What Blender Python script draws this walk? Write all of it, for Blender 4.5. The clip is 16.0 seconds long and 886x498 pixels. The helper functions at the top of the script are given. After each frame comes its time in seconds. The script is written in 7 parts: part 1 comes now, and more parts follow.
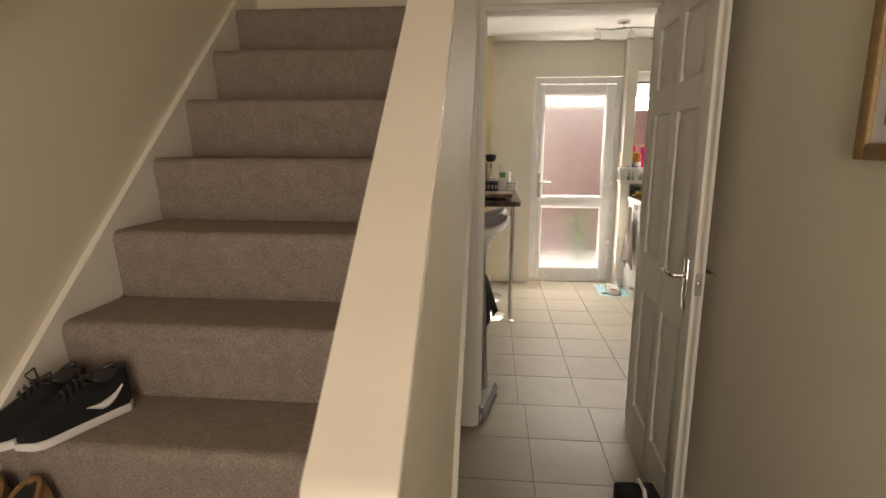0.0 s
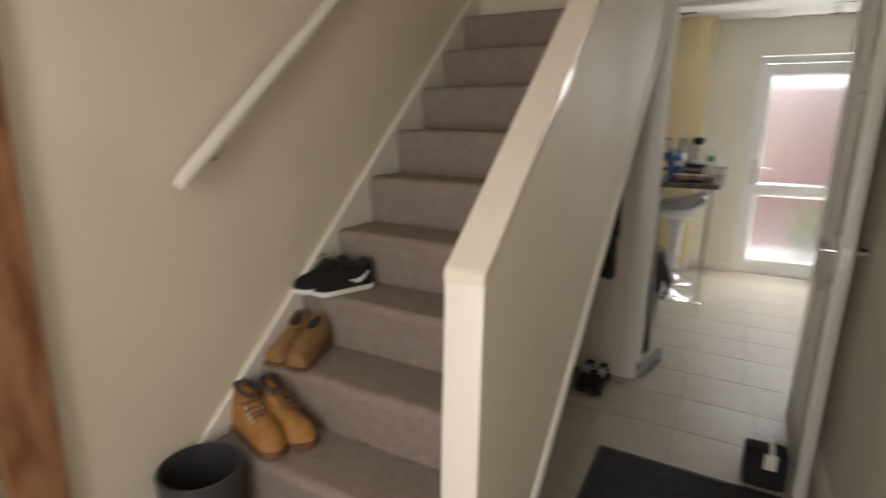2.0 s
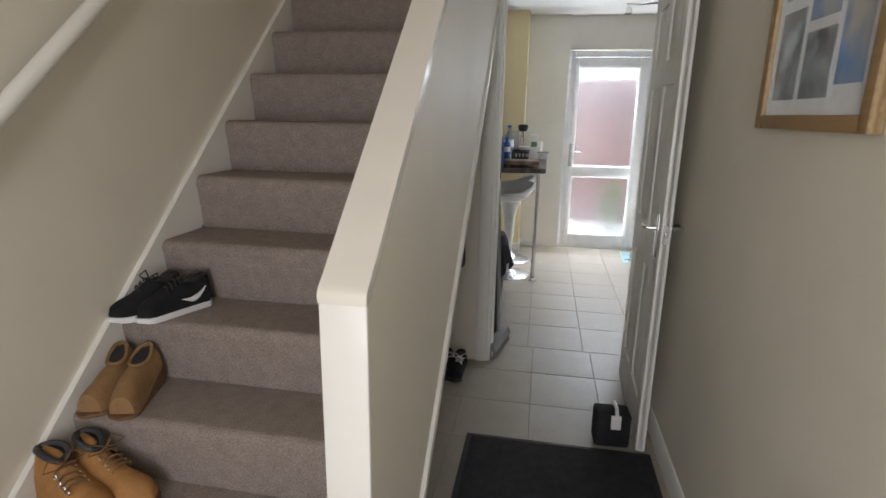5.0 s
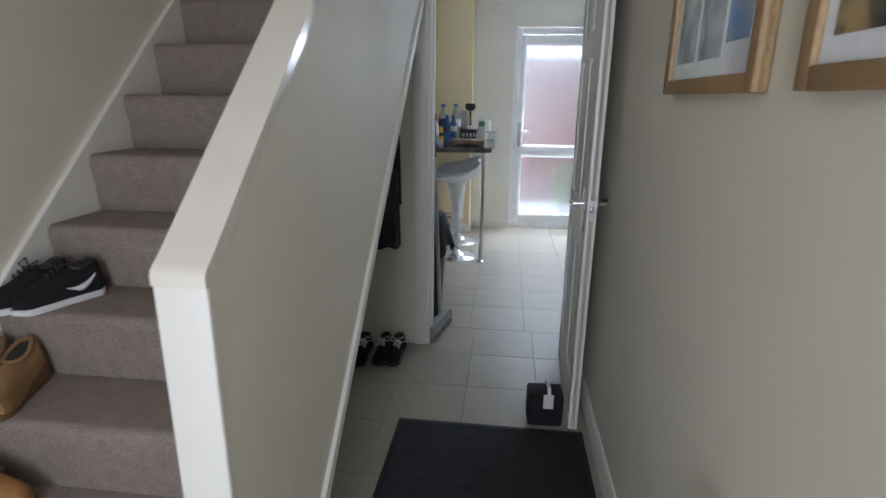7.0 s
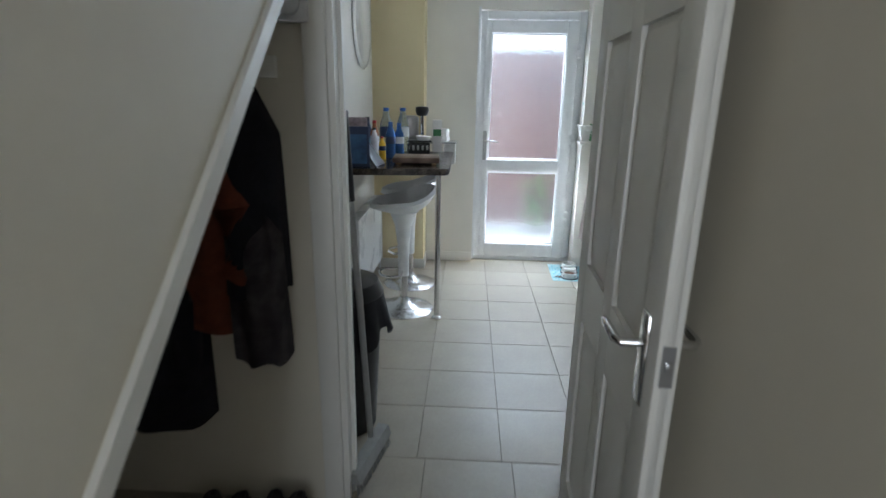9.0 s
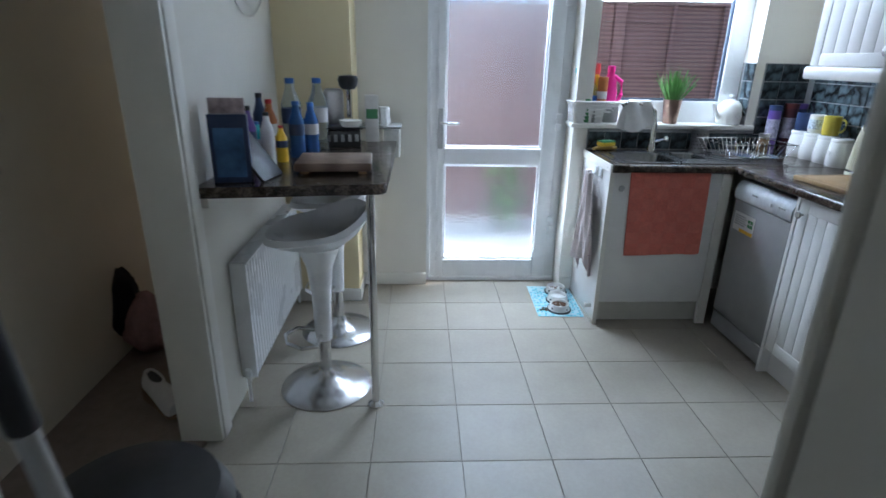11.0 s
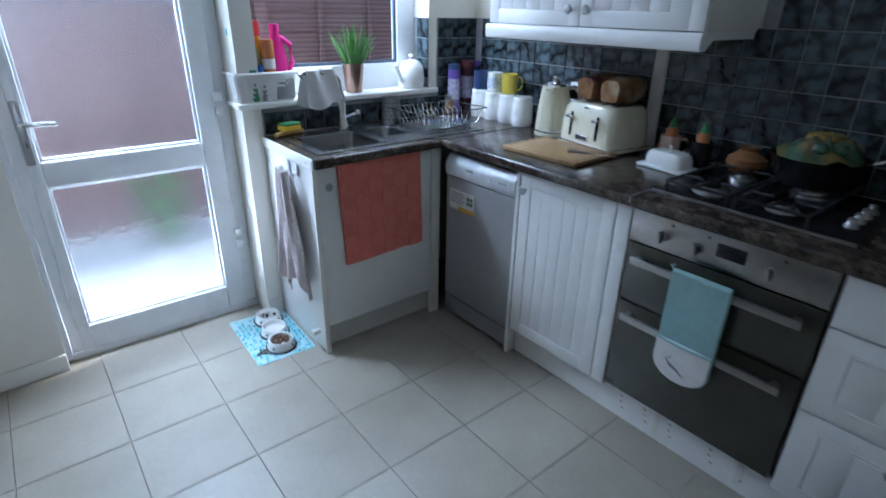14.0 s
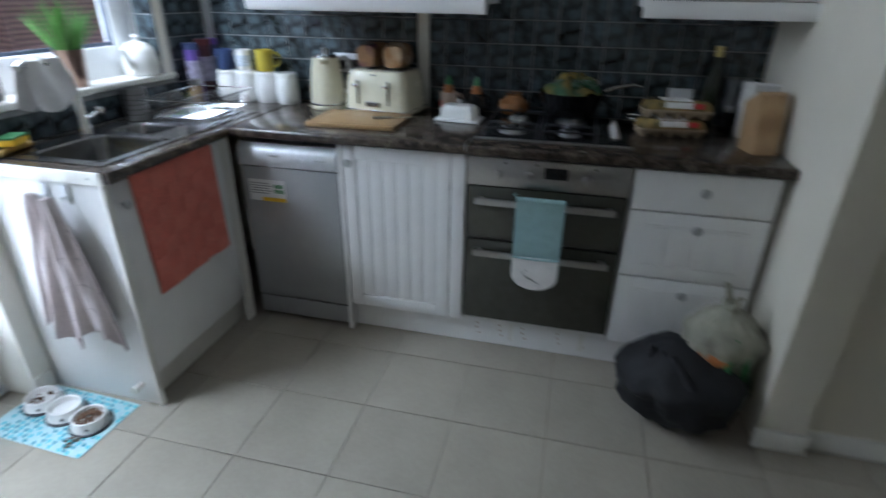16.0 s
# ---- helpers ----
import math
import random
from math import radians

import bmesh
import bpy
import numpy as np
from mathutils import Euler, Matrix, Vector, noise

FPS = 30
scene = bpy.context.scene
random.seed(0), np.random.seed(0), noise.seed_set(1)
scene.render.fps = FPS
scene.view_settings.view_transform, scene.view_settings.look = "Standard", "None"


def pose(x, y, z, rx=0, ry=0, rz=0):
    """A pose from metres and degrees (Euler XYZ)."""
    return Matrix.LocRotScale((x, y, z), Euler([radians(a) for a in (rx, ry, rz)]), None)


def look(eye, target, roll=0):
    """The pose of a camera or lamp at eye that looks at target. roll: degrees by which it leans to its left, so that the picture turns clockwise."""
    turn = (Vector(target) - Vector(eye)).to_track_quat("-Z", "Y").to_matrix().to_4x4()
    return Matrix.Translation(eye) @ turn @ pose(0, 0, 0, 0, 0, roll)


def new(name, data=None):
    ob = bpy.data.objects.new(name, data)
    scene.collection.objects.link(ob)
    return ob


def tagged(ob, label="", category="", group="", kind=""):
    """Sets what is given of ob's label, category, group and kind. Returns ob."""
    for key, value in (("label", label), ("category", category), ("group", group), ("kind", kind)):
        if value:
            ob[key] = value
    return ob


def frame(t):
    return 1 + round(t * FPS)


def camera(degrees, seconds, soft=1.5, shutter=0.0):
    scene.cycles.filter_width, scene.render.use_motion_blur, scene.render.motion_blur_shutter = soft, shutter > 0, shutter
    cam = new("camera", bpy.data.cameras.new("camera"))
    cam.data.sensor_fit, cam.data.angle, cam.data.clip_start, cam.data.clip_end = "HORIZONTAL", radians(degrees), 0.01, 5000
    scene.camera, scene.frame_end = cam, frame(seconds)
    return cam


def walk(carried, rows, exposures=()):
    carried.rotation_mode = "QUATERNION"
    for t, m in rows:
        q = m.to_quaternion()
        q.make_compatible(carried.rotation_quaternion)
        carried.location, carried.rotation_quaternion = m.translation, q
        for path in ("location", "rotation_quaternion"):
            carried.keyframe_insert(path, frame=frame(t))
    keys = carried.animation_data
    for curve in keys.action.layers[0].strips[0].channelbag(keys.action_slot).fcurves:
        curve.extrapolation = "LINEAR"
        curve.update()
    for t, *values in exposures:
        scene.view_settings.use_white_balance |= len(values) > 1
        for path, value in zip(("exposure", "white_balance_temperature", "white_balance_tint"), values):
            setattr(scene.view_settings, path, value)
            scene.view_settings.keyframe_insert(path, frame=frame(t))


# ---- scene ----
cam = camera(79.7, 16.0, shutter=0.5)
EXPO = [(0, 1.18, 10200, 22), (1.5, 1.2, 8700, 19), (3.5, 1.45, 7300, 19), (4.7, 1.35, 7100, 17), (7, 1.25, 6200, 15), (9, 1.08, 6250, 11), (11.5, 0.77, 5600, 12), (13, 0.64, 5350, 12), (14, 0.78, 5350, 12), (15, 0.71, 5250, 12), (16, 0.7, 6000, 13)]
KWIN, KDOOR, KYARD, FDOOR, LAND = 9, 52, 17, 14, 5.0
PATH = [
    (0, (0.327, 0.373, 1.41), (0.147, 2.326, 1.021), 0.1),
    (0.5, (0.42, 0.317, 1.398), (0.162, 2.264, 1.017), 0.6),
    (0.8, (0.465, 0.203, 1.371), (0.175, 2.141, 0.971), 0.7),
    (1, (0.501, 0.125, 1.376), (0.157, 2.046, 0.94), 0.6),
    (1.5, (0.567, -0.009, 1.406), (0.119, 1.882, 0.931), 0.8),
    (2, (0.634, -0.099, 1.39), (-0.295, 1.612, 0.933), 1.0),
    (2.5, (0.654, -0.138, 1.384), (-0.593, 1.327, 0.837), 1.9),
    (3, (0.635, -0.134, 1.386), (-0.588, 1.331, 0.787), 1.9),
    (3.5, (0.654, -0.102, 1.379), (-0.529, 1.402, 0.797), 1.7),
    (4, (0.637, -0.06, 1.391), (-0.241, 1.645, 0.822), 2.0),
    (4.5, (0.509, -0.025, 1.403), (0.059, 1.86, 0.909), 1.2),
    (6.8, (0.659, 0.042, 1.374), (0.418, 1.963, 0.872), 0.7),
    (7, (0.672, 0.093, 1.366), (0.451, 2.004, 0.817), 0.7),
    (7.5, (0.632, 0.345, 1.364), (0.436, 2.251, 0.791), 0.7),
    (8, (0.661, 0.608, 1.349), (0.509, 2.506, 0.736), 0.4),
    (8.5, (0.667, 0.944, 1.399), (0.545, 2.852, 0.812), 0.9),
    (9, (0.662, 1.306, 1.387), (0.578, 3.227, 0.836), 1.0),
    (11.3, (0.673, 2.697, 1.416), (0.849, 4.545, 0.674), 1.3),
    (11.5, (0.697, 2.762, 1.426), (0.954, 4.581, 0.636), 1.5),
    (12, (0.77, 2.878, 1.421), (1.379, 4.574, 0.554), 1.9),
    (12.5, (0.781, 2.974, 1.42), (1.755, 4.479, 0.534), 1.5),
    (13, (0.776, 3.03, 1.412), (1.948, 4.39, 0.531), 1.2),
    (13.5, (0.765, 3.115, 1.42), (1.953, 4.454, 0.528), 1.2),
    (14, (0.774, 3.332, 1.454), (1.927, 4.743, 0.629), 1.1),
    (14.5, (0.789, 3.556, 1.437), (1.983, 4.975, 0.689), 1.4),
    (15, (0.697, 3.784, 1.421), (1.987, 5.126, 0.689), 1.7),
    (15.5, (0.565, 3.871, 1.412), (2.141, 4.812, 0.618), 1.2),
    (16, (0.399, 3.854, 1.415), (2.15, 4.271, 0.544), 0.8),
]
walk(cam, [(t, look(eye, target, roll)) for t, eye, target, roll in PATH], EXPO)

# ---- world and light ----
world = bpy.data.worlds.new("sky")
scene.world = world
world.use_nodes = True
wn, wl = world.node_tree.nodes, world.node_tree.links
sky = wn.new("ShaderNodeTexSky")
sky.sky_type, sky.sun_disc = "NISHITA", False
SUN_EL, SUN_DIR = 50, Vector((1.0, 0.27))
sky.sun_elevation = radians(SUN_EL)
sky.sun_rotation = math.atan2(SUN_DIR.x, SUN_DIR.y)
wl.new(sky.outputs[0], wn["Background"].inputs[0])
wn["Background"].inputs[1].default_value = 0.15


def lamp(name, kind, power, m, color=(1, 1, 1), size=(1, 1)):
    d = bpy.data.lights.new(name, kind)
    d.energy, d.color = power, color
    if kind == "AREA":
        d.shape, d.size, d.size_y = "RECTANGLE", size[0], size[1]
    ob = new(name, d)
    ob.matrix_world = m
    return ob


h = SUN_DIR.normalized() * math.cos(radians(SUN_EL))
sun = lamp("sun", "SUN", 2.2, look((h.x * 20, h.y * 20, 20 * math.sin(radians(SUN_EL))), (0, 0, 0)), (1, 0.95, 0.87))
sun.data.angle = radians(0.5)
# stand-ins for the sky: kitchen window, outside above the back door, front door; the rest are added fills
lamp("window_skylight", "AREA", KWIN, look((2.1, 5.84, 1.84), (1.95, 5.1, 0.8)), (0.76, 0.88, 1.0), (0.8, 0.32))
lamp("back_door_skylight", "AREA", KDOOR, look((1.05, 6.22, 2.22), (1.12, 5.3, 0.8)), (0.74, 0.87, 1.0), (1.0, 0.45))
# added fill at ground level, imitates sunlight bounced in off the paving
lamp("back_door_yard_light", "AREA", KYARD, look((1.10, 6.09, 0.02), (0.95, 4.9, 1.5)), (0.80, 0.90, 1.0), (0.8, 0.15))
lamp("front_door_skylight", "AREA", FDOOR, look((0.38, -1.5, 1.25), (0.95, 2.2, 1.0)), (0.84, 0.91, 1.0), (0.8, 1.7))
# added warm fill for the stairs, its source on the landing is unseen
lamp("landing_skylight", "AREA", LAND, look((-0.32, 4.6, 4.1), (-0.32, 0.5, 1.0)), (1.0, 0.86, 0.66), (0.8, 0.9))
# added fill that brightens the side room, before an unseen assumed window opening
lamp("side_room_skylight", "AREA", 9, look((-3.3, 4.2, 1.5), (0, 4.2, 1.0)), (1.0, 0.93, 0.85), (1.4, 1.2))


# ---- materials ----
def material(name, color, rough=0.5, metal=0.0, vary=0.12, scale=30.0, fine=0.0, fine_scale=300.0, bump=0.0, coat=0.0,
             other=None, other_scale=8.0, per_object=0.0, trans=0.0, ior=1.45, island=0.0):
    """A principled material with broad and fine variation, at real-world size."""
    m = bpy.data.materials.new(name)
    m.use_nodes = True
    n, l = m.node_tree.nodes, m.node_tree.links
    b = n["Principled BSDF"]
    b.inputs["Roughness"].default_value = rough
    b.inputs["Metallic"].default_value = metal
    b.inputs["Coat Weight"].default_value = coat
    b.inputs["Transmission Weight"].default_value = trans
    b.inputs["IOR"].default_value = ior
    tc = n.new("ShaderNodeTexCoord")

    def noise_node(s, detail=4):
        t = n.new("ShaderNodeTexNoise")
        t.inputs["Scale"].default_value, t.inputs["Detail"].default_value = s, detail
        l.new(tc.outputs["Object"], t.inputs["Vector"])
        return t.outputs["Fac"]

    def mix(kind, fac, a, bb):
        x = n.new("ShaderNodeMix")
        x.data_type, x.blend_type = "RGBA", kind
        for k, v in ((0, fac), (6, a), (7, bb)):
            if hasattr(v, "node"):
                l.new(v, x.inputs[k])
            else:
                x.inputs[k].default_value = v if k == 0 else (*v, 1)
        return x.outputs[2]

    def spread(sock, lo, hi, a=0.3, bb=0.7):
        r = n.new("ShaderNodeMapRange")
        l.new(sock, r.inputs[0])
        for k, v in zip((1, 2, 3, 4), (a, bb, lo, hi)):
            r.inputs[k].default_value = v
        return r.outputs[0]

    col = mix("MIX", spread(noise_node(scale), 0, 1), [c * (1 - vary) for c in color], [min(1, c * (1 + vary)) for c in color])
    if other:
        col = mix("MIX", spread(noise_node(other_scale, 6), 0, 1, 0.42, 0.62), col, other)
    if fine:
        col = mix("MULTIPLY", 1.0, col, mix("MIX", spread(noise_node(fine_scale, 2), 0, 1, 0.35, 0.65), [1 - fine] * 3, [1.0] * 3))
    if per_object or island:
        o = n.new("ShaderNodeObjectInfo") if per_object else n.new("ShaderNodeNewGeometry")
        v = spread(o.outputs["Random" if per_object else "Random Per Island"], 1 - per_object - island, 1, 0, 1)
        c = n.new("ShaderNodeCombineColor")
        for k in range(3):
            l.new(v, c.inputs[k])
        col = mix("MULTIPLY", 1.0, col, c.outputs[0])
    l.new(col, b.inputs["Base Color"])
    if metal < 0.5 and not trans:
        l.new(spread(noise_node(scale * 0.4), max(0.02, rough - 0.08), min(1, rough + 0.08)), b.inputs["Roughness"])
    if bump:
        p = n.new("ShaderNodeBump")
        p.inputs["Strength"].default_value, p.inputs["Distance"].default_value = min(1, bump), 0.004
        l.new(noise_node(fine_scale, 3), p.inputs["Height"])
        l.new(p.outputs[0], b.inputs["Normal"])
    return m


def glowing(name, color, strength):
    m = material(name, color)
    b = m.node_tree.nodes["Principled BSDF"]
    b.inputs["Emission Color"].default_value, b.inputs["Emission Strength"].default_value = (*color, 1), strength
    return m


def wooden(name, dark, light, rough=0.45, scale=3.0, stretch=(1, 1, 0.12), bend=5.0, bands="X"):
    """Wood with rings drawn out along one axis."""
    m = material(name, light, rough)
    n, l = m.node_tree.nodes, m.node_tree.links
    tc, mp, wv, rp, nz = (n.new("ShaderNode" + k) for k in ("TexCoord", "Mapping", "TexWave", "ValToRGB", "TexNoise"))
    mp.inputs["Scale"].default_value = stretch
    l.new(tc.outputs["Object"], mp.inputs[0])
    l.new(mp.outputs[0], wv.inputs["Vector"])
    l.new(mp.outputs[0], nz.inputs["Vector"])
    wv.bands_direction = bands
    wv.inputs["Scale"].default_value, wv.inputs["Distortion"].default_value = scale, bend
    wv.inputs["Detail"].default_value, wv.inputs["Detail Scale"].default_value = 4, 2.0
    nz.inputs["Scale"].default_value, nz.inputs["Detail"].default_value = 90, 5
    rp.color_ramp.elements[0].color, rp.color_ramp.elements[1].color = (*dark, 1), (*light, 1)
    x = n.new("ShaderNodeMix")
    x.data_type, x.blend_type = "RGBA", "MULTIPLY"
    x.inputs[0].default_value = 0.35
    l.new(wv.outputs["Fac"], rp.inputs[0])
    l.new(rp.outputs[0], x.inputs[6])
    l.new(nz.outputs["Fac"], x.inputs[7])
    l.new(x.outputs[2], n["Principled BSDF"].inputs["Base Color"])
    return m


WALL = material("cream_wall_paint", (0.74, 0.69, 0.58), 0.55, vary=0.03, scale=3, bump=0.12, fine_scale=160)
YELLOW = material("pale_yellow_wall_paint", (0.80, 0.68, 0.42), 0.55, vary=0.03, scale=3, bump=0.12, fine_scale=160)
WHITEWALL = material("off_white_wall_paint", (0.78, 0.75, 0.68), 0.55, vary=0.03, scale=3, bump=0.12, fine_scale=160)
CEIL = material("white_ceiling_paint", (0.82, 0.82, 0.80), 0.7, vary=0.02, scale=4, bump=0.15, fine_scale=90)
GLOSS = material("white_gloss_paint", (0.78, 0.76, 0.70), 0.38, vary=0.02, scale=9)
GLOSSY_CREAM = material("cream_gloss_paint", (0.76, 0.71, 0.62), 0.2, vary=0.03, scale=9, bump=0.06, fine_scale=40)
UPVC = material("white_upvc", (0.82, 0.83, 0.84), 0.3, vary=0.02, scale=12)
CARPET = material("beige_stair_carpet", (0.34, 0.277, 0.243), 0.95, vary=0.10, scale=25, fine=0.34, fine_scale=230, bump=0.9)
ROOMCARPET = material("brown_room_carpet", (0.30, 0.24, 0.20), 0.95, vary=0.1, scale=20, fine=0.3, fine_scale=400, bump=0.7)
FTILE = material("off_white_floor_tile", (0.345, 0.307, 0.248), 0.42, vary=0.06, scale=5, fine=0.06, fine_scale=80, per_object=0.06)
GROUT = material("grey_brown_grout", (0.24, 0.20, 0.16), 0.9, vary=0.2, scale=20, fine=0.3)
WTILE = material("dark_slate_glazed_tile", (0.020, 0.024, 0.028), 0.16, vary=0.35, scale=18, other=(0.10, 0.135, 0.15), other_scale=22,
                 bump=0.4, fine_scale=55, per_object=0.55)
WGROUT = material("grey_tile_grout", (0.27, 0.27, 0.27), 0.9, vary=0.1)
WORKTOP = material("brown_granite_laminate", (0.045, 0.032, 0.026), 0.2, vary=0.5, scale=60, other=(0.13, 0.10, 0.075), other_scale=26,
                   fine=0.6, fine_scale=120)
CABINET = material("white_foil_cabinet_door", (0.78, 0.77, 0.75), 0.35, vary=0.02, scale=10)
CARCASS = material("cream_cabinet_carcass", (0.72, 0.70, 0.64), 0.45, vary=0.03, scale=10)
STEEL = material("brushed_stainless_steel", (0.38, 0.37, 0.36), 0.3, 1.0, vary=0.06, scale=60)
CHROME = material("polished_chrome", (0.75, 0.75, 0.75), 0.09, 1.0, vary=0.03)
SATINCHROME = material("satin_chrome", (0.62, 0.62, 0.62), 0.24, 1.0, vary=0.03)
DULLMETAL = material("satin_grey_metal", (0.42, 0.42, 0.42), 0.35, 0.9, vary=0.05)
SILVER = material("silver_grey_dishwasher_paint", (0.36, 0.36, 0.36), 0.4, 0.35, vary=0.04, scale=15)
OVENGLASS = material("dark_oven_glass", (0.045, 0.045, 0.035), 0.04, vary=0.1, coat=0.5)
BLACK = material("black_plastic", (0.02, 0.02, 0.022), 0.4, vary=0.2)
BLACKGLOSS = material("black_enamel", (0.012, 0.012, 0.013), 0.15, vary=0.2)
DARKGREY = material("dark_grey_plant_pot_plastic", (0.045, 0.045, 0.052), 0.45, vary=0.15, scale=18, bump=0.1)
GREYPLASTIC = material("grey_plastic", (0.28, 0.28, 0.27), 0.5, vary=0.1)
MAT = material("dark_grey_ribbed_door_mat", (0.030, 0.030, 0.034), 0.95, vary=0.25, scale=30, fine=0.5, fine_scale=350, bump=0.9)
MIRROR = material("silvered_mirror_glass", (0.90, 0.92, 0.92), 0.015, 1.0, vary=0.01)
FROST = material("obscured_door_glass", (0.92, 0.96, 0.97), 0.14, trans=1.0, vary=0.02, bump=0.45, fine_scale=45)
# a share of the light is scattered by the rain-patterned surface
fn_, fl_ = FROST.node_tree.nodes, FROST.node_tree.links
scatter, both = fn_.new("ShaderNodeBsdfTranslucent"), fn_.new("ShaderNodeMixShader")
scatter.inputs[0].default_value = (0.80, 0.87, 0.92, 1)
both.inputs[0].default_value = 0.015
fl_.new(fn_["Principled BSDF"].outputs[0], both.inputs[1])
fl_.new(scatter.outputs[0], both.inputs[2])
fl_.new(both.outputs[0], fn_["Material Output"].inputs[0])
CLEAR = material("clear_window_glass", (0.97, 0.98, 0.98), 0.0, trans=1.0, vary=0.0, ior=1.2)
CLEARPLASTIC = material("clear_plastic_bottle", (0.80, 0.90, 0.95), 0.05, trans=0.9, vary=0.02, ior=1.25)
BLUEPLASTIC = material("translucent_blue_bottle", (0.12, 0.30, 0.70), 0.1, trans=0.6, vary=0.05, ior=1.3)
CREAM_ENAMEL = material("cream_enamel", (0.70, 0.66, 0.50), 0.22, vary=0.03, coat=0.4)
CERAMIC = material("white_glazed_ceramic", (0.78, 0.77, 0.74), 0.15, vary=0.02, coat=0.4)
TAN = material("tan_nubuck_leather", (0.42, 0.20, 0.065), 0.8, vary=0.15, scale=25, fine=0.15, bump=0.3)
TANSUEDE = material("camel_suede", (0.30, 0.17, 0.075), 0.9, vary=0.15, scale=25, fine=0.2, bump=0.3)
RUBBERTAN = material("dark_tan_rubber", (0.16, 0.085, 0.04), 0.7)
BLACKCLOTH = material("black_knit_fabric", (0.012, 0.012, 0.014), 0.9, vary=0.3, fine=0.4, bump=0.4)
WHITERUBBER = material("white_rubber", (0.75, 0.75, 0.75), 0.55, vary=0.04)
CORAL = material("coral_waffle_towel", (0.72, 0.20, 0.15), 0.95, vary=0.08, scale=14, fine=0.2, fine_scale=200, bump=0.8)
TEATOWEL = material("mushroom_grey_tea_towel", (0.60, 0.53, 0.52), 0.95, vary=0.12, scale=14, fine=0.15, bump=0.5)
MINT = material("duck_egg_oven_glove_cotton", (0.30, 0.46, 0.46), 0.95, vary=0.08, fine=0.15, bump=0.4)
WHITECLOTH = material("white_cotton", (0.74, 0.72, 0.70), 0.95, vary=0.05, fine=0.1, bump=0.4)
PINE = wooden("oak_picture_frame_wood", (0.36, 0.22, 0.10), (0.52, 0.36, 0.19), 0.5, 22, (1, 0.1, 1), 3)
REDWOOD = wooden("red_waney_mirror_wood", (0.27, 0.10, 0.05), (0.50, 0.25, 0.14), 0.38, 2.6, (1, 1.6, 0.42), 9)
BAMBOO = wooden("bamboo_board_wood", (0.33, 0.19, 0.08), (0.50, 0.32, 0.15), 0.45, 25, (0.12, 1, 1), 2, "Y")
DRESSERWOOD = wooden("waxed_pine", (0.36, 0.20, 0.09), (0.52, 0.33, 0.17), 0.45, 9, (0.15, 1, 1), 4, "Z")
FENCEWOOD = wooden("red_brown_stained_fence_wood", (0.15, 0.085, 0.08), (0.27, 0.155, 0.135), 0.85, 9, (0.1, 1, 1), 3, "Z")
PAVING = material("grey_concrete_paving", (0.34, 0.33, 0.32), 0.9, vary=0.15, scale=6, fine=0.25, fine_scale=120, bump=0.5)
LEAF = material("green_plant_leaf", (0.045, 0.15, 0.04), 0.4, vary=0.3, scale=20, island=0.35)
GRASSLEAF = material("bright_green_grass_blade", (0.10, 0.28, 0.05), 0.5, vary=0.2, island=0.4)
COPPER = material("bronze_pot_metal", (0.30, 0.20, 0.16), 0.3, 1.0)
PLUSH = material("folded_dark_coat_wool", (0.012, 0.012, 0.018), 0.95, vary=0.3, fine=0.3, bump=0.5)
ORANGECLOTH = material("rust_orange_coat_cloth", (0.16, 0.04, 0.018), 0.9, vary=0.2, fine=0.2, bump=0.4)
BINBAG = material("black_bin_liner", (0.010, 0.010, 0.012), 0.68, vary=0.2)
CLEARBAG = material("clear_refuse_bag_film", (0.36, 0.345, 0.27), 0.3, vary=0.3, scale=12, trans=0.2, ior=1.1, bump=0.3, fine_scale=40)


def plain(name, color, rough=0.5, metal=0.0):
    return material(name, color, rough, metal, vary=0.06, scale=40)


PAPER = plain("white_card", (0.75, 0.74, 0.72), 0.7)
RED, PINK, YELL, GREEN, TURQ, PURPLE, ORANGE, BROWN, BLUE, NAVY, MUSTARD = (plain(n, c, 0.4) for n, c in (
    ("red_plastic", (0.50, 0.03, 0.03)), ("magenta_plastic", (0.80, 0.02, 0.28)), ("yellow_plastic", (0.80, 0.50, 0.03)),
    ("green_plastic", (0.05, 0.22, 0.08)), ("turquoise_plastic", (0.05, 0.50, 0.52)), ("purple_card", (0.13, 0.07, 0.30)),
    ("orange_plastic", (0.44, 0.15, 0.045)), ("dark_red_brown_lid", (0.09, 0.02, 0.02)), ("blue_plastic", (0.04, 0.14, 0.45)),
    ("navy_card", (0.03, 0.05, 0.12)), ("mustard_glaze", (0.50, 0.40, 0.05))))
LOAF = plain("bread_crust", (0.30, 0.16, 0.07), 0.7)
TURQMAT = plain("pale_aqua_wipe_clean_mat", (0.42, 0.60, 0.63), 0.35)
KIBBLE = plain("brown_dry_pet_food", (0.13, 0.07, 0.04), 0.9)


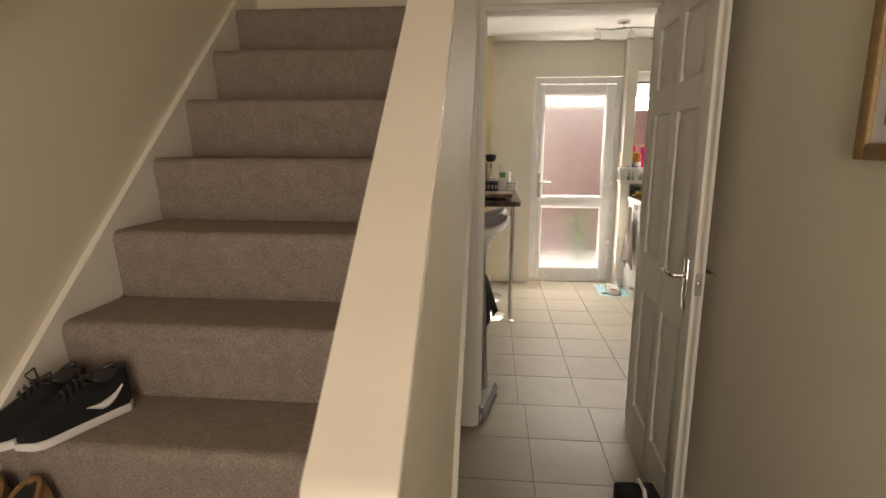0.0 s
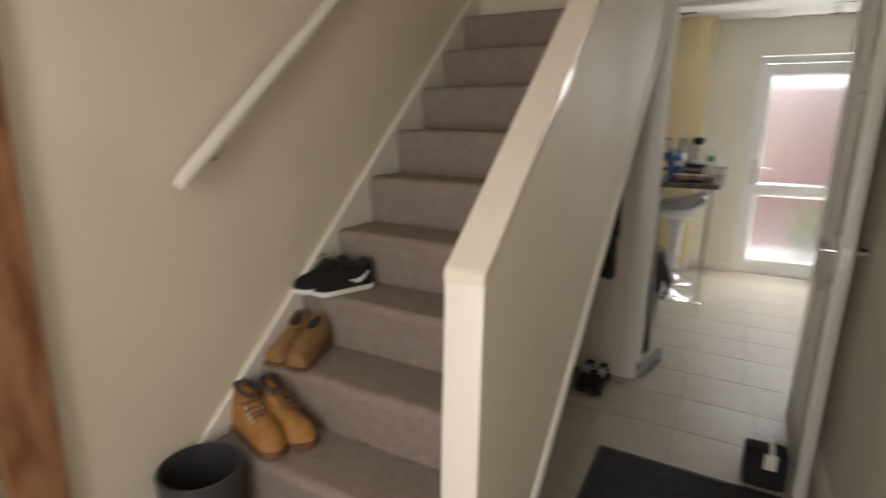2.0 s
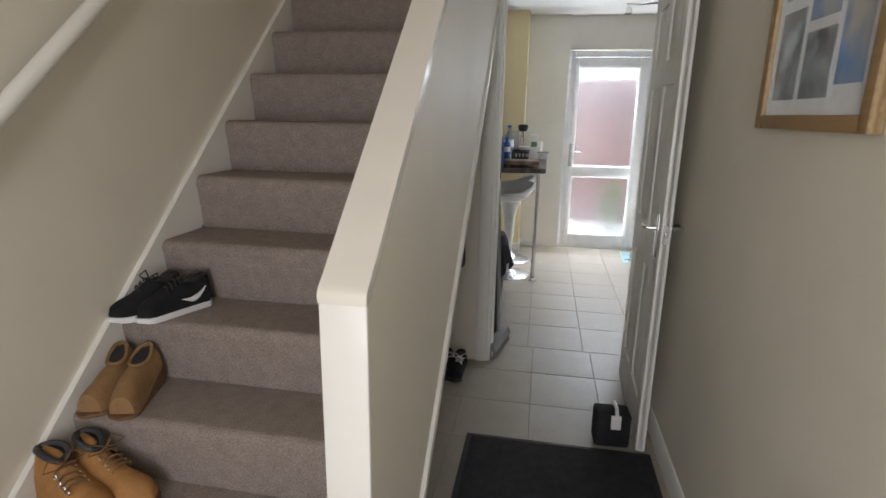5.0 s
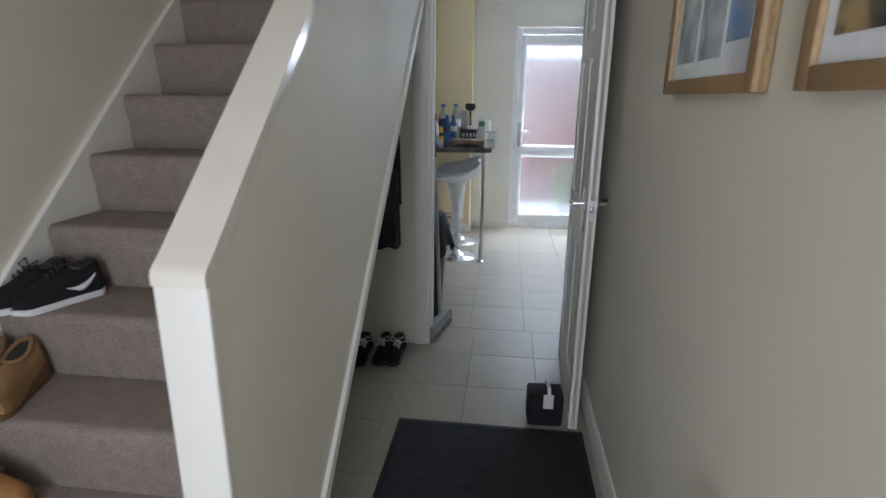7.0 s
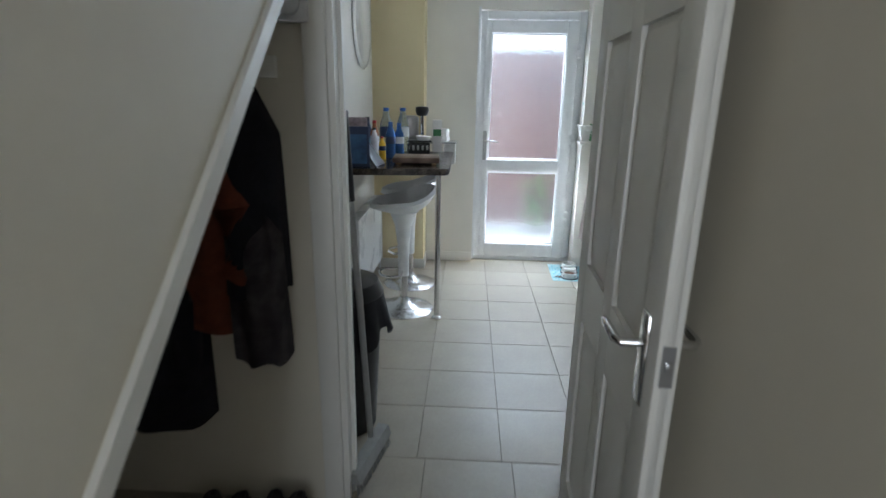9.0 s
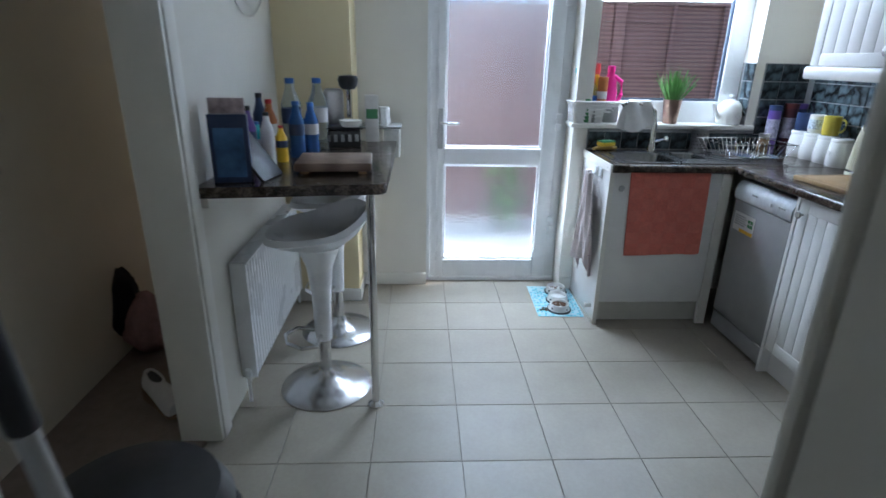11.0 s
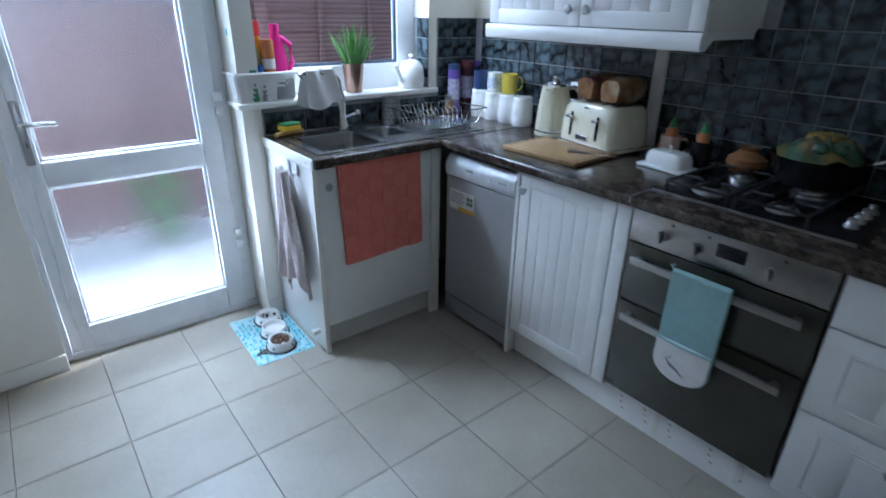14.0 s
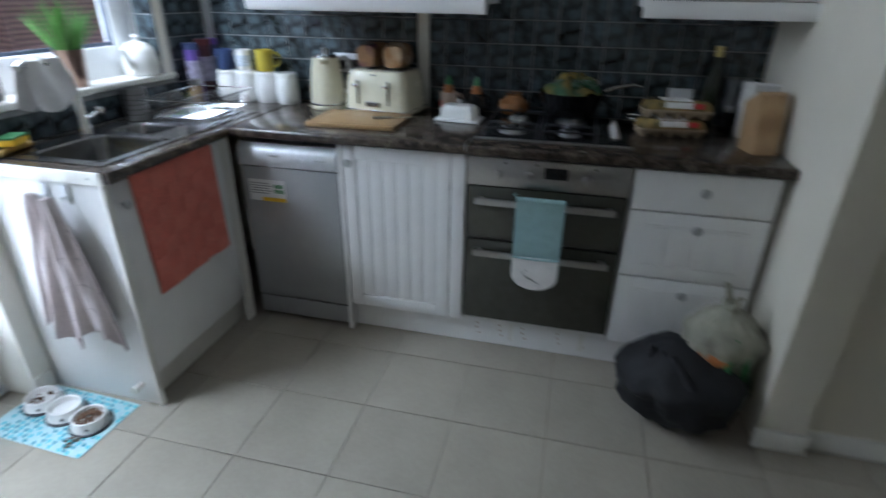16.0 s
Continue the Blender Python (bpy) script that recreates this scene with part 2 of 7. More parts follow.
# ---- mesh helpers ----
class Shape:
    """Gathers vertices and faces for one mesh."""

    def __init__(self):
        self.v, self.f = [], []

    def add(self, verts, faces, m=None):
        k = len(self.v)
        self.v += [tuple(m @ Vector(p)) if m else tuple(p) for p in verts]
        self.f += [[i + k for i in f] for f in faces]
        return self

    def box(self, x0, y0, z0, x1, y1, z1, bev=0.0, m=None, seg=2):
        x0, x1, y0, y1, z0, z1 = min(x0, x1), max(x0, x1), min(y0, y1), max(y0, y1), min(z0, z1), max(z0, z1)
        p = [(x, y, z) for z in (z0, z1) for y in (y0, y1) for x in (x0, x1)]
        f = [(0, 2, 3, 1), (4, 5, 7, 6), (0, 1, 5, 4), (2, 6, 7, 3), (0, 4, 6, 2), (1, 3, 7, 5)]
        if bev:
            b = bmesh.new()
            vs = [b.verts.new(q) for q in p]
            for q in f:
                b.faces.new([vs[i] for i in q])
            bmesh.ops.bevel(b, geom=b.edges[:], offset=min(bev, 0.49 * min(x1 - x0, y1 - y0, z1 - z0)), segments=seg, affect="EDGES", profile=0.5)
            b.verts.index_update()
            p, f = [v.co[:] for v in b.verts], [[v.index for v in q.verts] for q in b.faces]
            b.free()
        return self.add(p, f, m)

    def lathe(self, prof, n=24, at=(0, 0, 0), m=None, close=True):
        """prof: (radius, height) from the bottom up, turned about z."""
        k = len(prof)
        p = [(at[0] + r * math.cos(2 * math.pi * i / n), at[1] + r * math.sin(2 * math.pi * i / n), at[2] + z) for i in range(n) for r, z in prof]
        f = [(i * k + j, (i + 1) % n * k + j, (i + 1) % n * k + j + 1, i * k + j + 1) for i in range(n) for j in range(k - 1)]
        if close:
            f += [[i * k for i in reversed(range(n))], [i * k + k - 1 for i in range(n)]]
        return self.add(p, f, m)

    def prism(self, pts, axis, a, b, m=None):
        """An outline in the plane across axis, drawn out from a to b."""
        n = len(pts)

        def at(p, d):
            q = list(p)
            q.insert(axis, d)
            return q
        return self.add([at(p, a) for p in pts] + [at(p, b) for p in pts],
                        [list(range(n))[::-1], list(range(n, 2 * n))] + [(i, (i + 1) % n, n + (i + 1) % n, n + i) for i in range(n)], m)

    def tube(self, pts, r, n=8, m=None, ring=False):
        pts = [Vector(p) for p in pts]
        k, out = len(pts), []
        rs = r if isinstance(r, (list, tuple)) else [r] * k
        for i, p in enumerate(pts):
            a, b = (pts[i - 1], pts[(i + 1) % k]) if ring else (pts[max(0, i - 1)], pts[min(k - 1, i + 1)])
            q = (b - a).to_track_quat("Z", "Y")
            out += [p + q @ Vector((rs[i] * math.cos(2 * math.pi * j / n), rs[i] * math.sin(2 * math.pi * j / n), 0)) for j in range(n)]
        f = [(i % k * n + j, i % k * n + (j + 1) % n, (i + 1) % k * n + (j + 1) % n, (i + 1) % k * n + j) for i in range(k if ring else k - 1) for j in range(n)]
        if not ring:
            f += [list(range(n))[::-1], [(k - 1) * n + j for j in range(n)]]
        return self.add(out, f, m)

    def loft(self, rings, m=None, caps=True):
        n = len(rings[0])
        f = [(i * n + j, i * n + (j + 1) % n, (i + 1) * n + (j + 1) % n, (i + 1) * n + j) for i in range(len(rings) - 1) for j in range(n)]
        if caps:
            f += [list(range(n))[::-1], [(len(rings) - 1) * n + j for j in range(n)]]
        return self.add([p for r in rings for p in r], f, m)

    def sheet(self, nu, nv, fn, thick=0.004, m=None):
        """A cloth or leaf: fn(u, v) with u, v from 0 to 1, given thickness along its normal."""
        p = [Vector(fn(i / nu, j / nv)) for i in range(nu + 1) for j in range(nv + 1)]
        w = nv + 1
        back = []
        for i in range(nu + 1):
            for j in range(w):
                du = p[min(i + 1, nu) * w + j] - p[max(i - 1, 0) * w + j]
                dv = p[i * w + min(j + 1, nv)] - p[i * w + max(j - 1, 0)]
                back.append(p[i * w + j] - du.cross(dv).normalized() * thick)
        k = len(p)
        f = []
        for i in range(nu):
            for j in range(nv):
                a, b, c, d = i * w + j, i * w + j + 1, (i + 1) * w + j + 1, (i + 1) * w + j
                f += [(a, d, c, b), (k + a, k + b, k + c, k + d)]
        rim = [i * w for i in range(nu + 1)] + [nu * w + j for j in range(1, w)] + [i * w + nv for i in reversed(range(nu))] + [j for j in reversed(range(1, nv))]
        f += [(a, b, k + b, k + a) for a, b in zip(rim, rim[1:] + rim[:1])]
        return self.add(p + back, f, m)

    def mesh(self, name, mat, smooth=True):
        d = bpy.data.meshes.new(name)
        d.from_pydata(self.v, [], self.f)
        b = bmesh.new()
        b.from_mesh(d)
        bmesh.ops.recalc_face_normals(b, faces=b.faces[:])
        b.to_mesh(d)
        b.free()
        d.materials.append(mat)
        if smooth:
            d.polygons.foreach_set("use_smooth", [True] * len(d.polygons))
            d.set_sharp_from_angle(angle=radians(38))
        return d


def part(name, shape, mat, parent=None, label=""):
    ob = new(name, shape.mesh(name, mat))
    if parent:
        ob.parent = parent
    if label:
        ob["label"] = label
    return ob


def thing(name, at, label, category, group="", kind="", rz=0):
    ob = new(name)
    ob.matrix_basis = pose(*at, 0, 0, rz)
    return tagged(ob, label, category, group, kind)


def structure(name, shape, mat, label):
    return tagged(part(name, shape, mat), label, name.split("_")[0], kind="structure")


def B(*a, **k):
    return Shape().box(*a, **k)


# ---- the structure ----
HALL_R, STAIR_L, PX0, PX1 = 1.085, -0.77, 0.171, 0.250     # hall wall, stair wall, balustrade wall faces
DOORY0, DOORY1 = 2.86, 2.98                                # hall and kitchen partition
KL, KR, KB = -0.09, 2.93, 5.72                             # kitchen walls
H0 = 2.38

structure("wall_hall_right", B(HALL_R, -1.6, 0, HALL_R + 0.1, 3.0, H0), WALL, "smooth cream painted hall wall with pictures")
structure("wall_stair_left", B(STAIR_L - 0.1, -1.6, 0, STAIR_L, 5.4, 4.9), WALL, "smooth cream painted wall beside the stairs")
fw = Shape().box(STAIR_L, -1.7, 0, 0.02, -1.6, H0).box(0.88, -1.7, 0, HALL_R + 0.1, -1.6, H0).box(0.02, -1.7, 2.1, 0.88, -1.6, H0)
structure("wall_front", fw, WALL, "cream wall around the front door")
structure("floor", Shape().box(-0.9, -1.7, -0.12, KR + 0.1, 6.02, -0.006), GROUT, "floor of square off-white tiles with dark joints")
structure("carpet_floor", B(-3.5, 2.98, -0.1, KL - 0.06, 6.2, 0.004), ROOMCARPET, "brown carpet of the side room")
structure("partition_wall", Shape().box(STAIR_L, DOORY0, 0, 0.25, DOORY1, H0).box(0.25, DOORY0, 2.0, HALL_R, DOORY1, H0), WALL,
          "cream wall between hall and kitchen with a doorway")
structure("ceiling_hall", Shape().box(PX0, -1.6, H0, HALL_R + 0.1, DOORY1, H0 + 0.2).box(STAIR_L, -1.6, H0, PX0, 0.9, H0 + 0.2), CEIL, "white hall ceiling")
structure("ceiling_kitchen", B(-0.3, DOORY1, H0, KR + 0.1, 6.02, H0 + 0.2), CEIL, "white kitchen ceiling")
structure("landing_wall", Shape().box(PX0, 0.9, H0 + 0.2, PX0 + 0.1, 5.4, 4.9).box(STAIR_L, 0.8, H0 + 0.2, PX0, 0.9, 4.9)
          .box(STAIR_L, 5.3, H0, PX0, 5.4, 3.6).box(STAIR_L, 5.3, 4.5, PX0, 5.4, 4.9), WALL, "cream walls of the upstairs landing")
structure("landing_ceiling", B(STAIR_L, 0.8, 4.9, PX0 + 0.1, 5.4, 5.0), CEIL, "white landing ceiling")
structure("landing_floor", B(STAIR_L, 3.2, 2.42, PX0, 5.3, 2.56), CARPET, "beige carpeted landing")

# balustrade wall beside the stairs, open underneath
SL, Y0, ZT = 0.87, 0.780, 1.132


def low(y):
    return 0.25 + 0.9 * (y - 1.04)


def top(y):
    return ZT + SL * (y - Y0)


bal = Shape().prism([(Y0, 0), (Y0, ZT - 0.03), (2.2, top(2.2) - 0.03), (2.855, H0), (2.855, low(2.855)), (Y0 + 0.06, low(Y0 + 0.06)), (Y0 + 0.06, 0)], 0, PX0, PX1)
structure("balustrade_wall", bal, WALL, "solid cream balustrade wall rising with the stairs")
cap = Shape().prism([(Y0 - 0.016, ZT - 0.034), (Y0 - 0.016, ZT - 0.018), (Y0 - 0.012, ZT - 0.010), (Y0 - 0.004, ZT - 0.003), (Y0 + 0.006, ZT + 0.004), (2.2, top(2.2)), (2.2, top(2.2) - 0.034), (Y0, ZT - 0.034)], 0, PX0 - 0.003, PX1 + 0.003)
structure("balustrade_cap", cap, GLOSSY_CREAM, "glossy cream capping along the balustrade")
structure("balustrade_end", B(PX0 - 0.003, Y0 - 0.014, 0, PX1 + 0.003, Y0 - 0.002, ZT - 0.034, bev=0.004), GLOSS, "glossy white end board of the balustrade")
tr = Shape().prism([(0.86, low(0.86)), (0.86, low(0.86) + 0.048), (2.85, low(2.85) + 0.048), (2.85, low(2.85))], 0, PX1, PX1 + 0.012)
structure("trim_under_stairs", tr, GLOSS, "white wooden trim along the sloping edge")
soff = Shape().prism([(0.86, low(0.86)), (2.86, low(2.86)), (2.86, low(2.86) + 0.03), (0.86, low(0.86) + 0.03)], 0, STAIR_L, PX0)
structure("stair_soffit", soff, WHITEWALL, "white sloping underside of the stairs")

# carpeted steps
RISE, GO, NOSE0, FIRST = 0.1985, 0.217, 0.685, 0.1725
stairs = tagged(new("staircase"), "straight staircase carpeted in flecked beige", "staircase", kind="structure")
for k in range(1, 14):
    y, z = NOSE0 + GO * (k - 1), FIRST + RISE * (k - 1)
    pr = [(y + 0.020, z - RISE + 0.001), (y + 0.010, z - RISE * 0.5), (y + 0.002, z - 0.045)]
    pr += [(y + 0.026 - 0.026 * math.cos(a), z - 0.026 + 0.026 * math.sin(a)) for a in [math.pi * i / 14 for i in range(8)]]
    pr += [(y + GO + 0.03, z), (y + GO + 0.03, z - RISE + 0.001)]
    part("step", Shape().prism(pr, 0, STAIR_L + 0.022, PX0 - 0.002), CARPET, stairs)
st = Shape().prism([(0.50, 0), (0.54, 0.093), (3.2, 0.093 + 2.66 * 0.896), (3.2, 2.2), (0.66, 0)], 0, STAIR_L, STAIR_L + 0.02)
structure("stair_string", st, GLOSS, "white painted string board beside the steps")
bb = Shape()
bb.prism([(0, 0), (0.014, 0), (0.014, 0.085), (0.006, 0.098), (0, 0.098)], 1, -1.6, 0.02, pose(STAIR_L, 0, 0))
bb.prism([(0, 0), (-0.014, 0), (-0.014, 0.085), (-0.006, 0.098), (0, 0.098)], 1, -1.6, DOORY0, pose(HALL_R, 0, 0))
structure("baseboard_hall", bb, GLOSS, "white painted hall skirting board")
# doorway lining and architrave, hall side
ar = Shape()
ar.box(0.195, DOORY0 - 0.018, 0, 0.262, DOORY0, 2.065, bev=0.006).box(0.262, DOORY0 - 0.018, 2.0, HALL_R, DOORY0, 2.065, bev=0.006)
ar.box(0.25, DOORY0, 0, 0.28, DOORY1, 1.98).box(1.04, DOORY0, 0, HALL_R, DOORY1, 1.98).box(0.25, DOORY0, 1.98, HALL_R, DOORY1, 2.0)
ar.box(0.28, DOORY0 + 0.05, 0, 0.292, DOORY0 + 0.08, 1.97).box(0.195, DOORY1, 0, 0.262, DOORY1 + 0.018, 2.065, bev=0.006)
ar.box(1.045, DOORY1 + 0.021, 0, 1.115, DOORY1 + 0.04, 2.065, bev=0.006)
structure("trim_doorway", ar, GLOSS, "white painted door lining and architrave")

# kitchen walls
structure("wall_kitchen_right", B(KR, 2.96, 0, KR + 0.1, 6.02, H0), WALL, "cream kitchen wall behind the worktop")
kb = Shape().box(1.66, KB, 0, 2.62, 6.0, 1.03).box(2.62, KB, 0, KR, 6.0, H0).box(1.66, KB, 2.08, 2.62, 6.0, H0).box(1.575, KB, 0, 1.66, 6.0, H0)
structure("wall_kitchen_back", kb, WHITEWALL, "off-white back wall around the kitchen window")
structure("wall_beside_door", Shape().box(0.31, 5.80, 0, 0.715, 6.0, H0).box(0.715, 5.88, 2.06, 1.575, 6.0, H0), WHITEWALL, "off-white wall beside the back door")
structure("boxed_corner_wall", B(KL - 0.12, 5.55, 0, 0.31, 6.0, H0), YELLOW, "pale yellow projecting wall behind the breakfast bar")
kl = Shape().box(KL - 0.14, 4.30, 0, KL, 5.55, H0).box(KL - 0.14, DOORY1, 2.06, KL, 4.30, H0).box(KL - 0.14, DOORY1, 0, KL, 3.05, 2.06)
structure("wall_kitchen_left", kl, WHITEWALL, "off-white kitchen wall with an opening to the side room")
structure("trim_side_opening", Shape().box(KL - 0.15, 4.282, 0, KL + 0.008, 4.30, 2.06, bev=0.003).box(KL, 4.30, 0, KL + 0.016, 4.37, 2.12, bev=0.005)
          .box(KL - 0.155, 3.05, 2.04, KL + 0.008, 4.282, 2.06), GLOSS, "white painted lining of the side opening")
structure("wall_end_right", Shape().box(2.0, 2.96, 0, KR, 3.11, H0), WALL, "cream wall that ends the worktop run")
structure("nook_wall", Shape().box(2.03, 1.6, 0, 2.13, 2.96, H0).box(HALL_R + 0.1, 1.5, 0, 2.13, 1.6, H0), WALL, "cream walls of the shallow side nook")
structure("ceiling_nook", B(HALL_R + 0.1, 1.5, H0, 2.13, DOORY1, H0 + 0.2), CEIL, "white ceiling over the side nook")
sr = Shape().box(-3.6, 2.88, 0, -0.8, 2.98, H0).box(-3.6, 6.1, 0, -0.2, 6.2, H0).box(-3.6, 2.98, 0, -3.5, 6.1, 0.8).box(-3.6, 2.98, 2.1, -3.5, 6.1, H0)
sr.box(-3.6, 2.98, 0.8, -3.5, 3.4, 2.1).box(-3.6, 5.0, 0.8, -3.5, 6.1, 2.1)
structure("wall_side_room", sr, WALL, "cream walls of the carpeted side room")
structure("ceiling_side_room", B(-3.6, 2.88, H0, -0.23, 6.2, H0 + 0.2), CEIL, "white ceiling of the side room")
kb2 = Shape()
for x0, y0, x1, y1 in ((0.322, 5.788, 0.715, 5.80), (KL, 5.538, 0.322, 5.55), (0.31, 5.55, 0.322, 5.79), (1.575, 5.708, 1.648, 5.72), (1.988, 2.95, 2.0, 3.122), (2.018, 1.6, 2.03, 2.95)):
    kb2.box(x0, y0, 0, x1, y1, 0.08, bev=0.003)
structure("baseboard_kitchen", kb2, GLOSS, "white painted kitchen skirting board")

# ---- doors and windows ----
# internal six-panel door, standing open against the hall wall
door = thing("door_1", (1.048, 2.852, 0.008), "white six-panel internal door standing open", "door", kind="structure", rz=-92.0)
# local: x runs from the hinge to the latch edge, y across the thickness (0 = side away from the wall), z up
DW, DT, DH = 0.735, 0.038, 1.965
leaf = Shape()
panels = []
for x0, x1 in ((0.095, 0.325), (0.41, 0.64)):
    panels += [(x0, x1, 0.20, 0.76), (x0, x1, 0.93, 1.52), (x0, x1, 1.62, 1.86)]
leaf.box(0, -DT + 0.012, 0, DW, -0.012, DH)
for x0, x1 in ((0, 0.095), (0.325, 0.41), (0.64, DW)):
    leaf.box(x0, -DT, 0, x1, 0, DH, bev=0.003)
for x0, x1 in ((0.095, 0.325), (0.41, 0.64)):
    for z0, z1 in ((0, 0.20), (0.76, 0.93), (1.52, 1.62), (1.86, DH)):
        leaf.box(x0 - 0.001, -DT, z0, x1 + 0.001, 0, z1)
part("door_leaf", leaf, GLOSS, door)
for x0, x1, z0, z1 in panels:
    p = Shape()
    for s in (0, 1):
        y0, y1 = ((-0.012, -0.004) if s == 0 else (-DT + 0.012, -DT + 0.004))
        i = 0.03
        p.add([(x0 + 0.012, y0, z0 + 0.012), (x1 - 0.012, y0, z0 + 0.012), (x1 - 0.012, y0, z1 - 0.012), (x0 + 0.012, y0, z1 - 0.012),
               (x0 + i, y1, z0 + i), (x1 - i, y1, z0 + i), (x1 - i, y1, z1 - i), (x0 + i, y1, z1 - i)],
              [(0, 1, 5, 4), (1, 2, 6, 5), (2, 3, 7, 6), (3, 0, 4, 7), (4, 5, 6, 7)])
    part("panel", p, GLOSS, door)
for s, y in ((1, 0.0), (-1, -DT)):
    hd = Shape().box(0.657, y - 0.001, 0.852, 0.697, y + s * 0.009, 1.028, bev=0.006)
    hd.tube([(0.677, y, 0.968), (0.677, y + s * 0.045, 0.968), (0.66, y + s * 0.052, 0.968), (0.61, y + s * 0.052, 0.968), (0.57, y + s * 0.05, 0.964), (0.55, y + s * 0.045, 0.957)], [0.008, 0.008, 0.009, 0.0085, 0.008, 0.006], 10)
    part("door_handle", hd, CHROME, door, "chrome lever handle on a long back plate")
part("latch_plate", B(DW - 0.001, -DT + 0.008, 0.915, DW + 0.002, -0.008, 0.99).box(DW, -0.026, 0.945, DW + 0.010, -0.014, 0.965, bev=0.003), DULLMETAL, door, "metal latch plate")
for z in (0.22, 1.0, 1.75):
    part("hinge", Shape().tube([(0.0, 0.006, z - 0.05), (0.0, 0.006, z + 0.05)], 0.006), DULLMETAL, door)

# glazed uPVC back door
bd = thing("door_2", (0, 5.91, 0), "white uPVC back door with two frosted panes, closed", "door", kind="structure")
fr = Shape().box(0.737, -0.03, 0, 0.79, 0.04, 2.05, bev=0.005).box(1.515, -0.03, 0, 1.575, 0.04, 2.05, bev=0.005).box(0.79, -0.03, 1.99, 1.515, 0.04, 2.05, bev=0.005)
fr.box(0.737, -0.05, -0.004, 1.575, 0.04, 0.028, bev=0.004).box(0.705, -0.04, 0, 0.737, -0.032, 2.08)
part("door_frame", fr, UPVC, bd)
lf = Shape()
for a in ((0.80, 0.03, 0.825, 1.98), (1.425, 0.03, 1.512, 1.98), (0.825, 0.03, 1.425, 0.15), (0.825, 0.78, 1.425, 0.885), (0.825, 1.885, 1.425, 1.98)):
    lf.box(a[0] - (0.02 if a[0] < 0.81 else 0), -0.055, a[1], a[2], 0.02, a[3], bev=0.006)
part("door_leaf", lf, UPVC, bd)
for z0, z1 in ((0.15, 0.78), (0.885, 1.885)):
    gp = part("pane", B(0.815, -0.018, z0 - 0.015, 1.44, -0.006, z1 + 0.015), FROST, bd, "frosted rain-pattern glass")
    gp.visible_shadow = False
    bead = Shape()
    for a in ((0.825, z0, 0.837, z1), (1.413, z0, 1.425, z1), (0.825, z0, 1.425, z0 + 0.012), (0.825, z1 - 0.012, 1.425, z1)):
        bead.box(a[0], -0.04, a[1], a[2], -0.02, a[3], bev=0.003)
    part("glazing_bead", bead, UPVC, bd)
hn = Shape().box(0.783, -0.066, 0.88, 0.813, -0.054, 1.12, bev=0.005)
part("handle_plate", hn, DULLMETAL, bd)
part("door_handle", Shape().tube([(0.80, -0.06, 1.04), (0.80, -0.105, 1.04), (0.815, -0.112, 1.04), (0.87, -0.112, 1.038), (0.91, -0.108, 1.035)], [0.009, 0.009, 0.01, 0.009, 0.007], 10), CHROME, bd, "chrome lever handle")
part("key", Shape().box(0.798, -0.10, 0.955, 0.803, -0.06, 0.975), CHROME, bd)
for z in (0.40, 1.05, 1.75):
    part("hinge", Shape().box(1.50, -0.075, z - 0.05, 1.535, -0.05, z - 0.012, bev=0.004).box(1.50, -0.075, z + 0.012, 1.535, -0.05, z + 0.05, bev=0.004), UPVC, bd)

# kitchen window
wd = thing("window_1", (0, 5.88, 0), "white uPVC kitchen window with one wide pane", "window", kind="structure")
wf = Shape()
for a in ((1.62, 1.05, 1.685, 2.08), (2.49, 1.05, 2.60, 2.08), (1.685, 1.05, 2.49, 1.185), (1.685, 2.0, 2.49, 2.08)):
    wf.box(a[0], -0.03, a[1], a[2], 0.03, a[3], bev=0.006)
part("window_frame", wf, UPVC, wd)
gs = Shape()
for a in ((1.685, 1.185, 1.70, 2.0), (2.475, 1.185, 2.49, 2.0), (1.70, 1.185, 2.475, 1.20), (1.70, 1.985, 2.475, 2.0)):
    gs.box(a[0], -0.018, a[1], a[2], -0.006, a[3])
part("gasket", gs, plain("grey_blue_gasket", (0.10, 0.13, 0.18)), wd)
gp = part("pane", B(1.69, -0.003, 1.19, 2.485, 0.003, 1.995), CLEAR, wd)
gp.visible_shadow = False
structure("windowsill", B(1.555, 5.70, 1.035, 2.655, 5.85, 1.06, bev=0.006), GLOSS, "white gloss window sill board")
structure("window_reveal", Shape().box(2.602, KB, 1.06, 2.62, 5.85, 2.08).box(1.66, KB + 0.01, 1.06, 1.672, 5.85, 2.08), WHITEWALL, "off-white window reveal")

# front door behind the start
fd = thing("door_3", (0, -1.63, 0), "white front door with a tall frosted pane", "door", kind="structure")
part("door_frame", Shape().box(0.02, -0.04, 0, 0.07, 0.03, 2.1).box(0.83, -0.04, 0, 0.88, 0.03, 2.1).box(0.07, -0.04, 2.04, 0.83, 0.03, 2.1), UPVC, fd)
fl = Shape()
for a in ((0.07, 0, 0.19, 2.04), (0.71, 0, 0.83, 2.04), (0.19, 0, 0.71, 0.25), (0.19, 1.9, 0.71, 2.04)):
    fl.box(a[0], -0.02, a[1], a[2], 0.02, a[3], bev=0.005)
part("door_leaf", fl, UPVC, fd)
gp = part("pane", B(0.18, -0.006, 0.24, 0.72, 0.006, 1.91), FROST, fd)
gp.visible_shadow = False

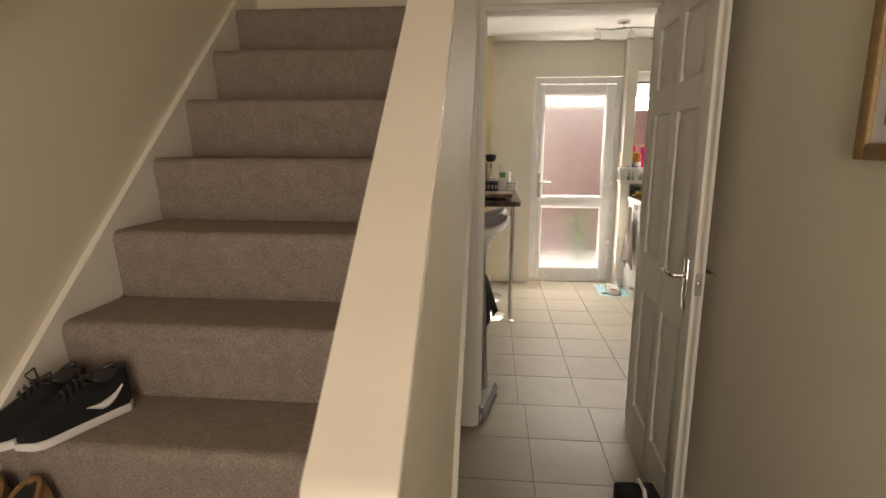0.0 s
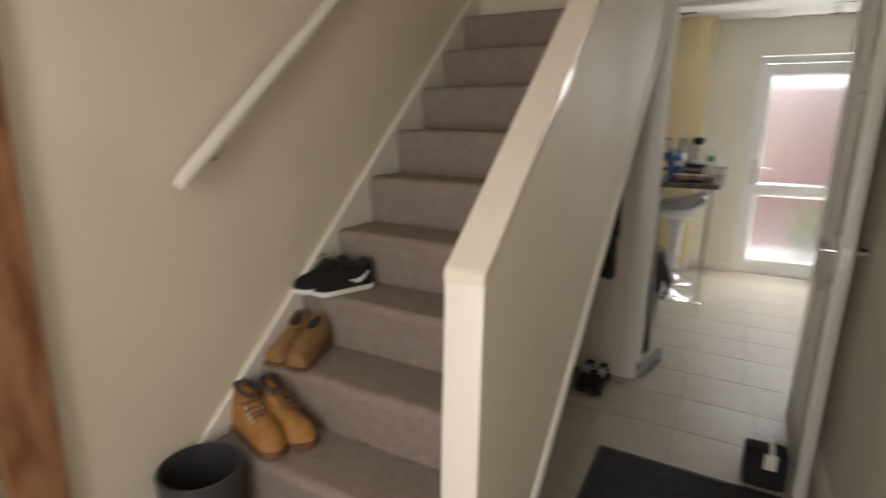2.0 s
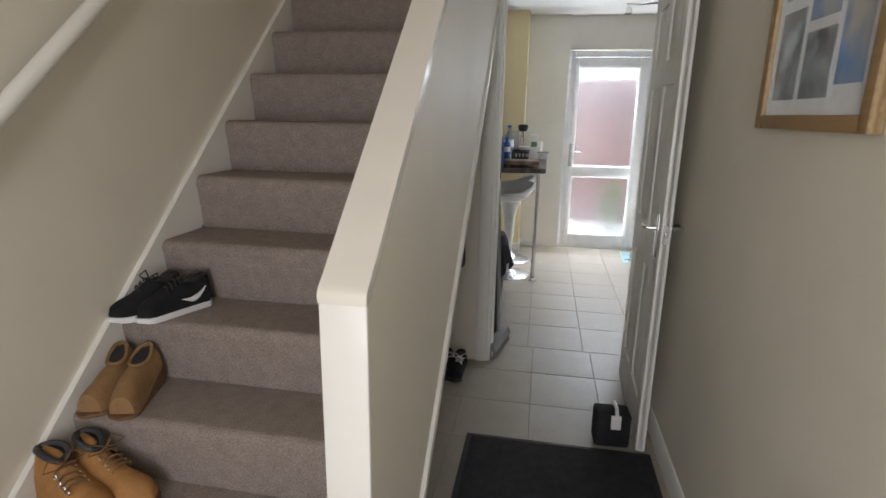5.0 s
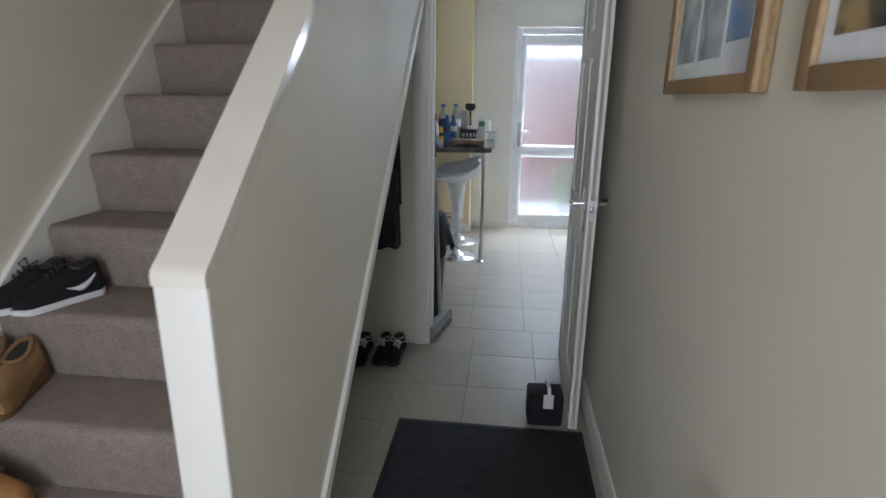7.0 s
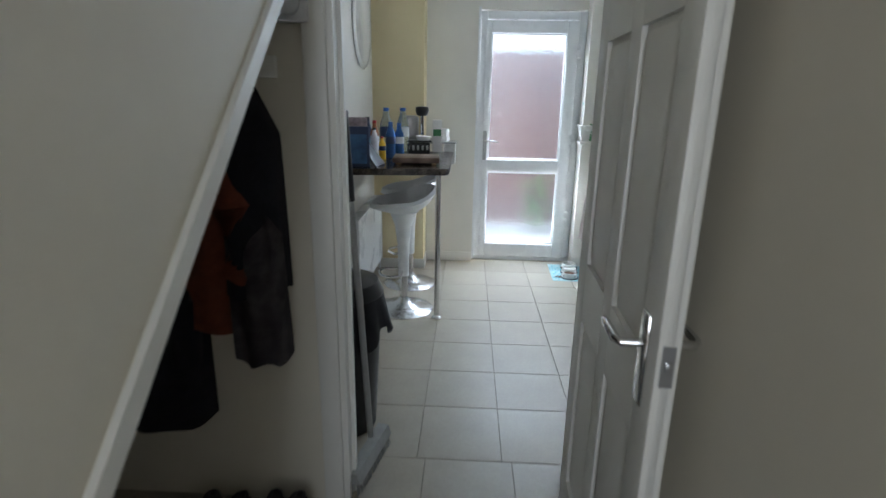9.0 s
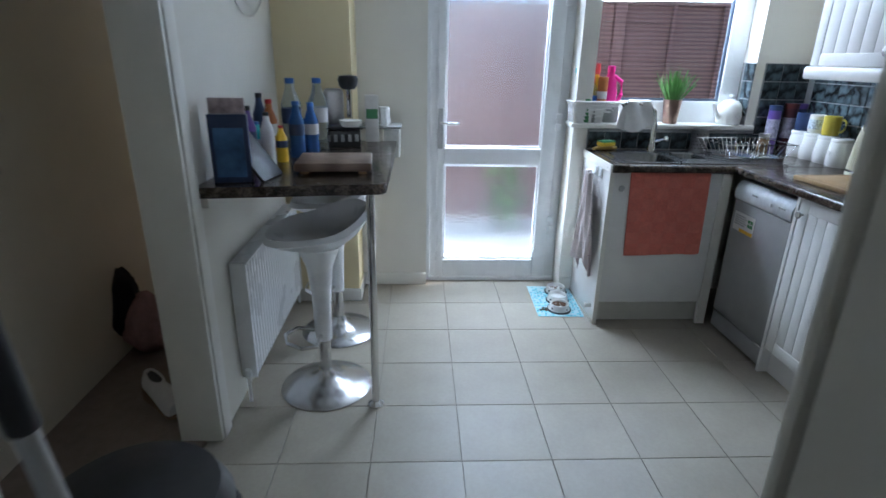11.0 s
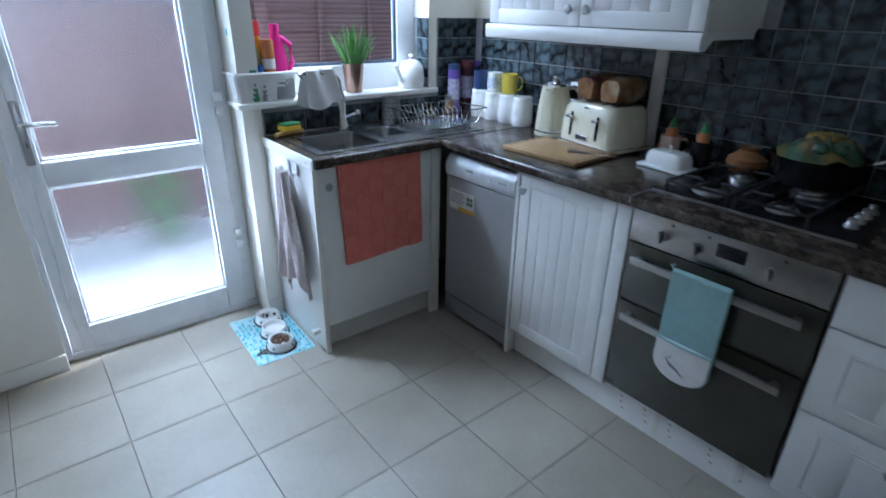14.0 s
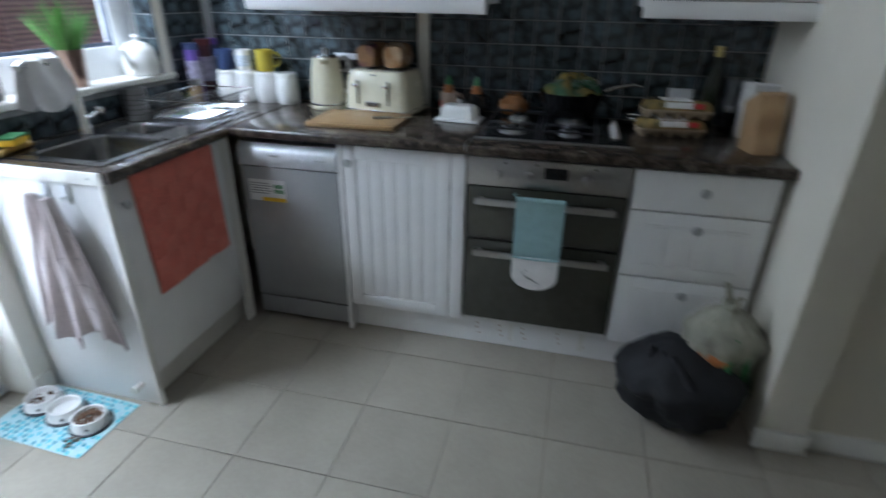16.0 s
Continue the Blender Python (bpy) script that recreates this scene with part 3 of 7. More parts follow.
# ---- outside ----
structure("ground", B(-60, 5.99, -0.16, 60, 120, -0.06), PAVING, "grey concrete paving of the back yard")
FENCE_Y = 7.45
fence = thing("fence", (0, FENCE_Y, 0), "red-brown stained timber lap fence panels", "fence")
fence.location.z = -0.06
rnd = random.Random(4)
for px in range(-2, 4):
    x0 = px * 1.83 + 0.55
    post = part("post", B(x0 - 0.05, -0.03, 0, x0 + 0.05, 0.07, 1.95, bev=0.008), FENCEWOOD, fence)
    for k in range(13):
        z = 0.04 + k * 0.145
        t = rnd.uniform(-0.006, 0.006)
        part("slat", Shape().prism([(0.0, z + t), (0.022, z + 0.15), (0.03, z + 0.15), (0.012, z + t)], 0, x0 + 0.05, x0 + 1.78), FENCEWOOD, fence)
    for bx in (0.47, 0.92, 1.37):
        part("batten", B(x0 + bx - 0.02, -0.022, 0.03, x0 + bx + 0.02, 0.004, 1.93, bev=0.003), FENCEWOOD, fence)
    part("cap_rail", B(x0 + 0.05, -0.02, 1.92, x0 + 1.78, 0.05, 1.95, bev=0.004), FENCEWOOD, fence)
bush = thing("shrub", (1.42, 7.15, -0.06), "small green yard shrub seen blurred through glass", "shrub")
sb = Shape()
for i in range(150):
    a, r, z = rnd.uniform(0, 6.28), rnd.uniform(0, 0.16), rnd.uniform(0.08, 0.6)
    d = Vector((math.cos(a), math.sin(a), rnd.uniform(-0.2, 0.6))).normalized()
    c = Vector((r * math.cos(a), r * math.sin(a), z))
    s = Vector((-math.sin(a), math.cos(a), 0)) * 0.022
    sb.add([c, c + d * 0.04 + s, c + d * 0.09, c + d * 0.04 - s], [(0, 1, 2), (0, 2, 3)])
part("crown", sb, GRASSLEAF, bush)
part("stem", Shape().tube([(0, 0, 0), (0.01, 0, 0.3), (0, 0.01, 0.55)], [0.012, 0.008, 0.004]), FENCEWOOD, bush)

# ---- fitted kitchen ----
FX, WT0, WT1 = 2.31, 0.872, 0.91     # cabinet front line, worktop underside and top


def knob(parent, x, y, z, nx, ny):
    m = Matrix.Translation((x, y, z)) @ Vector((nx, ny, 0)).to_track_quat("Z", "Y").to_matrix().to_4x4()
    part("knob", Shape().lathe([(0.004, 0), (0.006, 0.004), (0.006, 0.014), (0.015, 0.019), (0.017, 0.024), (0.014, 0.028), (0.006, 0.0295)], 20, m=m), DULLMETAL, parent, "satin grey metal knob")


def grooved_front(parent, x, y0, y1, z0, z1, grooves, name="door", inset=0.055):
    """A foil door facing -x: frame, recessed field, upright grooves."""
    d = part(name, Shape().box(x - 0.0055, y0 + 0.001, z0 + 0.001, x + 0.008, y1 - 0.001, z1 - 0.001), CABINET, parent)
    for a in ((y0, y0 + inset, z0, z1), (y1 - inset, y1, z0, z1), (y0 + inset, y1 - inset, z0, z0 + inset), (y0 + inset, y1 - inset, z1 - inset, z1)):
        part("frame_rail", B(x - 0.011, a[0], a[2], x, a[1], a[3], bev=0.0025), CABINET, d)
    n = grooves + 1
    w = (y1 - y0 - 2 * inset) / n
    for i in range(n):
        a = y0 + inset + i * w
        part("board", B(x - 0.0080, a + 0.001, z0 + inset, x, a + w - 0.001, z1 - inset, bev=0.0018), CABINET, d)
    return d


def framed_drawer(parent, x, y0, y1, z0, z1, plain_front=False):
    d_ = part("drawer_front", Shape().box(x - 0.010, y0, z0, x + 0.008, y1, z1, bev=0.003), CABINET, parent)
    if not plain_front:
        a, b, c, d = y0 + 0.075, y1 - 0.075, z0 + 0.06, z1 - 0.06
        n = 4
        w = (b - a) / n
        for u0, u1, v0, v1 in ((a - 0.012, a - 0.006, c - 0.012, d + 0.012), (b + 0.006, b + 0.012, c - 0.012, d + 0.012), (a - 0.006, b + 0.006, c - 0.012, c - 0.006), (a - 0.006, b + 0.006, d + 0.006, d + 0.012)):
            part("moulding", B(x - 0.0135, u0, v0, x - 0.009, u1, v1, bev=0.0015), CABINET, d_)
        for i in range(n):
            part("board", B(x - 0.012, a + i * w + 0.001, c, x - 0.009, a + (i + 1) * w - 0.001, d, bev=0.001), CABINET, d_)
    return d_


# sink cabinet at the back wall, end panel towards the door
sc = thing("sink_cabinet", (0, 0, 0), "white sink base cabinet with a tall end panel", "cabinet")
part("end_panel", B(1.655, 5.235, 0.0, 1.673, 5.716, 0.868, bev=0.002), CABINET, sc)
part("corner_strip", B(1.648, 5.226, 0.0, 1.672, 5.235, 0.868), GLOSS, sc)
part("metal_edge_strip", B(1.647, 5.23, 0.868, 1.655, 5.716, 0.908).box(1.65, 5.221, 0.868, 1.665, 5.23, 0.908), GLOSS, sc, "white worktop end strip with screws")
for y in (5.27, 5.6):
    part("screw", Shape().lathe([(0.004, 0), (0.003, 0.0015)], 8, m=pose(1.647, y, 0.888, 0, -90, 0)), DULLMETAL, sc)
part("door", B(1.674, 5.232, 0.135, 2.245, 5.25, 0.866, bev=0.003), CABINET, sc)
knob(sc, 1.71, 5.232, 0.79, 0, -1)
part("body", B(1.675, 5.252, 0.13, 2.29, 5.715, 0.74), CARCASS, sc)
part("plinth", B(1.674, 5.285, 0.0, 2.30, 5.30, 0.13), CARCASS, sc, "cream recessed plinth")
part("filler_strip", B(2.248, 5.232, 0.0, 2.30, 5.25, 0.866), CARCASS, sc)
part("pipe_stub", Shape().tube([(1.655, 5.30, 0.085), (1.625, 5.30, 0.085)], 0.012).lathe([(0.015, 0), (0.015, 0.012)], 12, m=pose(1.627, 5.30, 0.085, 0, -90, 0)), CARCASS, sc, "capped pipe stub")

# slimline dishwasher
dw = thing("dishwasher", (0, 0, 0), "silver slimline dishwasher with an energy sticker", "dishwasher")
part("body", B(2.345, 4.755, 0.02, 2.88, 5.20, 0.845), SILVER, dw)
part("door_panel", B(2.315, 4.757, 0.12, 2.345, 5.198, 0.745, bev=0.005), SILVER, dw)
cp = Shape().prism([(2.312, 0.75), (2.306, 0.765), (2.306, 0.80), (2.316, 0.825), (2.335, 0.845), (2.36, 0.845), (2.36, 0.75)], 1, 4.757, 5.198)
part("control_panel", cp, material("pale_silver_panel", (0.62, 0.63, 0.64), 0.35, 0.2), dw, "pale silver control panel")
part("plinth", B(2.335, 4.757, 0.015, 2.35, 5.198, 0.115), SILVER, dw)
part("foot_panel", B(2.32, 4.757, 0.02, 2.334, 5.198, 0.11, bev=0.003), SILVER, dw)
part("button", Shape().lathe([(0.009, 0), (0.009, 0.005), (0.007, 0.007)], 14, m=pose(2.305, 4.90, 0.79, 0, -90, 0)), UPVC, dw)
for i in range(3):
    part("indicator", B(2.303, 4.80 + i * 0.018, 0.79, 2.307, 4.808 + i * 0.018, 0.796), GREYPLASTIC, dw)
part("badge", B(2.303, 5.01, 0.795, 2.307, 5.05, 0.803), GREYPLASTIC, dw)
stk = part("sticker", B(2.312, 5.0, 0.595, 2.315, 5.17, 0.69), PAPER, dw, "white printed energy sticker")
sm = Shape()
for i in range(5):
    sm.box(2.3105, 5.075 - 0.012 * (i % 2), 0.672 - i * 0.011, 2.312, 5.16, 0.676 - i * 0.011)
part("printed_line", sm, GREYPLASTIC, stk)
sg = Shape()
for i in range(4):
    sg.box(2.3105, 5.01 + 0.022 * (i % 2), 0.655 - 0.022 * (i // 2), 2.312, 5.027 + 0.022 * (i % 2), 0.672 - 0.022 * (i // 2))
part("printed_square", sg, GREEN, stk)
part("printed_band", B(2.3105, 5.0, 0.595, 2.312, 5.11, 0.612), YELL, stk)

# cupboard between dishwasher and oven
cb = thing("base_cabinet", (0, 0, 0), "white base cabinet with a tongue-and-groove door", "cabinet")
part("side_panel", B(2.312, 4.734, 0.0, 2.88, 4.752, 0.868), CABINET, cb)
part("body", B(2.34, 4.23, 0.13, 2.90, 4.733, 0.866), CARCASS, cb)
grooved_front(cb, 2.326, 4.285, 4.73, 0.135, 0.866, 5)
knob(cb, 2.315, 4.70, 0.80, -1, 0)
part("filler_strip", B(2.316, 4.226, 0.135, 2.334, 4.282, 0.866, bev=0.002), CABINET, cb)
pl = thing("plinth", (0, 0, 0), "white kitchen plinth with old fixing holes", "plinth", kind="structure")
part("plinth_board", B(2.36, 3.12, 0.0, 2.375, 4.733, 0.13), CABINET, pl)
for y in (4.15, 4.05, 3.95, 3.80, 3.70):
    for z in (0.05, 0.075, 0.10):
        part("screw_hole", Shape().lathe([(0.004, 0), (0.004, 0.0012)], 8, m=pose(2.36, y + 0.01 * (z > 0.06), z, 0, -90, 0)), LOAF, pl)
for y in (4.0, 3.70):
    part("bracket", B(2.355, y, 0.03, 2.36, y + 0.02, 0.115, bev=0.002), CARCASS, pl)

# built-under double oven
ov = thing("double_oven", (0, 0, 0), "stainless steel built-under double oven with dark glass doors", "oven")
part("body", B(2.335, 3.625, 0.155, 2.88, 4.215, 0.866), STEEL, ov)
part("control_panel", B(2.308, 3.622, 0.755, 2.335, 4.218, 0.866, bev=0.004), STEEL, ov)
for i, y in enumerate((4.10, 3.985, 3.775)):
    k = part("control_knob", Shape().lathe([(0.017, 0), (0.017, 0.006), (0.013, 0.010)], 18, m=pose(2.308, y, 0.805, 0, -90, 0)).box(2.278, y - 0.006, 0.786, 2.299, y + 0.006, 0.824, bev=0.003), STEEL, ov)
    part("dial_mark", B(2.3065, y - 0.03, 0.845, 2.308, y - 0.022, 0.853), BLACK, ov)
part("display", B(2.3055, 3.845, 0.80, 2.308, 3.93, 0.842), BLACKGLOSS, ov, "black clock display")
for i in range(3):
    part("button", Shape().lathe([(0.006, 0), (0.006, 0.003)], 10, m=pose(2.308, 3.862 + i * 0.025, 0.778, 0, -90, 0)), STEEL, ov)
for z0, z1, hz in ((0.535, 0.75, 0.70), (0.16, 0.525, 0.482)):
    d = part("oven_door", B(2.31, 3.624, z0, 2.335, 4.216, z1, bev=0.003), OVENGLASS, ov, "dark mirrored glass oven door")
    hs = Shape().box(2.268, 3.66, hz - 0.012, 2.280, 4.18, hz + 0.016, bev=0.005)
    for y in (3.68, 4.16):
        hs.box(2.278, y - 0.012, hz - 0.008, 2.311, y + 0.012, hz + 0.010, bev=0.003)
    part("door_handle", hs, STEEL, d, "flat steel bar handle")

# drawers
dr = thing("drawer_unit", (0, 0, 0), "white three-drawer base unit with round knobs", "drawers")
part("body", B(2.34, 3.135, 0.13, 2.90, 3.615, 0.866), CARCASS, dr)
for z0, z1, pf in ((0.715, 0.864, True), (0.445, 0.71, False), (0.135, 0.44, False)):
    framed_drawer(dr, 2.324, 3.14, 3.612, z0, z1, pf)
    knob(dr, 2.314, 3.376, (z1 - 0.05 if not pf else 0.80), -1, 0)

# worktops
wt = tagged(part("worktop", B(2.285, 3.112, WT0, KR - 0.002, 5.215, WT1, bev=0.012, seg=3), WORKTOP), "brown granite-effect laminate worktop", "worktop")
tops = Shape().box(1.655, 5.20, WT0, 1.735, 5.718, WT1).box(1.735, 5.20, WT0, 2.285, 5.29, WT1, bev=0.012, seg=3).box(1.735, 5.665, WT0, KR - 0.002, 5.718, WT1)
tops.box(2.27, 5.216, WT0, KR - 0.002, 5.665, WT1).box(2.045, 5.29, WT0, 2.09, 5.665, WT1)
tagged(part("sink_worktop", tops, WORKTOP), "brown laminate worktop around the sink", "worktop")
js = thing("worktop_joint_strip", (0, 0, 0), "thin metal joint strip across the worktop", "trim", kind="structure")
part("strip", B(2.284, 4.222, WT1 - 0.02, 2.40, 4.226, WT1 + 0.0012), DULLMETAL, js)

# sink
sk = thing("sink", (0, 0, 0), "stainless steel one and a half bowl sink with drainer", "sink")


SINKSTEEL = material("dull_sink_steel", (0.22, 0.215, 0.21), 0.26, 1.0, vary=0.1, scale=40)


def bowl(x0, y0, x1, y1, depth):
    s = Shape()
    rings = []
    for inset, z in ((-0.012, 0.004), (0.0, 0.003), (0.006, -0.006), (0.012, -depth + 0.03), (0.03, -depth + 0.006), (0.06, -depth)):
        r = []
        for cx, cy, a0 in ((x1, y1, 0), (x0, y1, 90), (x0, y0, 180), (x1, y0, 270)):
            R = 0.045
            qx, qy = cx + (-R if cx == x1 else R), cy + (-R if cy == y1 else R)
            for k in range(5):
                a = radians(a0 + 22.5 * k)
                r.append((qx + (R - inset) * math.cos(a), qy + (R - inset) * math.sin(a), WT1 + z))
        rings.append(r)
    return s.loft(rings, caps=False).add(rings[-1], [list(range(20))])


part("main_bowl", bowl(1.745, 5.30, 2.04, 5.60, 0.15), SINKSTEEL, sk)
part("half_bowl", bowl(2.095, 5.40, 2.25, 5.61, 0.09), SINKSTEEL, sk)
rim = Shape()
for a in ((1.70, 5.262, 2.60, 5.29), (1.70, 5.61, 2.60, 5.672), (1.70, 5.29, 1.735, 5.61), (2.05, 5.29, 2.085, 5.61), (2.085, 5.29, 2.26, 5.39), (2.26, 5.29, 2.60, 5.61)):
    rim.box(a[0], a[1], WT1, a[2], a[3], WT1 + 0.004)
part("rim", rim, SINKSTEEL, sk)
for i in range(7):
    part("drainer_rib", B(2.30, 5.32 + i * 0.042, WT1 + 0.004, 2.57, 5.332 + i * 0.042, WT1 + 0.008, bev=0.002), SINKSTEEL, sk)
for x, y, z in ((1.89, 5.45, 0.15), (2.17, 5.50, 0.09)):
    part("drain", Shape().lathe([(0.03, 0), (0.028, 0.003), (0.012, 0.001)], 20, (x, y, WT1 - z)), CHROME, sk)
tap = thing("tap", (2.02, 5.635, WT1 + 0.004), "chrome kitchen mixer tap", "tap")
part("column", Shape().lathe([(0.026, 0), (0.024, 0.03), (0.018, 0.05), (0.017, 0.15), (0.012, 0.17)], 20), CHROME, tap)
part("spout", Shape().tube([(0, 0, 0.14), (-0.012, -0.003, 0.225), (-0.04, -0.008, 0.255), (-0.12, -0.02, 0.268), (-0.20, -0.032, 0.274), (-0.215, -0.034, 0.262)], [0.012, 0.0125, 0.0125, 0.0125, 0.013, 0.015], 12), CHROME, tap)
part("lever", Shape().tube([(0.015, 0, 0.055), (0.075, -0.015, 0.075)], [0.008, 0.006]).lathe([(0.012, 0), (0.015, 0.02), (0.01, 0.03)], 14, (0.075, -0.015, 0.06)), CHROME, tap)

# wall cupboards


def wall_unit(y0, y1, n, label):
    u = thing("wall_cabinet", (0, 0, 0), label, "cabinet")
    part("body", B(2.565, y0, 1.40, KR - 0.002, y1, 2.12), CARCASS, u)
    part("light_pelmet", Shape().prism([(2.525, 1.352), (2.532, 1.342), (2.56, 1.342), (2.60, 1.375), (2.60, 1.398), (2.53, 1.398), (2.523, 1.385)], 1, y0 - 0.005, y1 + 0.005)
         .box(2.60, y0, 1.375, KR - 0.02, y0 + 0.018, 1.40).box(2.60, y1 - 0.018, 1.375, KR - 0.02, y1, 1.40), CABINET, u)
    w = (y1 - y0) / n
    for i in range(n):
        grooved_front(u, 2.553, y0 + i * w + 0.0015, y0 + (i + 1) * w - 0.0015, 1.402, 2.12, 4)
    mid = (y0 + y1) / 2
    for y in ((mid - 0.04, mid + 0.04) if n == 2 else (y1 - 0.04,)):
        knob(u, 2.542, y, 1.46, -1, 0)
    return u


wall_unit(4.22, 5.20, 2, "white two-door wall cabinet with grooved doors")
wall_unit(3.115, 3.65, 1, "white single wall cabinet beside the hob")
structure("trunking", B(2.905, 4.53, WT1, 2.929, 4.585, 1.375, bev=0.004), CARCASS, "white vertical cable trunking on the tiles")

# ---- tiles, one object each ----


def tile_mesh(name, w, h, t, bev, mat):
    return Shape().add([(-w / 2, -h / 2, 0), (w / 2, -h / 2, 0), (w / 2, h / 2, 0), (-w / 2, h / 2, 0),
                        (-w / 2, -h / 2, t - bev), (w / 2, -h / 2, t - bev), (w / 2, h / 2, t - bev), (-w / 2, h / 2, t - bev),
                        (-w / 2 + bev, -h / 2 + bev, t), (w / 2 - bev, -h / 2 + bev, t), (w / 2 - bev, h / 2 - bev, t), (-w / 2 + bev, h / 2 - bev, t)],
                       [(0, 1, 5, 4), (1, 2, 6, 5), (2, 3, 7, 6), (3, 0, 4, 7), (4, 5, 9, 8), (5, 6, 10, 9), (6, 7, 11, 10), (7, 4, 8, 11), (8, 9, 10, 11)]).mesh(name, mat, False)


def lay(parent, data, m):
    ob = new("tile", data)
    ob.parent, ob.matrix_basis = parent, m
    return ob


floor_ob = bpy.data.objects["floor"]
TX, TY, P = 0.155, 3.818, 0.338
HALL_TX, HALL_TY, HALL_P = 0.185, 3.107, 0.342       # the hall was laid on a grid of its own
rows = [(HALL_TY - (k + 1) * HALL_P, HALL_TY - k * HALL_P, HALL_TX, HALL_P) for k in range(14)]
rows += [(HALL_TY, TY - P, TX, P)] + [(TY + k * P, TY + (k + 1) * P, TX, P) for k in range(-1, 7)]
cells = {}
for ya, yb, tx, p in rows:
    if (ya + yb) / 2 < 2.98:
        lox, hix = STAIR_L, 2.03 if ya > 1.5 else HALL_R
    else:
        lox, hix = KL - 0.05, KR
    for i in range(-4, 9):
        x0, x1, y0, y1 = max(tx + i * p, lox), min(tx + (i + 1) * p, hix), max(ya, -1.6), min(yb, 5.95)
        if x1 - x0 < 0.02 or y1 - y0 < 0.02:
            continue
        key = (round(x1 - x0, 3), round(y1 - y0, 3))
        if key not in cells:
            cells[key] = tile_mesh("tile", key[0] - 0.0026, key[1] - 0.0026, 0.006, 0.0009, FTILE)
        lay(floor_ob, cells[key], pose((x0 + x1) / 2, (y0 + y1) / 2, -0.006))

wall_r, wall_b = bpy.data.objects["wall_kitchen_right"], bpy.data.objects["wall_kitchen_back"]
T = 0.1
wt_data = tile_mesh("tile", T - 0.005, T - 0.005, 0.006, 0.0015, WTILE)
part("tile_grout", Shape().box(KR - 0.004, 3.112, WT1, KR - 0.0005, KB, 1.41).box(KR - 0.004, 3.66, 1.41, KR - 0.0005, 4.21, 2.11), WGROUT, wall_r)
part("tile_grout", Shape().box(2.655, KB - 0.004, WT1, KR - 0.004, KB - 0.0005, 1.41).box(1.66, KB - 0.004, WT1, 2.655, KB - 0.0005, 1.03)
     .box(2.598, KB, 1.06, 2.601, 5.85, 1.41), WGROUT, wall_b)
rt = random.Random(7)
for j in range(12):
    for i in range(-1, 25):
        y = 3.206 + i * T
        if j >= 5 and not 3.70 < y < 4.18:
            continue
        if y > KB - 0.03:
            continue
        lay(wall_r, wt_data, pose(KR - 0.004 + rt.uniform(0, 0.0008), y, WT1 + 0.05 + j * T, 0, -90, 0) @ pose(0, 0, 0, rt.uniform(-0.5, 0.5), rt.uniform(-0.5, 0.5), 90 * rt.randrange(4)))
for j in range(5):
    for i in range(3):
        lay(wall_b, wt_data, pose(2.71 + i * T, KB - 0.004, WT1 + 0.05 + j * T, 90, 0, 0))
    if j > 1:
        lay(wall_b, tile_mesh("tile", 0.095, 0.097, 0.006, 0.0015, WTILE), pose(2.600, KB + 0.05, WT1 + 0.05 + j * T, 0, -90, 0))
for i in range(10):
    lay(wall_b, wt_data, pose(1.715 + i * T, KB - 0.004, WT1 + 0.055, 90, 0, 0))

# ---- the hall ----
rnd = random.Random(11)


def picture(y0, y1, z0, z1, cells, label):
    p = thing("picture", (HALL_R, (y0 + y1) / 2, z0), label, "picture", group="pictures on the hall wall")
    w, hh, f = y1 - y0, z1 - z0, 0.032
    fs = Shape()
    for a in ((-w / 2, 0, -w / 2 + f, hh), (w / 2 - f, 0, w / 2, hh), (-w / 2 + f, 0, w / 2 - f, f), (-w / 2 + f, hh - f, w / 2 - f, hh)):
        fs.box(-0.028, a[0], a[1], -0.001, a[2], a[3], bev=0.003)
    part("frame", fs, PINE, p)
    part("mount", B(-0.016, -w / 2 + f - 0.002, f - 0.002, -0.004, w / 2 - f + 0.002, hh - f + 0.002), PAPER, p, "white card mount")
    for i, (a, b, c, d, m1) in enumerate(cells):
        y, z = w / 2 - f, f          # first cell coordinate runs away from the door end
        q = part("photo", B(-0.018, y - (w - 2 * f) * b, z + (hh - 2 * f) * c, -0.0155, y - (w - 2 * f) * a, z + (hh - 2 * f) * d), m1, p)
    g = part("glass", B(-0.022, -w / 2 + f, f, -0.0205, w / 2 - f, hh - f), CLEAR, p)
    g.visible_shadow = False


SEA = material("blue_seaside_photo_print", (0.10, 0.22, 0.42), 0.4, vary=0.4, scale=12, other=(0.45, 0.42, 0.36), other_scale=9)
GREYPH = material("grey_landscape_photo_print", (0.30, 0.33, 0.35), 0.4, vary=0.4, scale=14, other=(0.06, 0.06, 0.06), other_scale=12)
DARKPH = material("dark_evening_photo_print", (0.04, 0.035, 0.03), 0.4, vary=0.5, scale=20, other=(0.35, 0.22, 0.08), other_scale=16)
picture(1.036, 1.546, 1.380, 2.02, [(0.07, 0.33, 0.06, 0.40, GREYPH), (0.07, 0.33, 0.45, 0.70, GREYPH), (0.38, 0.66, 0.06, 0.30, GREYPH), (0.38, 0.66, 0.34, 0.56, SEA), (0.71, 0.93, 0.10, 0.55, SEA),
                                 (0.38, 0.66, 0.60, 0.94, SEA), (0.71, 0.93, 0.59, 0.94, GREYPH), (0.07, 0.33, 0.74, 0.94, SEA)], "oak-framed collage of seaside photographs")
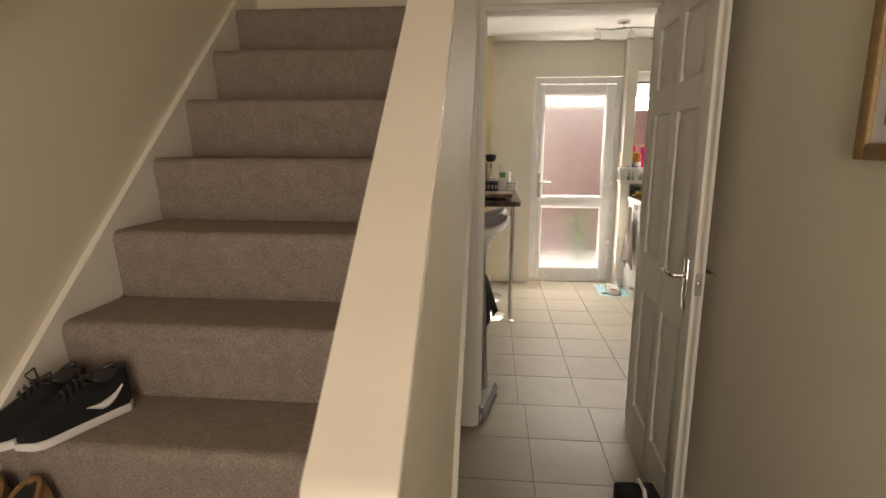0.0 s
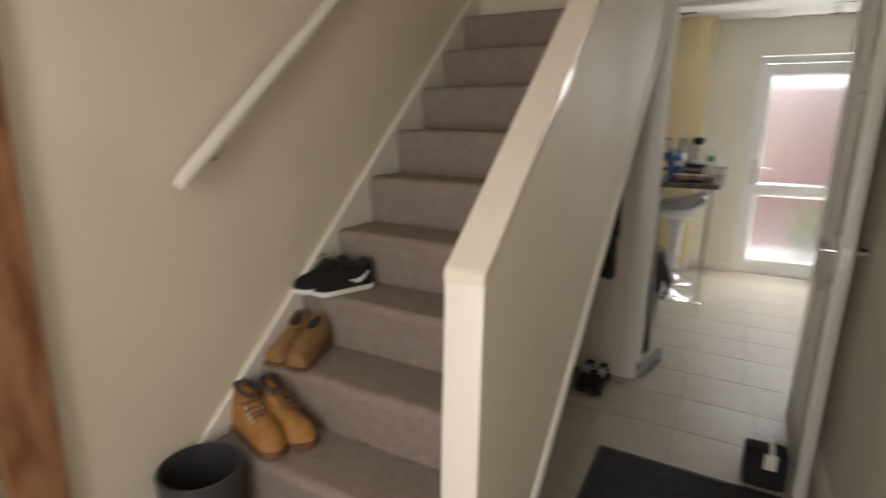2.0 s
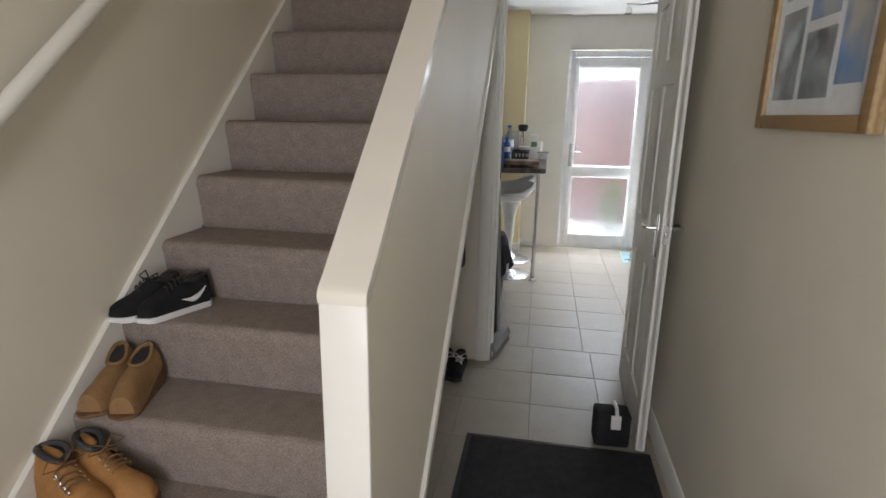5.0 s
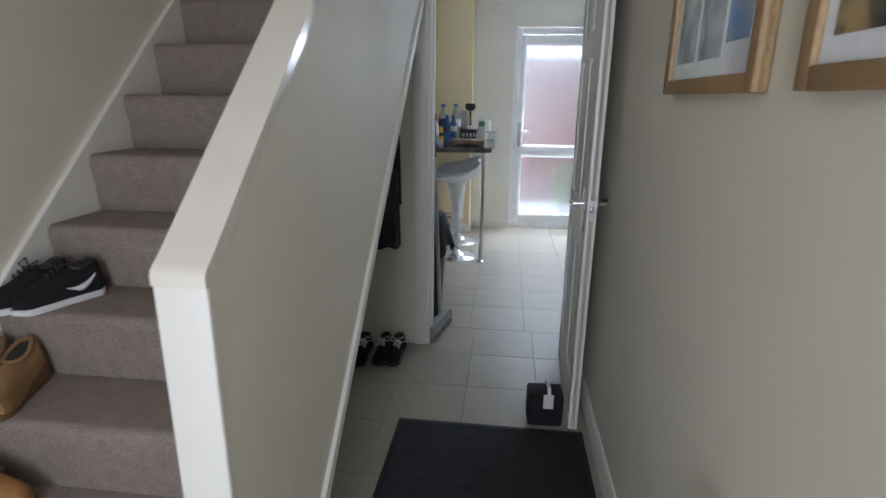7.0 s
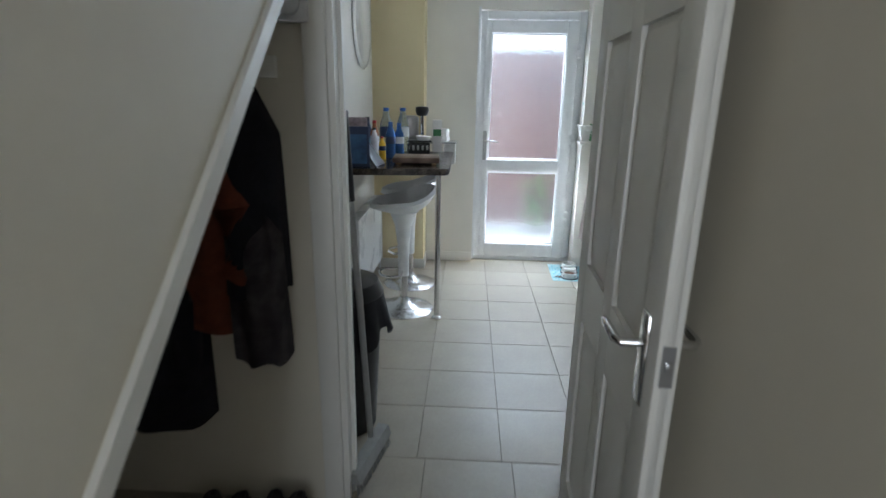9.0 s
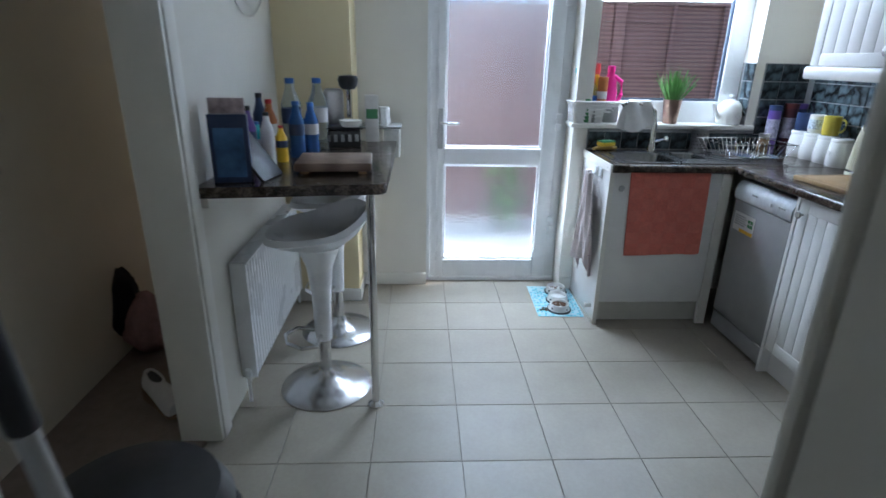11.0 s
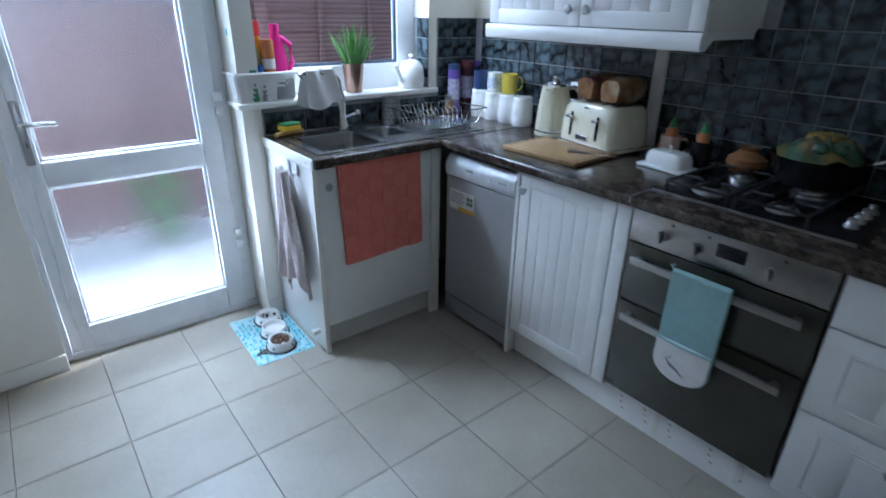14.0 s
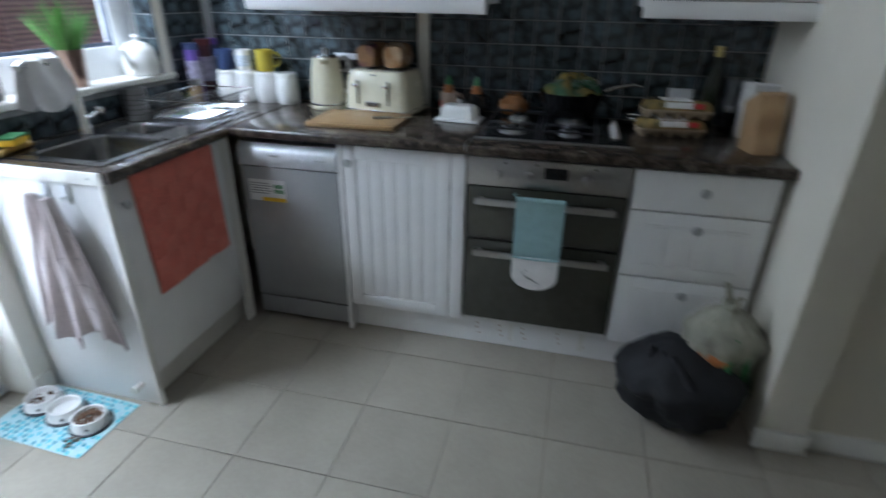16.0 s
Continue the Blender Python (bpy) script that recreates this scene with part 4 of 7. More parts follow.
picture(0.51, 0.905, 1.38, 1.92, [(0.08, 0.48, 0.07, 0.26, DARKPH), (0.08, 0.48, 0.31, 0.50, DARKPH), (0.08, 0.48, 0.55, 0.92, DARKPH), (0.54, 0.92, 0.07, 0.36, GREYPH), (0.54, 0.92, 0.41, 0.64, DARKPH),
                                (0.54, 0.92, 0.69, 0.92, GREYPH)], "oak-framed collage of dark evening photographs")
sw = thing("light_switch", (HALL_R, 0.42, 1.30), "white plastic wall light switch", "switch")
part("plate", B(-0.008, -0.043, 0, -0.0005, 0.043, 0.086, bev=0.003), UPVC, sw)
part("rocker", B(-0.012, -0.012, 0.03, -0.008, 0.012, 0.056, bev=0.002), UPVC, sw)


def radiator(at, length, height, side, label, rz=0):
    """A convector panel; length along local y, its face towards local -x (side -1) or +x."""
    r = thing("radiator", at, label, "radiator", rz=rz)
    n = int(length / 0.036)
    w = length / n
    x0, x1 = 0.03 * side, 0.065 * side
    flute = [(x0, 0.0)]
    for i in range(n):
        flute += [(x1 - 0.012 * side, (i + 0.02) * w), (x1, (i + 0.22) * w), (x1, (i + 0.78) * w), (x1 - 0.012 * side, (i + 0.98) * w)]
    s = Shape().prism(flute + [(x0, length)], 2, 0.012, height - 0.012)
    part("panel", s, UPVC, r)
    part("top_grille", B(0.004 * side, 0.005, height - 0.006, 0.072 * side, length - 0.005, height + 0.004, bev=0.002), UPVC, r)
    part("side_cover", B(0.004 * side, length - 0.003, 0.01, 0.07 * side, length + 0.004, height, bev=0.002), UPVC, r)
    part("side_cover", B(0.004 * side, -0.004, 0.01, 0.07 * side, 0.003, height, bev=0.002), UPVC, r)
    for y in (-0.03, length + 0.03):
        part("valve", Shape().tube([(0.04 * side, y, -at[2]), (0.04 * side, y, 0.03)], 0.0075).tube([(0.04 * side, y, 0.03), (0.04 * side, y + (0.03 if y < 0 else -0.03), 0.03)], 0.009).lathe([(0.013, 0), (0.015, 0.02), (0.012, 0.035)], 12, (0.04 * side, y, 0.03)), UPVC, r)
    part("bracket", B(0.0, length * 0.2, 0.1, 0.03 * side, length * 0.2 + 0.03, height - 0.1), UPVC, r)
    return r


radiator((HALL_R, -0.35, 0.12), 1.20, 0.56, -1, "white panel radiator under the hall pictures")

# runner
mat_ = thing("door_mat", (0, 0, 0), "dark grey ribbed doormat runner on the tiles", "mat")
part("mat_surface", B(0.278, 0.12, 0.001, 1.020, 2.085, 0.011, bev=0.003), MAT, mat_)
eg = Shape()
for a in ((0.255, 0.10, 0.279, 2.105), (1.019, 0.10, 1.043, 2.105), (0.279, 0.10, 1.019, 0.122), (0.279, 2.083, 1.019, 2.105)):
    eg.box(a[0], a[1], 0.001, a[2], a[3], 0.006)
part("rubber_edge", eg, BLACK, mat_)

# door stop: a weighted fabric cube with a handle strap
ds = thing("doorstop", (0.885, 2.185, 0), "black fabric cube doorstop with a pale strap", "doorstop", rz=3)
part("cube", B(-0.075, -0.055, 0, 0.075, 0.055, 0.155, bev=0.014, seg=3), BLACKCLOTH, ds)
part("strap", Shape().tube([(0.012, -0.05, 0.15), (0.012, -0.03, 0.175), (0.012, 0.03, 0.175), (0.012, 0.05, 0.15)], 0.008).box(-0.012, -0.0575, 0.09, 0.03, -0.05, 0.155, bev=0.002), WHITECLOTH, ds, "pale webbing strap")

# handrail
hr = thing("handrail", (STAIR_L, 0, 0), "cream painted round wooden handrail on the stair wall", "handrail")
a0, sl = (0.07, 0.83, 1.215), 0.89
part("rail", Shape().tube([(0.07, 0.83, 1.213), (0.07, 0.836, 1.218)] + [(0.07, 0.84 + 0.4 * i, 1.222 + 0.4 * sl * i) for i in range(7)], [0.016, 0.022] + [0.0225] * 7, 16), GLOSS, hr)
for y in (1.0, 2.3):
    z = 1.222 + (y - 0.84) * sl
    part("bracket", Shape().tube([(0, y, z - 0.075), (0.04, y, z - 0.072), (0.062, y, z - 0.05), (0.068, y, z - 0.02)], 0.006).lathe([(0.022, 0), (0.02, 0.006)], 16, m=pose(0.0, y, z - 0.075, 0, 90, 0)), CHROME, hr)

# wood-framed mirror on the stair wall
mi = thing("mirror", (STAIR_L, 0, 0), "tall mirror in a reddish waney-grained wooden frame", "mirror")
YA, YB, ZA, ZB, FWD = -0.42, 0.475, 0.135, 1.95, 0.118
part("mirror_glass", B(0.008, YA + FWD - 0.01, ZA + 0.11, 0.024, YB - FWD + 0.01, ZB - 0.11), MIRROR, mi)
for a in ((YB - FWD, ZA, YB, ZB), (YA, ZA, YA + FWD, ZB), (YA + FWD, ZA, YB - FWD, ZA + 0.118), (YA + FWD, ZB - 0.118, YB - FWD, ZB)):
    part("frame_board", B(0.002, a[0], a[1], 0.04, a[2], a[3], bev=0.006), REDWOOD, mi)
bd_ = Shape()
for a in ((YB - FWD - 0.006, ZA + 0.118, YB - FWD, ZB - 0.118), (YA + FWD, ZA + 0.118, YA + FWD + 0.006, ZB - 0.118), (YA + FWD, ZA + 0.112, YB - FWD, ZA + 0.119)):
    bd_.box(0.024, a[0], a[1], 0.032, a[2], a[3])
part("gilt_bead", bd_, plain("gilt_bead_paint", (0.45, 0.30, 0.12), 0.35, 0.6), mi)

# tall yucca in front of the mirror
yu = thing("yucca_plant", (-0.52, -0.12, 0), "tall potted yucca with long green blade leaves", "plant")
part("pot", Shape().lathe([(0.10, 0), (0.13, 0.03), (0.15, 0.27), (0.157, 0.28), (0.15, 0.285), (0.14, 0.26)], 28), CERAMIC, yu)
part("soil", Shape().lathe([(0.142, 0.24), (0.10, 0.25), (0.0, 0.252)], 20, close=False), KIBBLE, yu)
part("stem", Shape().tube([(0, 0, 0.24), (0.01, 0.0, 0.5), (-0.01, 0.02, 0.8), (0, 0.01, 0.98)], [0.024, 0.022, 0.02, 0.016], 10), DRESSERWOOD, yu)


def blade(p, base, az, el, length, width, droop):
    c, s = math.cos(az), math.sin(az)

    def fn(u, v):
        r = u * length
        e = el - droop * u * u
        x, z = r * math.cos(el) * (1 - 0.1 * u), r * math.sin(el) - droop * length * u * u * 0.5
        w = width * (v - 0.5) * min(1, 5 * u + 0.25) * (1 - u) ** 0.55
        fold = abs(v - 0.5) * width * 0.5
        return (base[0] + x * c - w * s, base[1] + x * s + w * c, base[2] + z + fold)
    return p.sheet(8, 2, fn, 0.0015)


for i in range(30):
    az = i * 2.399
    base = (0, 0.01, (0.50 if i % 3 == 0 else 0.78) + (i % 10) * 0.02)
    part("leaf", blade(Shape(), base, az, rnd.uniform(0.1, 1.2), rnd.uniform(0.30, 0.42), 0.042, rnd.uniform(0.1, 0.9)), LEAF, yu)

# pot on the lowest step
z1_, z2_, z3_, z4_ = (FIRST + RISE * k for k in range(4))
pot = thing("plant_pot", (-0.635, 0.768, z1_), "empty dark grey plastic plant pot on the lowest step", "plant pot")
part("shell", Shape().lathe([(0.001, 0), (0.082, 0), (0.088, 0.006), (0.112, 0.13), (0.119, 0.225), (0.117, 0.232), (0.111, 0.232), (0.104, 0.13), (0.078, 0.012), (0.001, 0.012)], 40), DARKGREY, pot)


def shoe(name, at, rz, length, width, style, label, group, mirror=1):
    """A shoe with its toe towards local -y; sole, upper, lining, laces."""
    sh = thing(name, at, label, "shoe" if style != "boot" else "boot", group=group, rz=rz)
    n, L, W = 14, length, width

    def half(t):     # outline half-width, heel at 0, toe at 1
        return W / 2 * (0.72 + 0.28 * math.sin(math.pi * min(1, t * 0.75 + 0.05))) * (math.sqrt(max(0, 1 - ((t - 0.82) / 0.18) ** 2)) if t > 0.82 else 1) * (math.sqrt(max(0, 1 - ((0.1 - t) / 0.1) ** 2)) * 0.5 + 0.5 if t < 0.1 else 1)

    def ring(t, z0, z1, scale=1.0, rise=0.0):
        w = max(0.004, half(t) * scale)
        bend = 0.012 * mirror * math.sin(math.pi * t)
        return [(bend + w * math.cos(a), L / 2 - t * L, z0 + (z1 - z0) * max(0, math.sin(a)) ** 0.75 if math.sin(a) > 0 else z0) for a in [math.pi * k / 9 for k in range(10)]]
    soleh = {"boot": 0.024, "trainer": 0.017, "slide": 0.012, "flat": 0.02}[style]
    wedge = {"slide": 0.055}.get(style, 0.0)
    hts = {"boot": [0.135, 0.14, 0.14, 0.138, 0.132, 0.118, 0.098, 0.085, 0.078, 0.074, 0.072, 0.07, 0.062, 0.045, 0.02],
           "trainer": [0.085, 0.094, 0.086, 0.076, 0.078, 0.088, 0.092, 0.084, 0.073, 0.063, 0.055, 0.05, 0.045, 0.036, 0.018],
           "flat": [0.06, 0.066, 0.062, 0.056, 0.058, 0.062, 0.064, 0.06, 0.056, 0.052, 0.048, 0.045, 0.04, 0.032, 0.016],
           "slide": [0.115, 0.12, 0.112, 0.10, 0.092, 0.088, 0.088, 0.086, 0.082, 0.076, 0.07, 0.064, 0.06, 0.055, 0.05]}[style]
    up = {"boot": TAN, "trainer": BLACKCLOTH, "slide": TANSUEDE, "flat": BLACKCLOTH}[style]
    so = {"boot": RUBBERTAN, "trainer": WHITERUBBER, "slide": RUBBERTAN, "flat": BLACK}[style]
    sole = Shape()
    rings = []
    for k in range(n + 1):
        t = k / n
        w = max(0.005, half(t) * 1.04)
        top_ = soleh + wedge * max(0, 1 - t * 1.5)
        b0 = 0.006 * max(0, (t - 0.75) * 4) ** 2
        bend = 0.012 * mirror * math.sin(math.pi * t)
        rings.append([(bend + sx * w, L / 2 * 1.015 - t * L * 1.03, z) for sx, z in ((-0.96, b0), (0.96, b0), (1, b0 + 0.005), (1, top_), (0.9, top_ + 0.003), (-0.9, top_ + 0.003), (-1, top_), (-1, b0 + 0.005))])
    part("sole", sole.loft(rings), so, sh)
    upper = Shape()
    rr = []
    last = n if style != "slide" else n - 1
    for k in range(last + 1):
        t = k / n
        rr.append(ring(t, soleh * 0.7 + wedge * max(0, 1 - t * 1.5) * 0.8, soleh + hts[k], 0.97 if not (style == "boot" and t < 0.4) else 0.9))
    part("upper", upper.loft(rr), up, sh)
    # opening: a dark lining sunk into the top and a padded collar round it
    o0, o1 = (0.03, 0.36) if style in ("boot", "trainer", "flat") else (0.05, 0.42)
    col = []
    for k in range(16):
        a = 2 * math.pi * k / 16
        t = (o0 + o1) / 2 - (o1 - o0) / 2 * math.cos(a)
        kk = min(n - 1, int(t * n))
        z = hts[kk] + (hts[kk + 1] - hts[kk]) * (t * n - kk) + soleh
        col.append((0.012 * mirror * math.sin(math.pi * t) + half(t) * 0.62 * math.sin(a), L / 2 - t * L, z))
    part("collar", Shape().tube(col, 0.008 if style == "boot" else 0.006, 8, ring=True), {"boot": DARKGREY, "slide": TANSUEDE}.get(style, BLACK), sh, "padded dark collar" if style == "boot" else "")
    part("lining", Shape().add(col, [list(range(16))]).add([(x * 0.9, y, z - 0.012) for x, y, z in col], [list(range(16))]), BLACK, sh)
    if style in ("boot", "trainer", "flat"):
        lace_m = {"boot": RUBBERTAN, "trainer": BLACK, "flat": WHITERUBBER}[style]
        ts = [0.40, 0.46, 0.52, 0.58]
        for j, t in enumerate(ts):
            kk = int(t * n)
            z = hts[kk] + (hts[kk + 1] - hts[kk]) * (t * n - kk) + soleh + 0.004
            y = L / 2 - t * L
            w = half(t) * 0.5
            part("lace", Shape().tube([(-w, y + 0.004, z - 0.014), (-w * 0.5, y, z - 0.001), (w * 0.5, y - 0.008, z - 0.001), (w, y - 0.012, z - 0.014)], 0.0028, 6), lace_m, sh)
            if style == "boot":
                for sx in (-1, 1):
                    part("eyelet", Shape().tube([(sx * w * 1.02 + 0.0001, y + 0.006 * math.cos(a) - 0.006, z - 0.014 + 0.006 * math.sin(a)) for a in [math.pi * q / 4 for q in range(8)]], 0.0022, 5, ring=True), CHROME, sh)
        z = hts[5] + soleh
        for sx in (-1, 1):
            part("lace_loop", Shape().tube([(0, L / 2 - 0.42 * L, z + 0.004), (sx * 0.03, L / 2 - 0.38 * L, z + 0.022), (sx * 0.05, L / 2 - 0.43 * L, z + 0.004), (sx * 0.02, L / 2 - 0.45 * L, z), (0, L / 2 - 0.43 * L, z + 0.003)], 0.0025, 6), lace_m, sh)
    if style == "trainer":
        for sx in (-1, 1):
            pts = []
            for k in range(9):
                t = 0.12 + 0.36 * k / 8
                zz = 0.042 + 0.033 * ((5 - k) / 5) ** 2 if k < 5 else 0.042 + 0.003 * (k - 5)
                pts.append((0.012 * mirror * math.sin(math.pi * t) + sx * (half(t) * 0.945 + 0.0015), L / 2 - t * L, zz))
            part("side_stripe", Shape().tube(pts, [0.002, 0.004, 0.006, 0.008, 0.009, 0.008, 0.005, 0.003, 0.001], 6), WHITERUBBER, sh, "white curved side stripe")
    return sh


for i, (x, y, r) in enumerate(((-0.625, 0.975, 74), (-0.575, 1.06, 78))):
    shoe("ankle_boot", (x, y, z2_), r, 0.27, 0.10, "boot", "tan nubuck lace-up ankle boot on a carpeted step", "pair of tan boots", 1 - 2 * i)
for i, (x, y, r) in enumerate(((-0.705, 1.205, 44), (-0.61, 1.215, 47))):
    shoe("peep_toe_mule", (x, y, z3_), r - 30, 0.235, 0.09, "slide", "camel suede peep-toe wedge shoe on a carpeted step", "pair of camel wedge shoes", 1 - 2 * i)
for i, (x, y, r) in enumerate(((-0.71, 1.405, -18), (-0.615, 1.415, -22))):
    shoe("running_shoe", (x, y, z4_), r, 0.237, 0.098, "trainer", "black knit running shoe with a white sole", "pair of black trainers", 1 - 2 * i)
for i, (x, r) in enumerate(((-0.16, 5), (-0.06, 2))):
    shoe("canvas_shoe", (x, 2.66, 0), r, 0.26, 0.095, "flat", "black canvas shoe with white laces under the stairs", "shoes under the stairs", 1 - 2 * i)
for i, (x, r) in enumerate(((0.045, 2), (0.125, -2))):
    shoe("black_slipper", (x, 2.68, 0), r, 0.25, 0.09, "flat", "plain black shoe under the stairs", "shoes under the stairs", 1 - 2 * i)
for i, (x, y, r) in enumerate(((-0.36, 2.3, 60), (-0.40, 2.05, 75), (-0.30, 2.45, 20), (-0.2, 2.2, 10), (-0.5, 2.5, 100))):
    shoe("old_shoe", (x, y, 0), r, 0.26, 0.09, "flat", "dark shoe heaped on the floor under the stairs", "shoes under the stairs")


# coats under the stairs
def garment(name, at, w, length, mat, label, seed, second=None, sleeve=True):
    g = thing(name, at, label, "coat", group="coats on the under-stair wall")
    rg = random.Random(seed)
    ph = [rg.uniform(0, 6) for _ in range(4)]

    def fn(u, v):
        a = math.pi * v
        fold = 0.018 * math.sin(9 * v + ph[0] + 2 * u) + 0.012 * math.sin(17 * v + ph[1])
        hw = w * (0.22 + 0.3 * min(1, u * 4) + 0.06 * u)
        d = 0.03 + 0.07 * min(1, u * 3)
        return (math.cos(a) * -hw, -0.005 - d * math.sin(a) - fold * min(1, 4 * u), -length * u + 0.01 * math.sin(12 * v + ph[2]))
    part("body", Shape().sheet(16, 36, fn, 0.006), mat, g)
    if sleeve:
        for sx in (-1, 1):
            part("sleeve", Shape().tube([(sx * w * 0.32, -0.06, -0.05), (sx * w * 0.48, -0.09, -0.2), (sx * w * 0.5, -0.085, -0.4), (sx * w * 0.46, -0.09, -length * 0.72)], [0.04, 0.055, 0.05, 0.042], 12), second or mat, g)
    part("hanging_loop", Shape().tube([(-0.02, -0.01, -0.01), (0, -0.012, 0.03), (0.02, -0.01, -0.01)], 0.003), BLACK, g)
    return g


COATY = DOORY0 - 0.002
hk = thing("coat_hook_rail", (-0.2, COATY, 1.43), "white wall rail of coat hooks", "coat rack")
part("board", B(-0.40, -0.016, 0, 0.32, 0, 0.06, bev=0.003), GLOSS, hk)
for x in (-0.32, -0.18, -0.02, 0.14, 0.26):
    part("hook", Shape().tube([(x, -0.016, 0.04), (x, -0.05, 0.03), (x, -0.055, 0.01), (x, -0.045, 0.0)], 0.004), DULLMETAL, hk)
CHECK = material("dark_checked_flannel", (0.03, 0.025, 0.03), 0.95, vary=0.5, scale=12, other=(0.07, 0.06, 0.065), other_scale=14, fine=0.2)
garment("long_coat", (0.0, COATY - 0.02, 1.44), 0.22, 0.62, PLUSH, "long black wool coat hung on the wall", 1, sleeve=False)
garment("checked_shirt", (0.045, COATY - 0.05, 1.12), 0.14, 0.52, CHECK, "dark checked flannel shirt hung up", 2, sleeve=False)
garment("rust_jacket", (-0.12, COATY - 0.03, 1.28), 0.26, 0.58, ORANGECLOTH, "rust orange jacket hung on the wall", 3)
garment("dark_jacket", (-0.30, COATY - 0.03, 1.2), 0.26, 0.85, PLUSH, "long dark jacket hung low on the wall", 4)

th = thing("room_thermostat", (0.17, COATY, 1.62), "small square white room thermostat with a dial", "thermostat")
part("case", B(-0.05, -0.03, -0.045, 0.05, 0, 0.045, bev=0.008), UPVC, th)
part("dial", Shape().lathe([(0.03, 0), (0.029, 0.012), (0.02, 0.015)], 24, m=pose(0, -0.03, 0, 90, 0, 0)), UPVC, th)

# broom in the doorway, bin behind it
br = thing("broom", (0.31, 3.03, 0), "grey broom leaning in the doorway", "broom")
part("handle", Shape().tube([(0, 0.08, 0.07), (-0.02, 0.03, 0.7), (-0.035, 0.0, 1.05)], 0.012, 10), DULLMETAL, br)
part("grip", Shape().tube([(-0.035, 0.0, 1.05), (-0.045, -0.02, 1.34)], 0.016, 10), BLACK, br, "black foam grip")
part("head", Shape().prism([(-0.035, 0.05), (0.035, 0.05), (0.022, 0.09), (-0.022, 0.09)], 1, -0.15, 0.17, pose(0, 0, 0, 0, 0, -12)), GREYPLASTIC, br)
bs = Shape()
for i in range(70):
    y, x = -0.145 + 0.0045 * i, 0
    for k in range(3):
        bs.tube([((k - 1) * 0.018, y, 0.052), ((k - 1) * 0.028 + rnd.uniform(-.006, .006), y + rnd.uniform(-.006, .006), 0.002)], 0.0022, 3, pose(0, 0, 0, 0, 0, -12))
part("bristles", bs, GREYPLASTIC, br)
bn = thing("pedal_bin", (0.16, 3.33, 0), "tall black plastic bin with an overhanging liner", "bin")
part("body", Shape().lathe([(0.001, 0), (0.125, 0), (0.13, 0.01), (0.165, 0.58), (0.165, 0.6)], 32), BLACK, bn)
part("lid", Shape().lathe([(0.17, 0.60), (0.172, 0.62), (0.15, 0.665), (0.06, 0.69), (0.001, 0.692)], 32), BLACK, bn)


def skirt(u, v):
    a = 2 * math.pi * v
    r = 0.172 + 0.03 * u + 0.016 * math.sin(11 * a + 3) * u
    return (r * math.cos(a), r * math.sin(a), 0.61 - (0.16 + 0.04 * math.sin(5 * a)) * u)


part("liner", Shape().sheet(5, 64, skirt, 0.002), BINBAG, bn, "black liner hanging over the rim")

# ---- breakfast bar ----
bar = thing("breakfast_bar", (0, 0, 0), "dark laminate breakfast bar on a slim metal leg", "breakfast bar")
part("bar_top", Shape().prism([(KL + 0.001, 4.42), (0.53, 4.50), (0.55, 4.53), (0.55, 5.53), (0.54, 5.546), (KL + 0.001, 5.546)], 2, 0.94, 0.978), WORKTOP, bar)
part("leg", Shape().tube([(0.487, 4.565, 0.012), (0.487, 4.565, 0.94)], 0.016, 16), CHROME, bar)
part("foot", Shape().lathe([(0.034, 0), (0.034, 0.008), (0.018, 0.022)], 20, (0.487, 4.565, 0)), CHROME, bar)
part("wall_batten", B(KL + 0.001, 4.45, 0.90, KL + 0.03, 5.54, 0.939), GLOSS, bar)
bpy.data.objects["breakfast_bar"].location = (0, -0.06, 0)


def bar_stool(at, rz):
    s = thing("bar_stool", at, "white moulded bar stool on a chrome trumpet base", "stool", group="stools at the breakfast bar", rz=rz)
    part("base", Shape().lathe([(0.001, 0), (0.195, 0), (0.2, 0.004), (0.195, 0.009), (0.12, 0.022), (0.06, 0.045), (0.034, 0.075), (0.03, 0.09)], 40), SATINCHROME, s)
    part("gas_post", Shape().lathe([(0.026, 0.08), (0.026, 0.30)], 20), SATINCHROME, s)
    part("column", Shape().lathe([(0.034, 0.24), (0.036, 0.26), (0.04, 0.45), (0.055, 0.58), (0.085, 0.66), (0.1, 0.675)], 28), UPVC, s, "white flared plastic column")
    pts = [(0.02, -0.03, 0.27), (0.09, -0.10, 0.262), (0.15, -0.06, 0.262), (0.16, 0.02, 0.262), (0.12, 0.09, 0.262), (0.06, 0.10, 0.262), (0.02, 0.03, 0.27)]
    part("footrest", Shape().tube(pts, 0.009, 8), SATINCHROME, s)

    def fn(u, v):
        a, r = 2 * math.pi * v, u
        x, y = 0.205 * r * math.cos(a), 0.185 * r * math.sin(a)
        back = max(0, -math.cos(a)) ** 1.4
        return (x, y, 0.69 + 0.055 * r ** 2.4 + (0.09 * back + 0.02 * abs(math.sin(a))) * r ** 3 - 0.015 * max(0, math.cos(a)) * r ** 3)
    part("seat", Shape().sheet(12, 40, fn, 0.026), UPVC, s, "white scooped seat shell")
    return s


